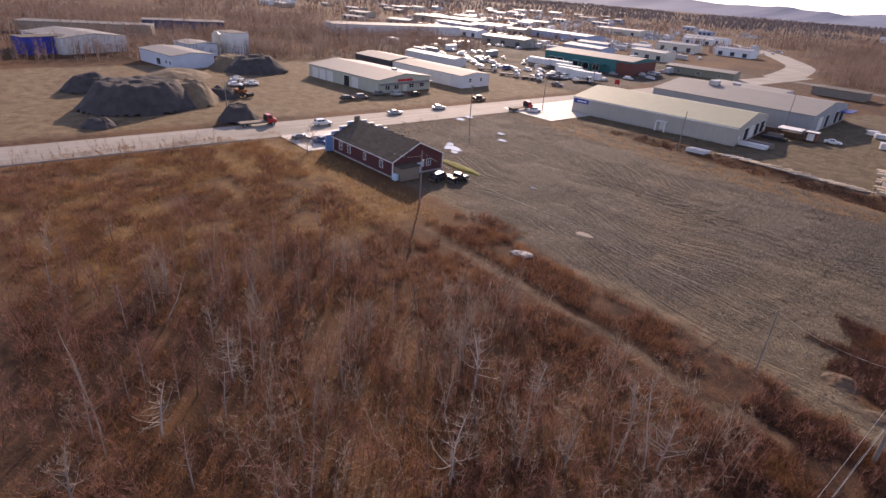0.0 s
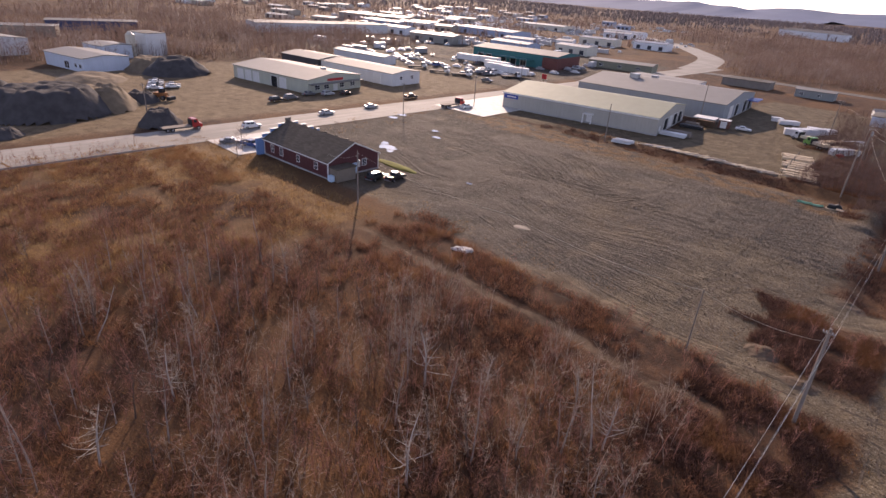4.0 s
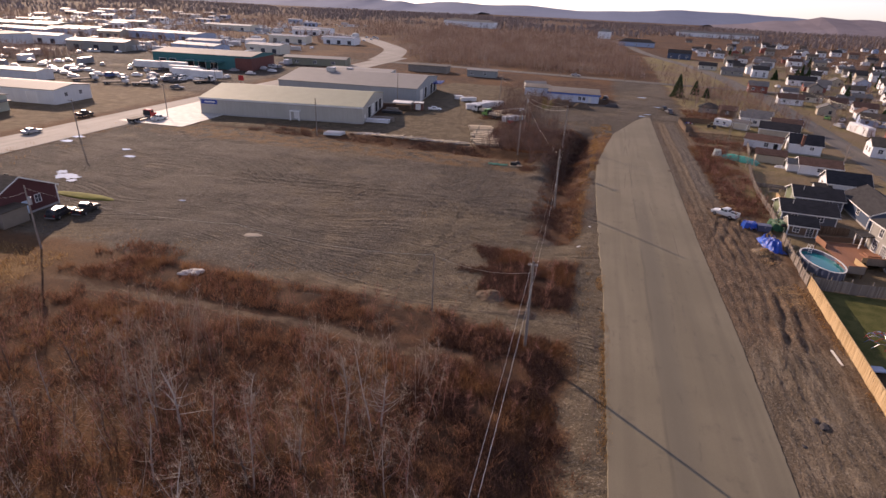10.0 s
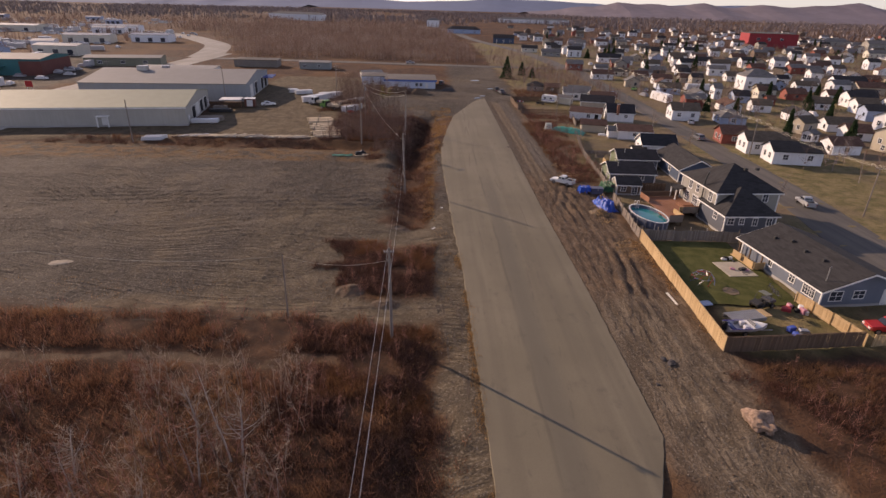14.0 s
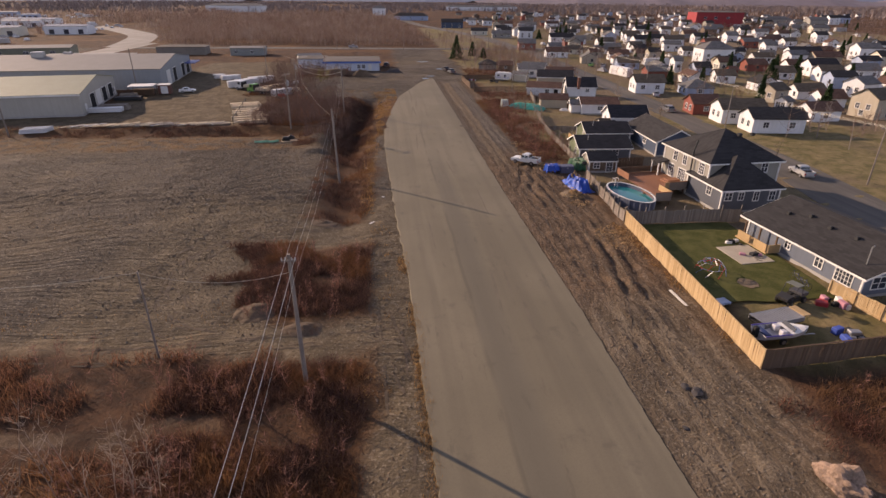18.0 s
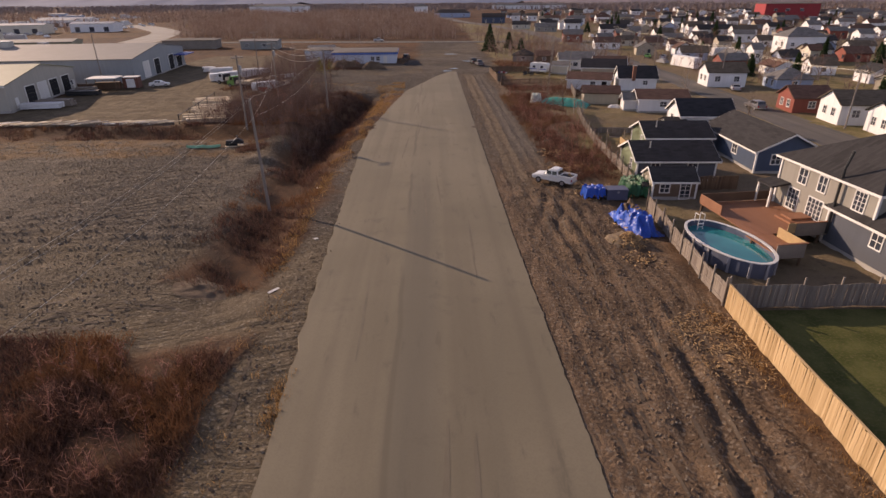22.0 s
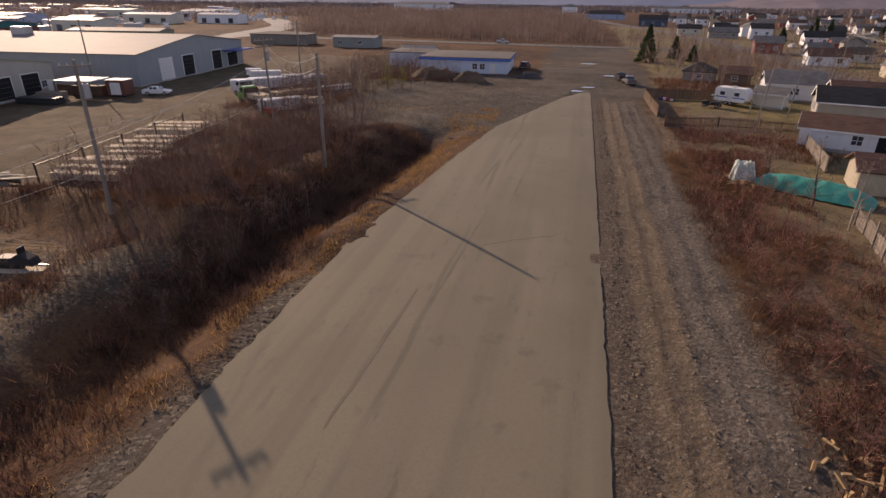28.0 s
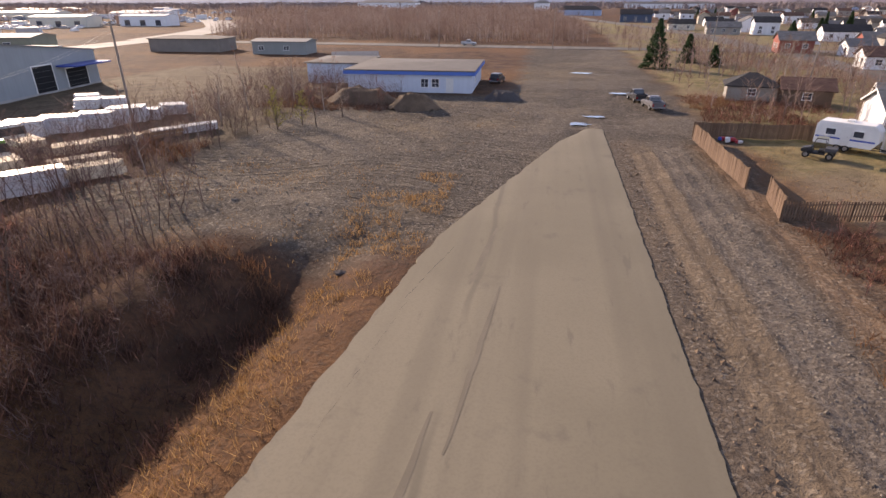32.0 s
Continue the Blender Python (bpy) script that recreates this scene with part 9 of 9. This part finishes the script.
def parked_rows(name, zones, count, seed, label):
    """Hundreds of far-off parked vehicles, low boxes with a cabin, as one mesh."""
    r = random.Random(seed)
    v, f = [], []
    areas = [(z[1] - z[0]) * (z[3] - z[2]) * z[4] for z in zones]
    for _ in range(count):
        x0, x1, y0, y1, _d = r.choices(zones, areas)[0]
        x, y = r.uniform(x0, x1), r.uniform(y0, y1)
        if noise.noise(Vector((x * 0.02, y * 0.02, seed))) < -0.05 or any(abs(x - a) < 11 and abs(y - b) < 11 for a, b in TOWN if abs(y - b) < 11):
            continue
        m = pose(x, y, ground_height(x, y), 0, 0, r.choice((8, 98)) + r.uniform(-8, 8))
        big = r.random() < 0.16
        L, W_, H_ = (r.uniform(3.5, 6), 1.25, r.uniform(2.6, 3.6)) if big else (2.2, 0.88, 0.95)
        for a0, a1, w, z0, z1 in ((-L, L, W_, 0.3, H_),) + (() if big else ((-1.4, 0.9, 0.74, 0.95, 1.5),)):
            n = len(v)
            for z, k in ((z0, 1.0), (z1, 0.92)):
                for px, py in ((a0, -w), (a1, -w), (a1, w), (a0, w)):
                    q = m @ Vector((px * k, py * k, z))
                    v.append((q.x, q.y, q.z))
            f += [(n + 4, n + 5, n + 6, n + 7)] + [(n + i, n + (i + 1) % 4, n + 4 + (i + 1) % 4, n + 4 + i) for i in range(4)]
    return tagged(raw(name, v, f, varied("mixed_car_paint", (0.10, 0.11, 0.13), (0.75, 0.75, 0.74), 0.35, spec=0.5)), label, "vehicles", kind="stuff")


parked_rows("parked_vehicles", [(-320, -150, 180, 330, 1.2), (-520, -200, 300, 560, 1.0), (-700, -320, 420, 800, 0.5)], 1500, 81, "rows of parked vehicles and trailers on the industrial plain")
parked_rows("parked_vehicles", [(84, 240, 130, 340, 1.0), (90, 420, 340, 640, 0.6)], 420, 82, "parked cars along the town streets")


def pebbles(name, zones, count, lo, hi, mat, label, seed):
    """Loose stones lying on the ground, one mesh."""
    r = random.Random(seed)
    s = Soup()
    areas = [(z[1] - z[0]) * (z[3] - z[2]) * z[4] for z in zones]
    for _ in range(count):
        x0, x1, y0, y1, _d = r.choices(zones, areas)[0]
        x, y = r.uniform(x0, x1), r.uniform(y0, y1)
        g, k, n = ground_height(x, y), lo + (hi - lo) * r.random() ** 2.5, len(s.v)
        a = r.uniform(0, 6.28)
        for i in range(4):
            q = a + 1.571 * i + r.uniform(-.3, .3)
            s.v.append((x + k * math.cos(q), y + k * math.sin(q), g - 0.02))
        s.v.append((x + r.uniform(-.3, .3) * k, y + r.uniform(-.3, .3) * k, g + k * r.uniform(0.5, 0.9)))
        for i in range(4):
            s.f.append((n + i, n + (i + 1) % 4, n + 4))
    return tagged(raw(name, s.v, s.f, mat), label, "stones", kind="stuff")


stone_mat = varied("loose_stones", (0.095, 0.080, 0.063), (0.25, 0.215, 0.172))
pebbles("loose_stones", [(20.6, 29, 28, 130, 1.0), (24.0, 27.3, 112, 206, 2.2), (1.5, 5.0, 50, 82, 1.2), (1.2, 4, 82, 150, 0.9)], 13000, 0.02, 0.10, stone_mat, "loose stones along the road edges", 71)
pebbles("lot_stones", [(-60, -8, 58, 130, 1.0), (-26, -7, 62, 128, 1.6), (-18, 14, 176, 230, 1.4)], 17000, 0.04, 0.15, stone_mat, "loose stones over the gravel lots", 72)


def rut(name, pts, width, label):
    """A pair of winding, broken tyre tracks pressed into loose ground."""
    m = plain("rutted_soil", (0.088, 0.065, 0.046), 0.95, vary=0.4, grain=2, depth=0.05)
    v, f = [], []
    fine = [Vector((*pts[i], 0)).lerp(Vector((*pts[i + 1], 0)), k / 3) for i in range(len(pts) - 1) for k in range(3)]
    for side in (-0.85, 0.85):
        n0 = None
        for i, p in enumerate(fine):
            d = (fine[min(i + 1, len(fine) - 1)] - fine[max(i - 1, 0)]).normalized()
            s = Vector((-d.y, d.x, 0))
            k = noise.noise(Vector((p.x * 0.35, p.y * 0.35, side)))
            if k < -0.10:
                n0 = None
                continue
            w = width * (0.6 + 0.9 * max(0.0, k)) / 2
            sway = 0.5 * noise.noise(Vector((p.x * 0.11, p.y * 0.11, 7)))
            for o in (-w, w):
                q = p + s * (side + sway + o + 0.06 * noise.noise(Vector((p.x * 2.3, p.y * 2.3, o))))
                v.append((q.x, q.y, ground_height(q.x, q.y) + 0.018))
            if n0 is not None:
                f.append((n0, n0 + 1, n0 + 3, n0 + 2))
            n0 = len(v) - 2
    tagged(raw(name, v, f, m), label, "tyre tracks", kind="structure")


def arc(cx, cy, r, a0, a1, n=70, sy=1.0):
    return [(cx + r * math.cos(radians(a0 + (a1 - a0) * i / n)), cy + sy * r * math.sin(radians(a0 + (a1 - a0) * i / n))) for i in range(n + 1)]


def line(x0, y0, x1, y1, bend=0.0, n=60):
    return [(x0 + (x1 - x0) * i / n - bend * math.sin(math.pi * i / n) * (y1 - y0) / 50, y0 + (y1 - y0) * i / n + bend * math.sin(math.pi * i / n) * (x1 - x0) / 50) for i in range(n + 1)]


for k, pts in enumerate((arc(-72, 84, 8, -150, 100), arc(-72, 84, 10.5, -120, 110), arc(-71, 85, 13, -110, 90), arc(-7.5, 69.5, 10.4, 80, 250), arc(-7.5, 69.5, 12.6, 70, 245), arc(-8.5, 70.0, 9.4, 110, 240), arc(-6.5, 69.0, 13.6, 95, 215),
                         line(-12, 57, -60, 60, 3), line(-3, 57.5, -40, 58.5, 2), line(4.5, 57.8, -22, 58.4, 2.5), line(4.8, 50.0, 1.5, 76.0, 2.0), line(3.2, 40.0, 3.0, 62.0, -1.0), line(-16, 72, -110, 110, 8), line(-20, 100, -112, 78, -6), line(-9, 79, -70, 104, 5), line(-60, 115, -14, 112, 4), line(-88, 76, -60, 78, 3))):
    rut("tyre_tracks", pts, 0.26, "tyre tracks pressed into the gravel lot")
for x0, y0, x1, y1, b in ((28.5, 81, 26.2, 56, -1.5), (29.6, 80, 27.0, 58, -1.2), (26.0, 92, 24.0, 108, 1.0), (23.0, 30, 24.5, 62, 1.2), (25.2, 34, 23.6, 70, -1.4), (22.6, 64, 23.4, 104, 0.8), (24.6, 70, 26.0, 100, -1.0), (27.6, 84, 22.2, 96, 1.0), (21.6, 52, 27.0, 66, 2.0)):
    rut("tyre_tracks", line(x0, y0, x1, y1, b), 0.22, "tyre tracks in the churned dirt")

crack_mat = plain("road_crack", (0.030, 0.026, 0.022), 0.95)
scuff_mat = plain("dark_road_scuff", (0.150, 0.127, 0.092), 0.9)


def crack(pts, width, mat=None, name="road_crack", label="thin crack in the asphalt"):
    v, f = [], []
    for i, (x, y) in enumerate(pts):
        k = 0.10 * noise.noise(Vector((x * 2.1, y * 2.1, 5)))
        left, right = at(ROAD_LEFT, y), at(ROAD_RIGHT, y)
        z = 0.02 + 0.06 * math.sin(math.pi * min(1, max(0, (x - left) / (right - left)))) + 0.004
        v += [(x + k, y - width / 2, z), (x + k, y + width / 2, z)]
        if i:
            f.append((2 * i - 2, 2 * i - 1, 2 * i + 1, 2 * i))
    tagged(raw(name, v, f, mat or crack_mat), label, "crack", kind="structure")


def jagged(x0, y0, x1, y1, n=24, a=0.25):
    return [(x0 + (x1 - x0) * i / n, y0 + (y1 - y0) * i / n + a * noise.noise(Vector((i * 0.5, x0, y0)))) for i in range(n + 1)]


crack(jagged(12.3, 137.2, 17.2, 140.5), 0.05)
crack(jagged(7.2, 168.0, 8.6, 174.6), 0.07)
crack(jagged(6.4, 158.0, 7.4, 168.0), 0.05)


def scuff(x, y, length, width, drift):
    """A faint dark rubber or oil streak along the road."""
    v, f = [], []
    n = 14
    for i in range(n + 1):
        u = i / n
        yy = y + length * u
        xx = x + drift * u + 0.06 * noise.noise(Vector((yy * 0.7, x, 3)))
        w = width * (0.35 + 0.65 * math.sin(math.pi * u)) / 2
        left, right = at(ROAD_LEFT, yy), at(ROAD_RIGHT, yy)
        z = 0.026 + 0.06 * math.sin(math.pi * min(1, max(0, (xx - left) / (right - left))))
        v += [(xx - w, yy, z), (xx + w, yy, z)]
        if i:
            f.append((2 * i - 2, 2 * i - 1, 2 * i + 1, 2 * i))
    tagged(raw("road_scuff", v, f, scuff_mat), "faint dark scuff along the asphalt", "scuff", kind="structure")


for x, y, L, w, d in ((13.2, 60, 9, 0.30, 0.4), (14.6, 62, 6, 0.25, 0.3), (15.3, 57, 5, 0.35, 0.2), (12.4, 96, 14, 0.22, -0.6), (13.8, 100, 10, 0.2, -0.4), (9.0, 118, 12, 0.25, 0.5), (10.6, 128, 16, 0.22, 0.8),
                      (9.6, 150, 10, 0.30, 0.6), (11.0, 158, 12, 0.25, 0.8), (10.2, 170, 8, 0.35, 0.7), (13.0, 146, 9, 0.2, 0.2), (16.2, 84, 12, 0.2, 0.1), (8.4, 74, 10, 0.2, -0.2)):
    scuff(x, y, L, w, d)

clod_mat = varied("earth_clods", (0.085, 0.058, 0.038), (0.21, 0.150, 0.102))
pebbles("earth_clods", [(21.2, 30, 66, 112, 1.0), (20.6, 21.8, 112, 205, 0.9), (26.5, 30, 92, 112, 2.0), (21, 29.5, 30, 66, 0.4)], 9000, 0.03, 0.16, clod_mat, "clods of churned brown earth", 73)
pebbles("lot_clods", [(-70, -8, 78, 128, 1.0), (-12, 4, 52, 62, 1.5), (1.0, 4.6, 40, 132, 2.0), (-30, -7, 62, 126, 1.6)], 15000, 0.04, 0.15, clod_mat, "clods and rough gravel over the lot", 74)
scrap("scrap_wood", 29.6, 113.0, 90, 2.6, 0.5, "broken wood and bark along the brush", 50, 0.1)
scrap("scrap_wood", 29.8, 120.0, 60, 2.8, 0.6, "broken wood and bark along the brush", 51, 0.1)
scrap("scrap_wood", 29.8, 87.0, 50, 1.6, 0.35, "wood chips and bark beside the fence", 52, 0.05)
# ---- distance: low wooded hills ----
# haze is painted into the backdrop: the hills' base colour is blue-grey
hill_mat = plain("hazed_far_hills", (0.125, 0.165, 0.255), 0.95, vary=0.10, grain=0.002, stain=0.002)


# browner nearer hills, their colour also paled for haze
hill_brown = plain("hazed_near_hills", (0.185, 0.155, 0.175), 0.95, vary=0.2, grain=0.004, stain=0.004)


def hills(name, x0, x1, y, h, seed, wide=500, mat=None):
    verts, faces = [], []
    n = 70
    for i in range(n + 1):
        x = x0 + (x1 - x0) * i / n
        k = 0.45 + 0.55 * noise.noise(Vector((i * 0.09, seed, 0))) + 0.16 * noise.noise(Vector((i * 0.35, seed, 2)))
        edge = min(1.0, i / 8, (n - i) / 8)
        z = max(0.02, k * edge) * h
        for yy, zz in ((y - wide, -14), (y - wide * 0.4, z * 0.6 - 8), (y, z), (y + wide, -14)):
            verts.append((x, yy + 60 * noise.noise(Vector((i * 0.2, seed, 4))), zz))
    for i in range(n):
        for k in range(3):
            faces.append((4 * i + k, 4 * i + k + 1, 4 * i + k + 5, 4 * i + k + 4))
    tagged(raw(name, verts, faces, mat or hill_mat), "low blue-grey wooded hills on the horizon, haze put into their colour", "hills", kind="structure")


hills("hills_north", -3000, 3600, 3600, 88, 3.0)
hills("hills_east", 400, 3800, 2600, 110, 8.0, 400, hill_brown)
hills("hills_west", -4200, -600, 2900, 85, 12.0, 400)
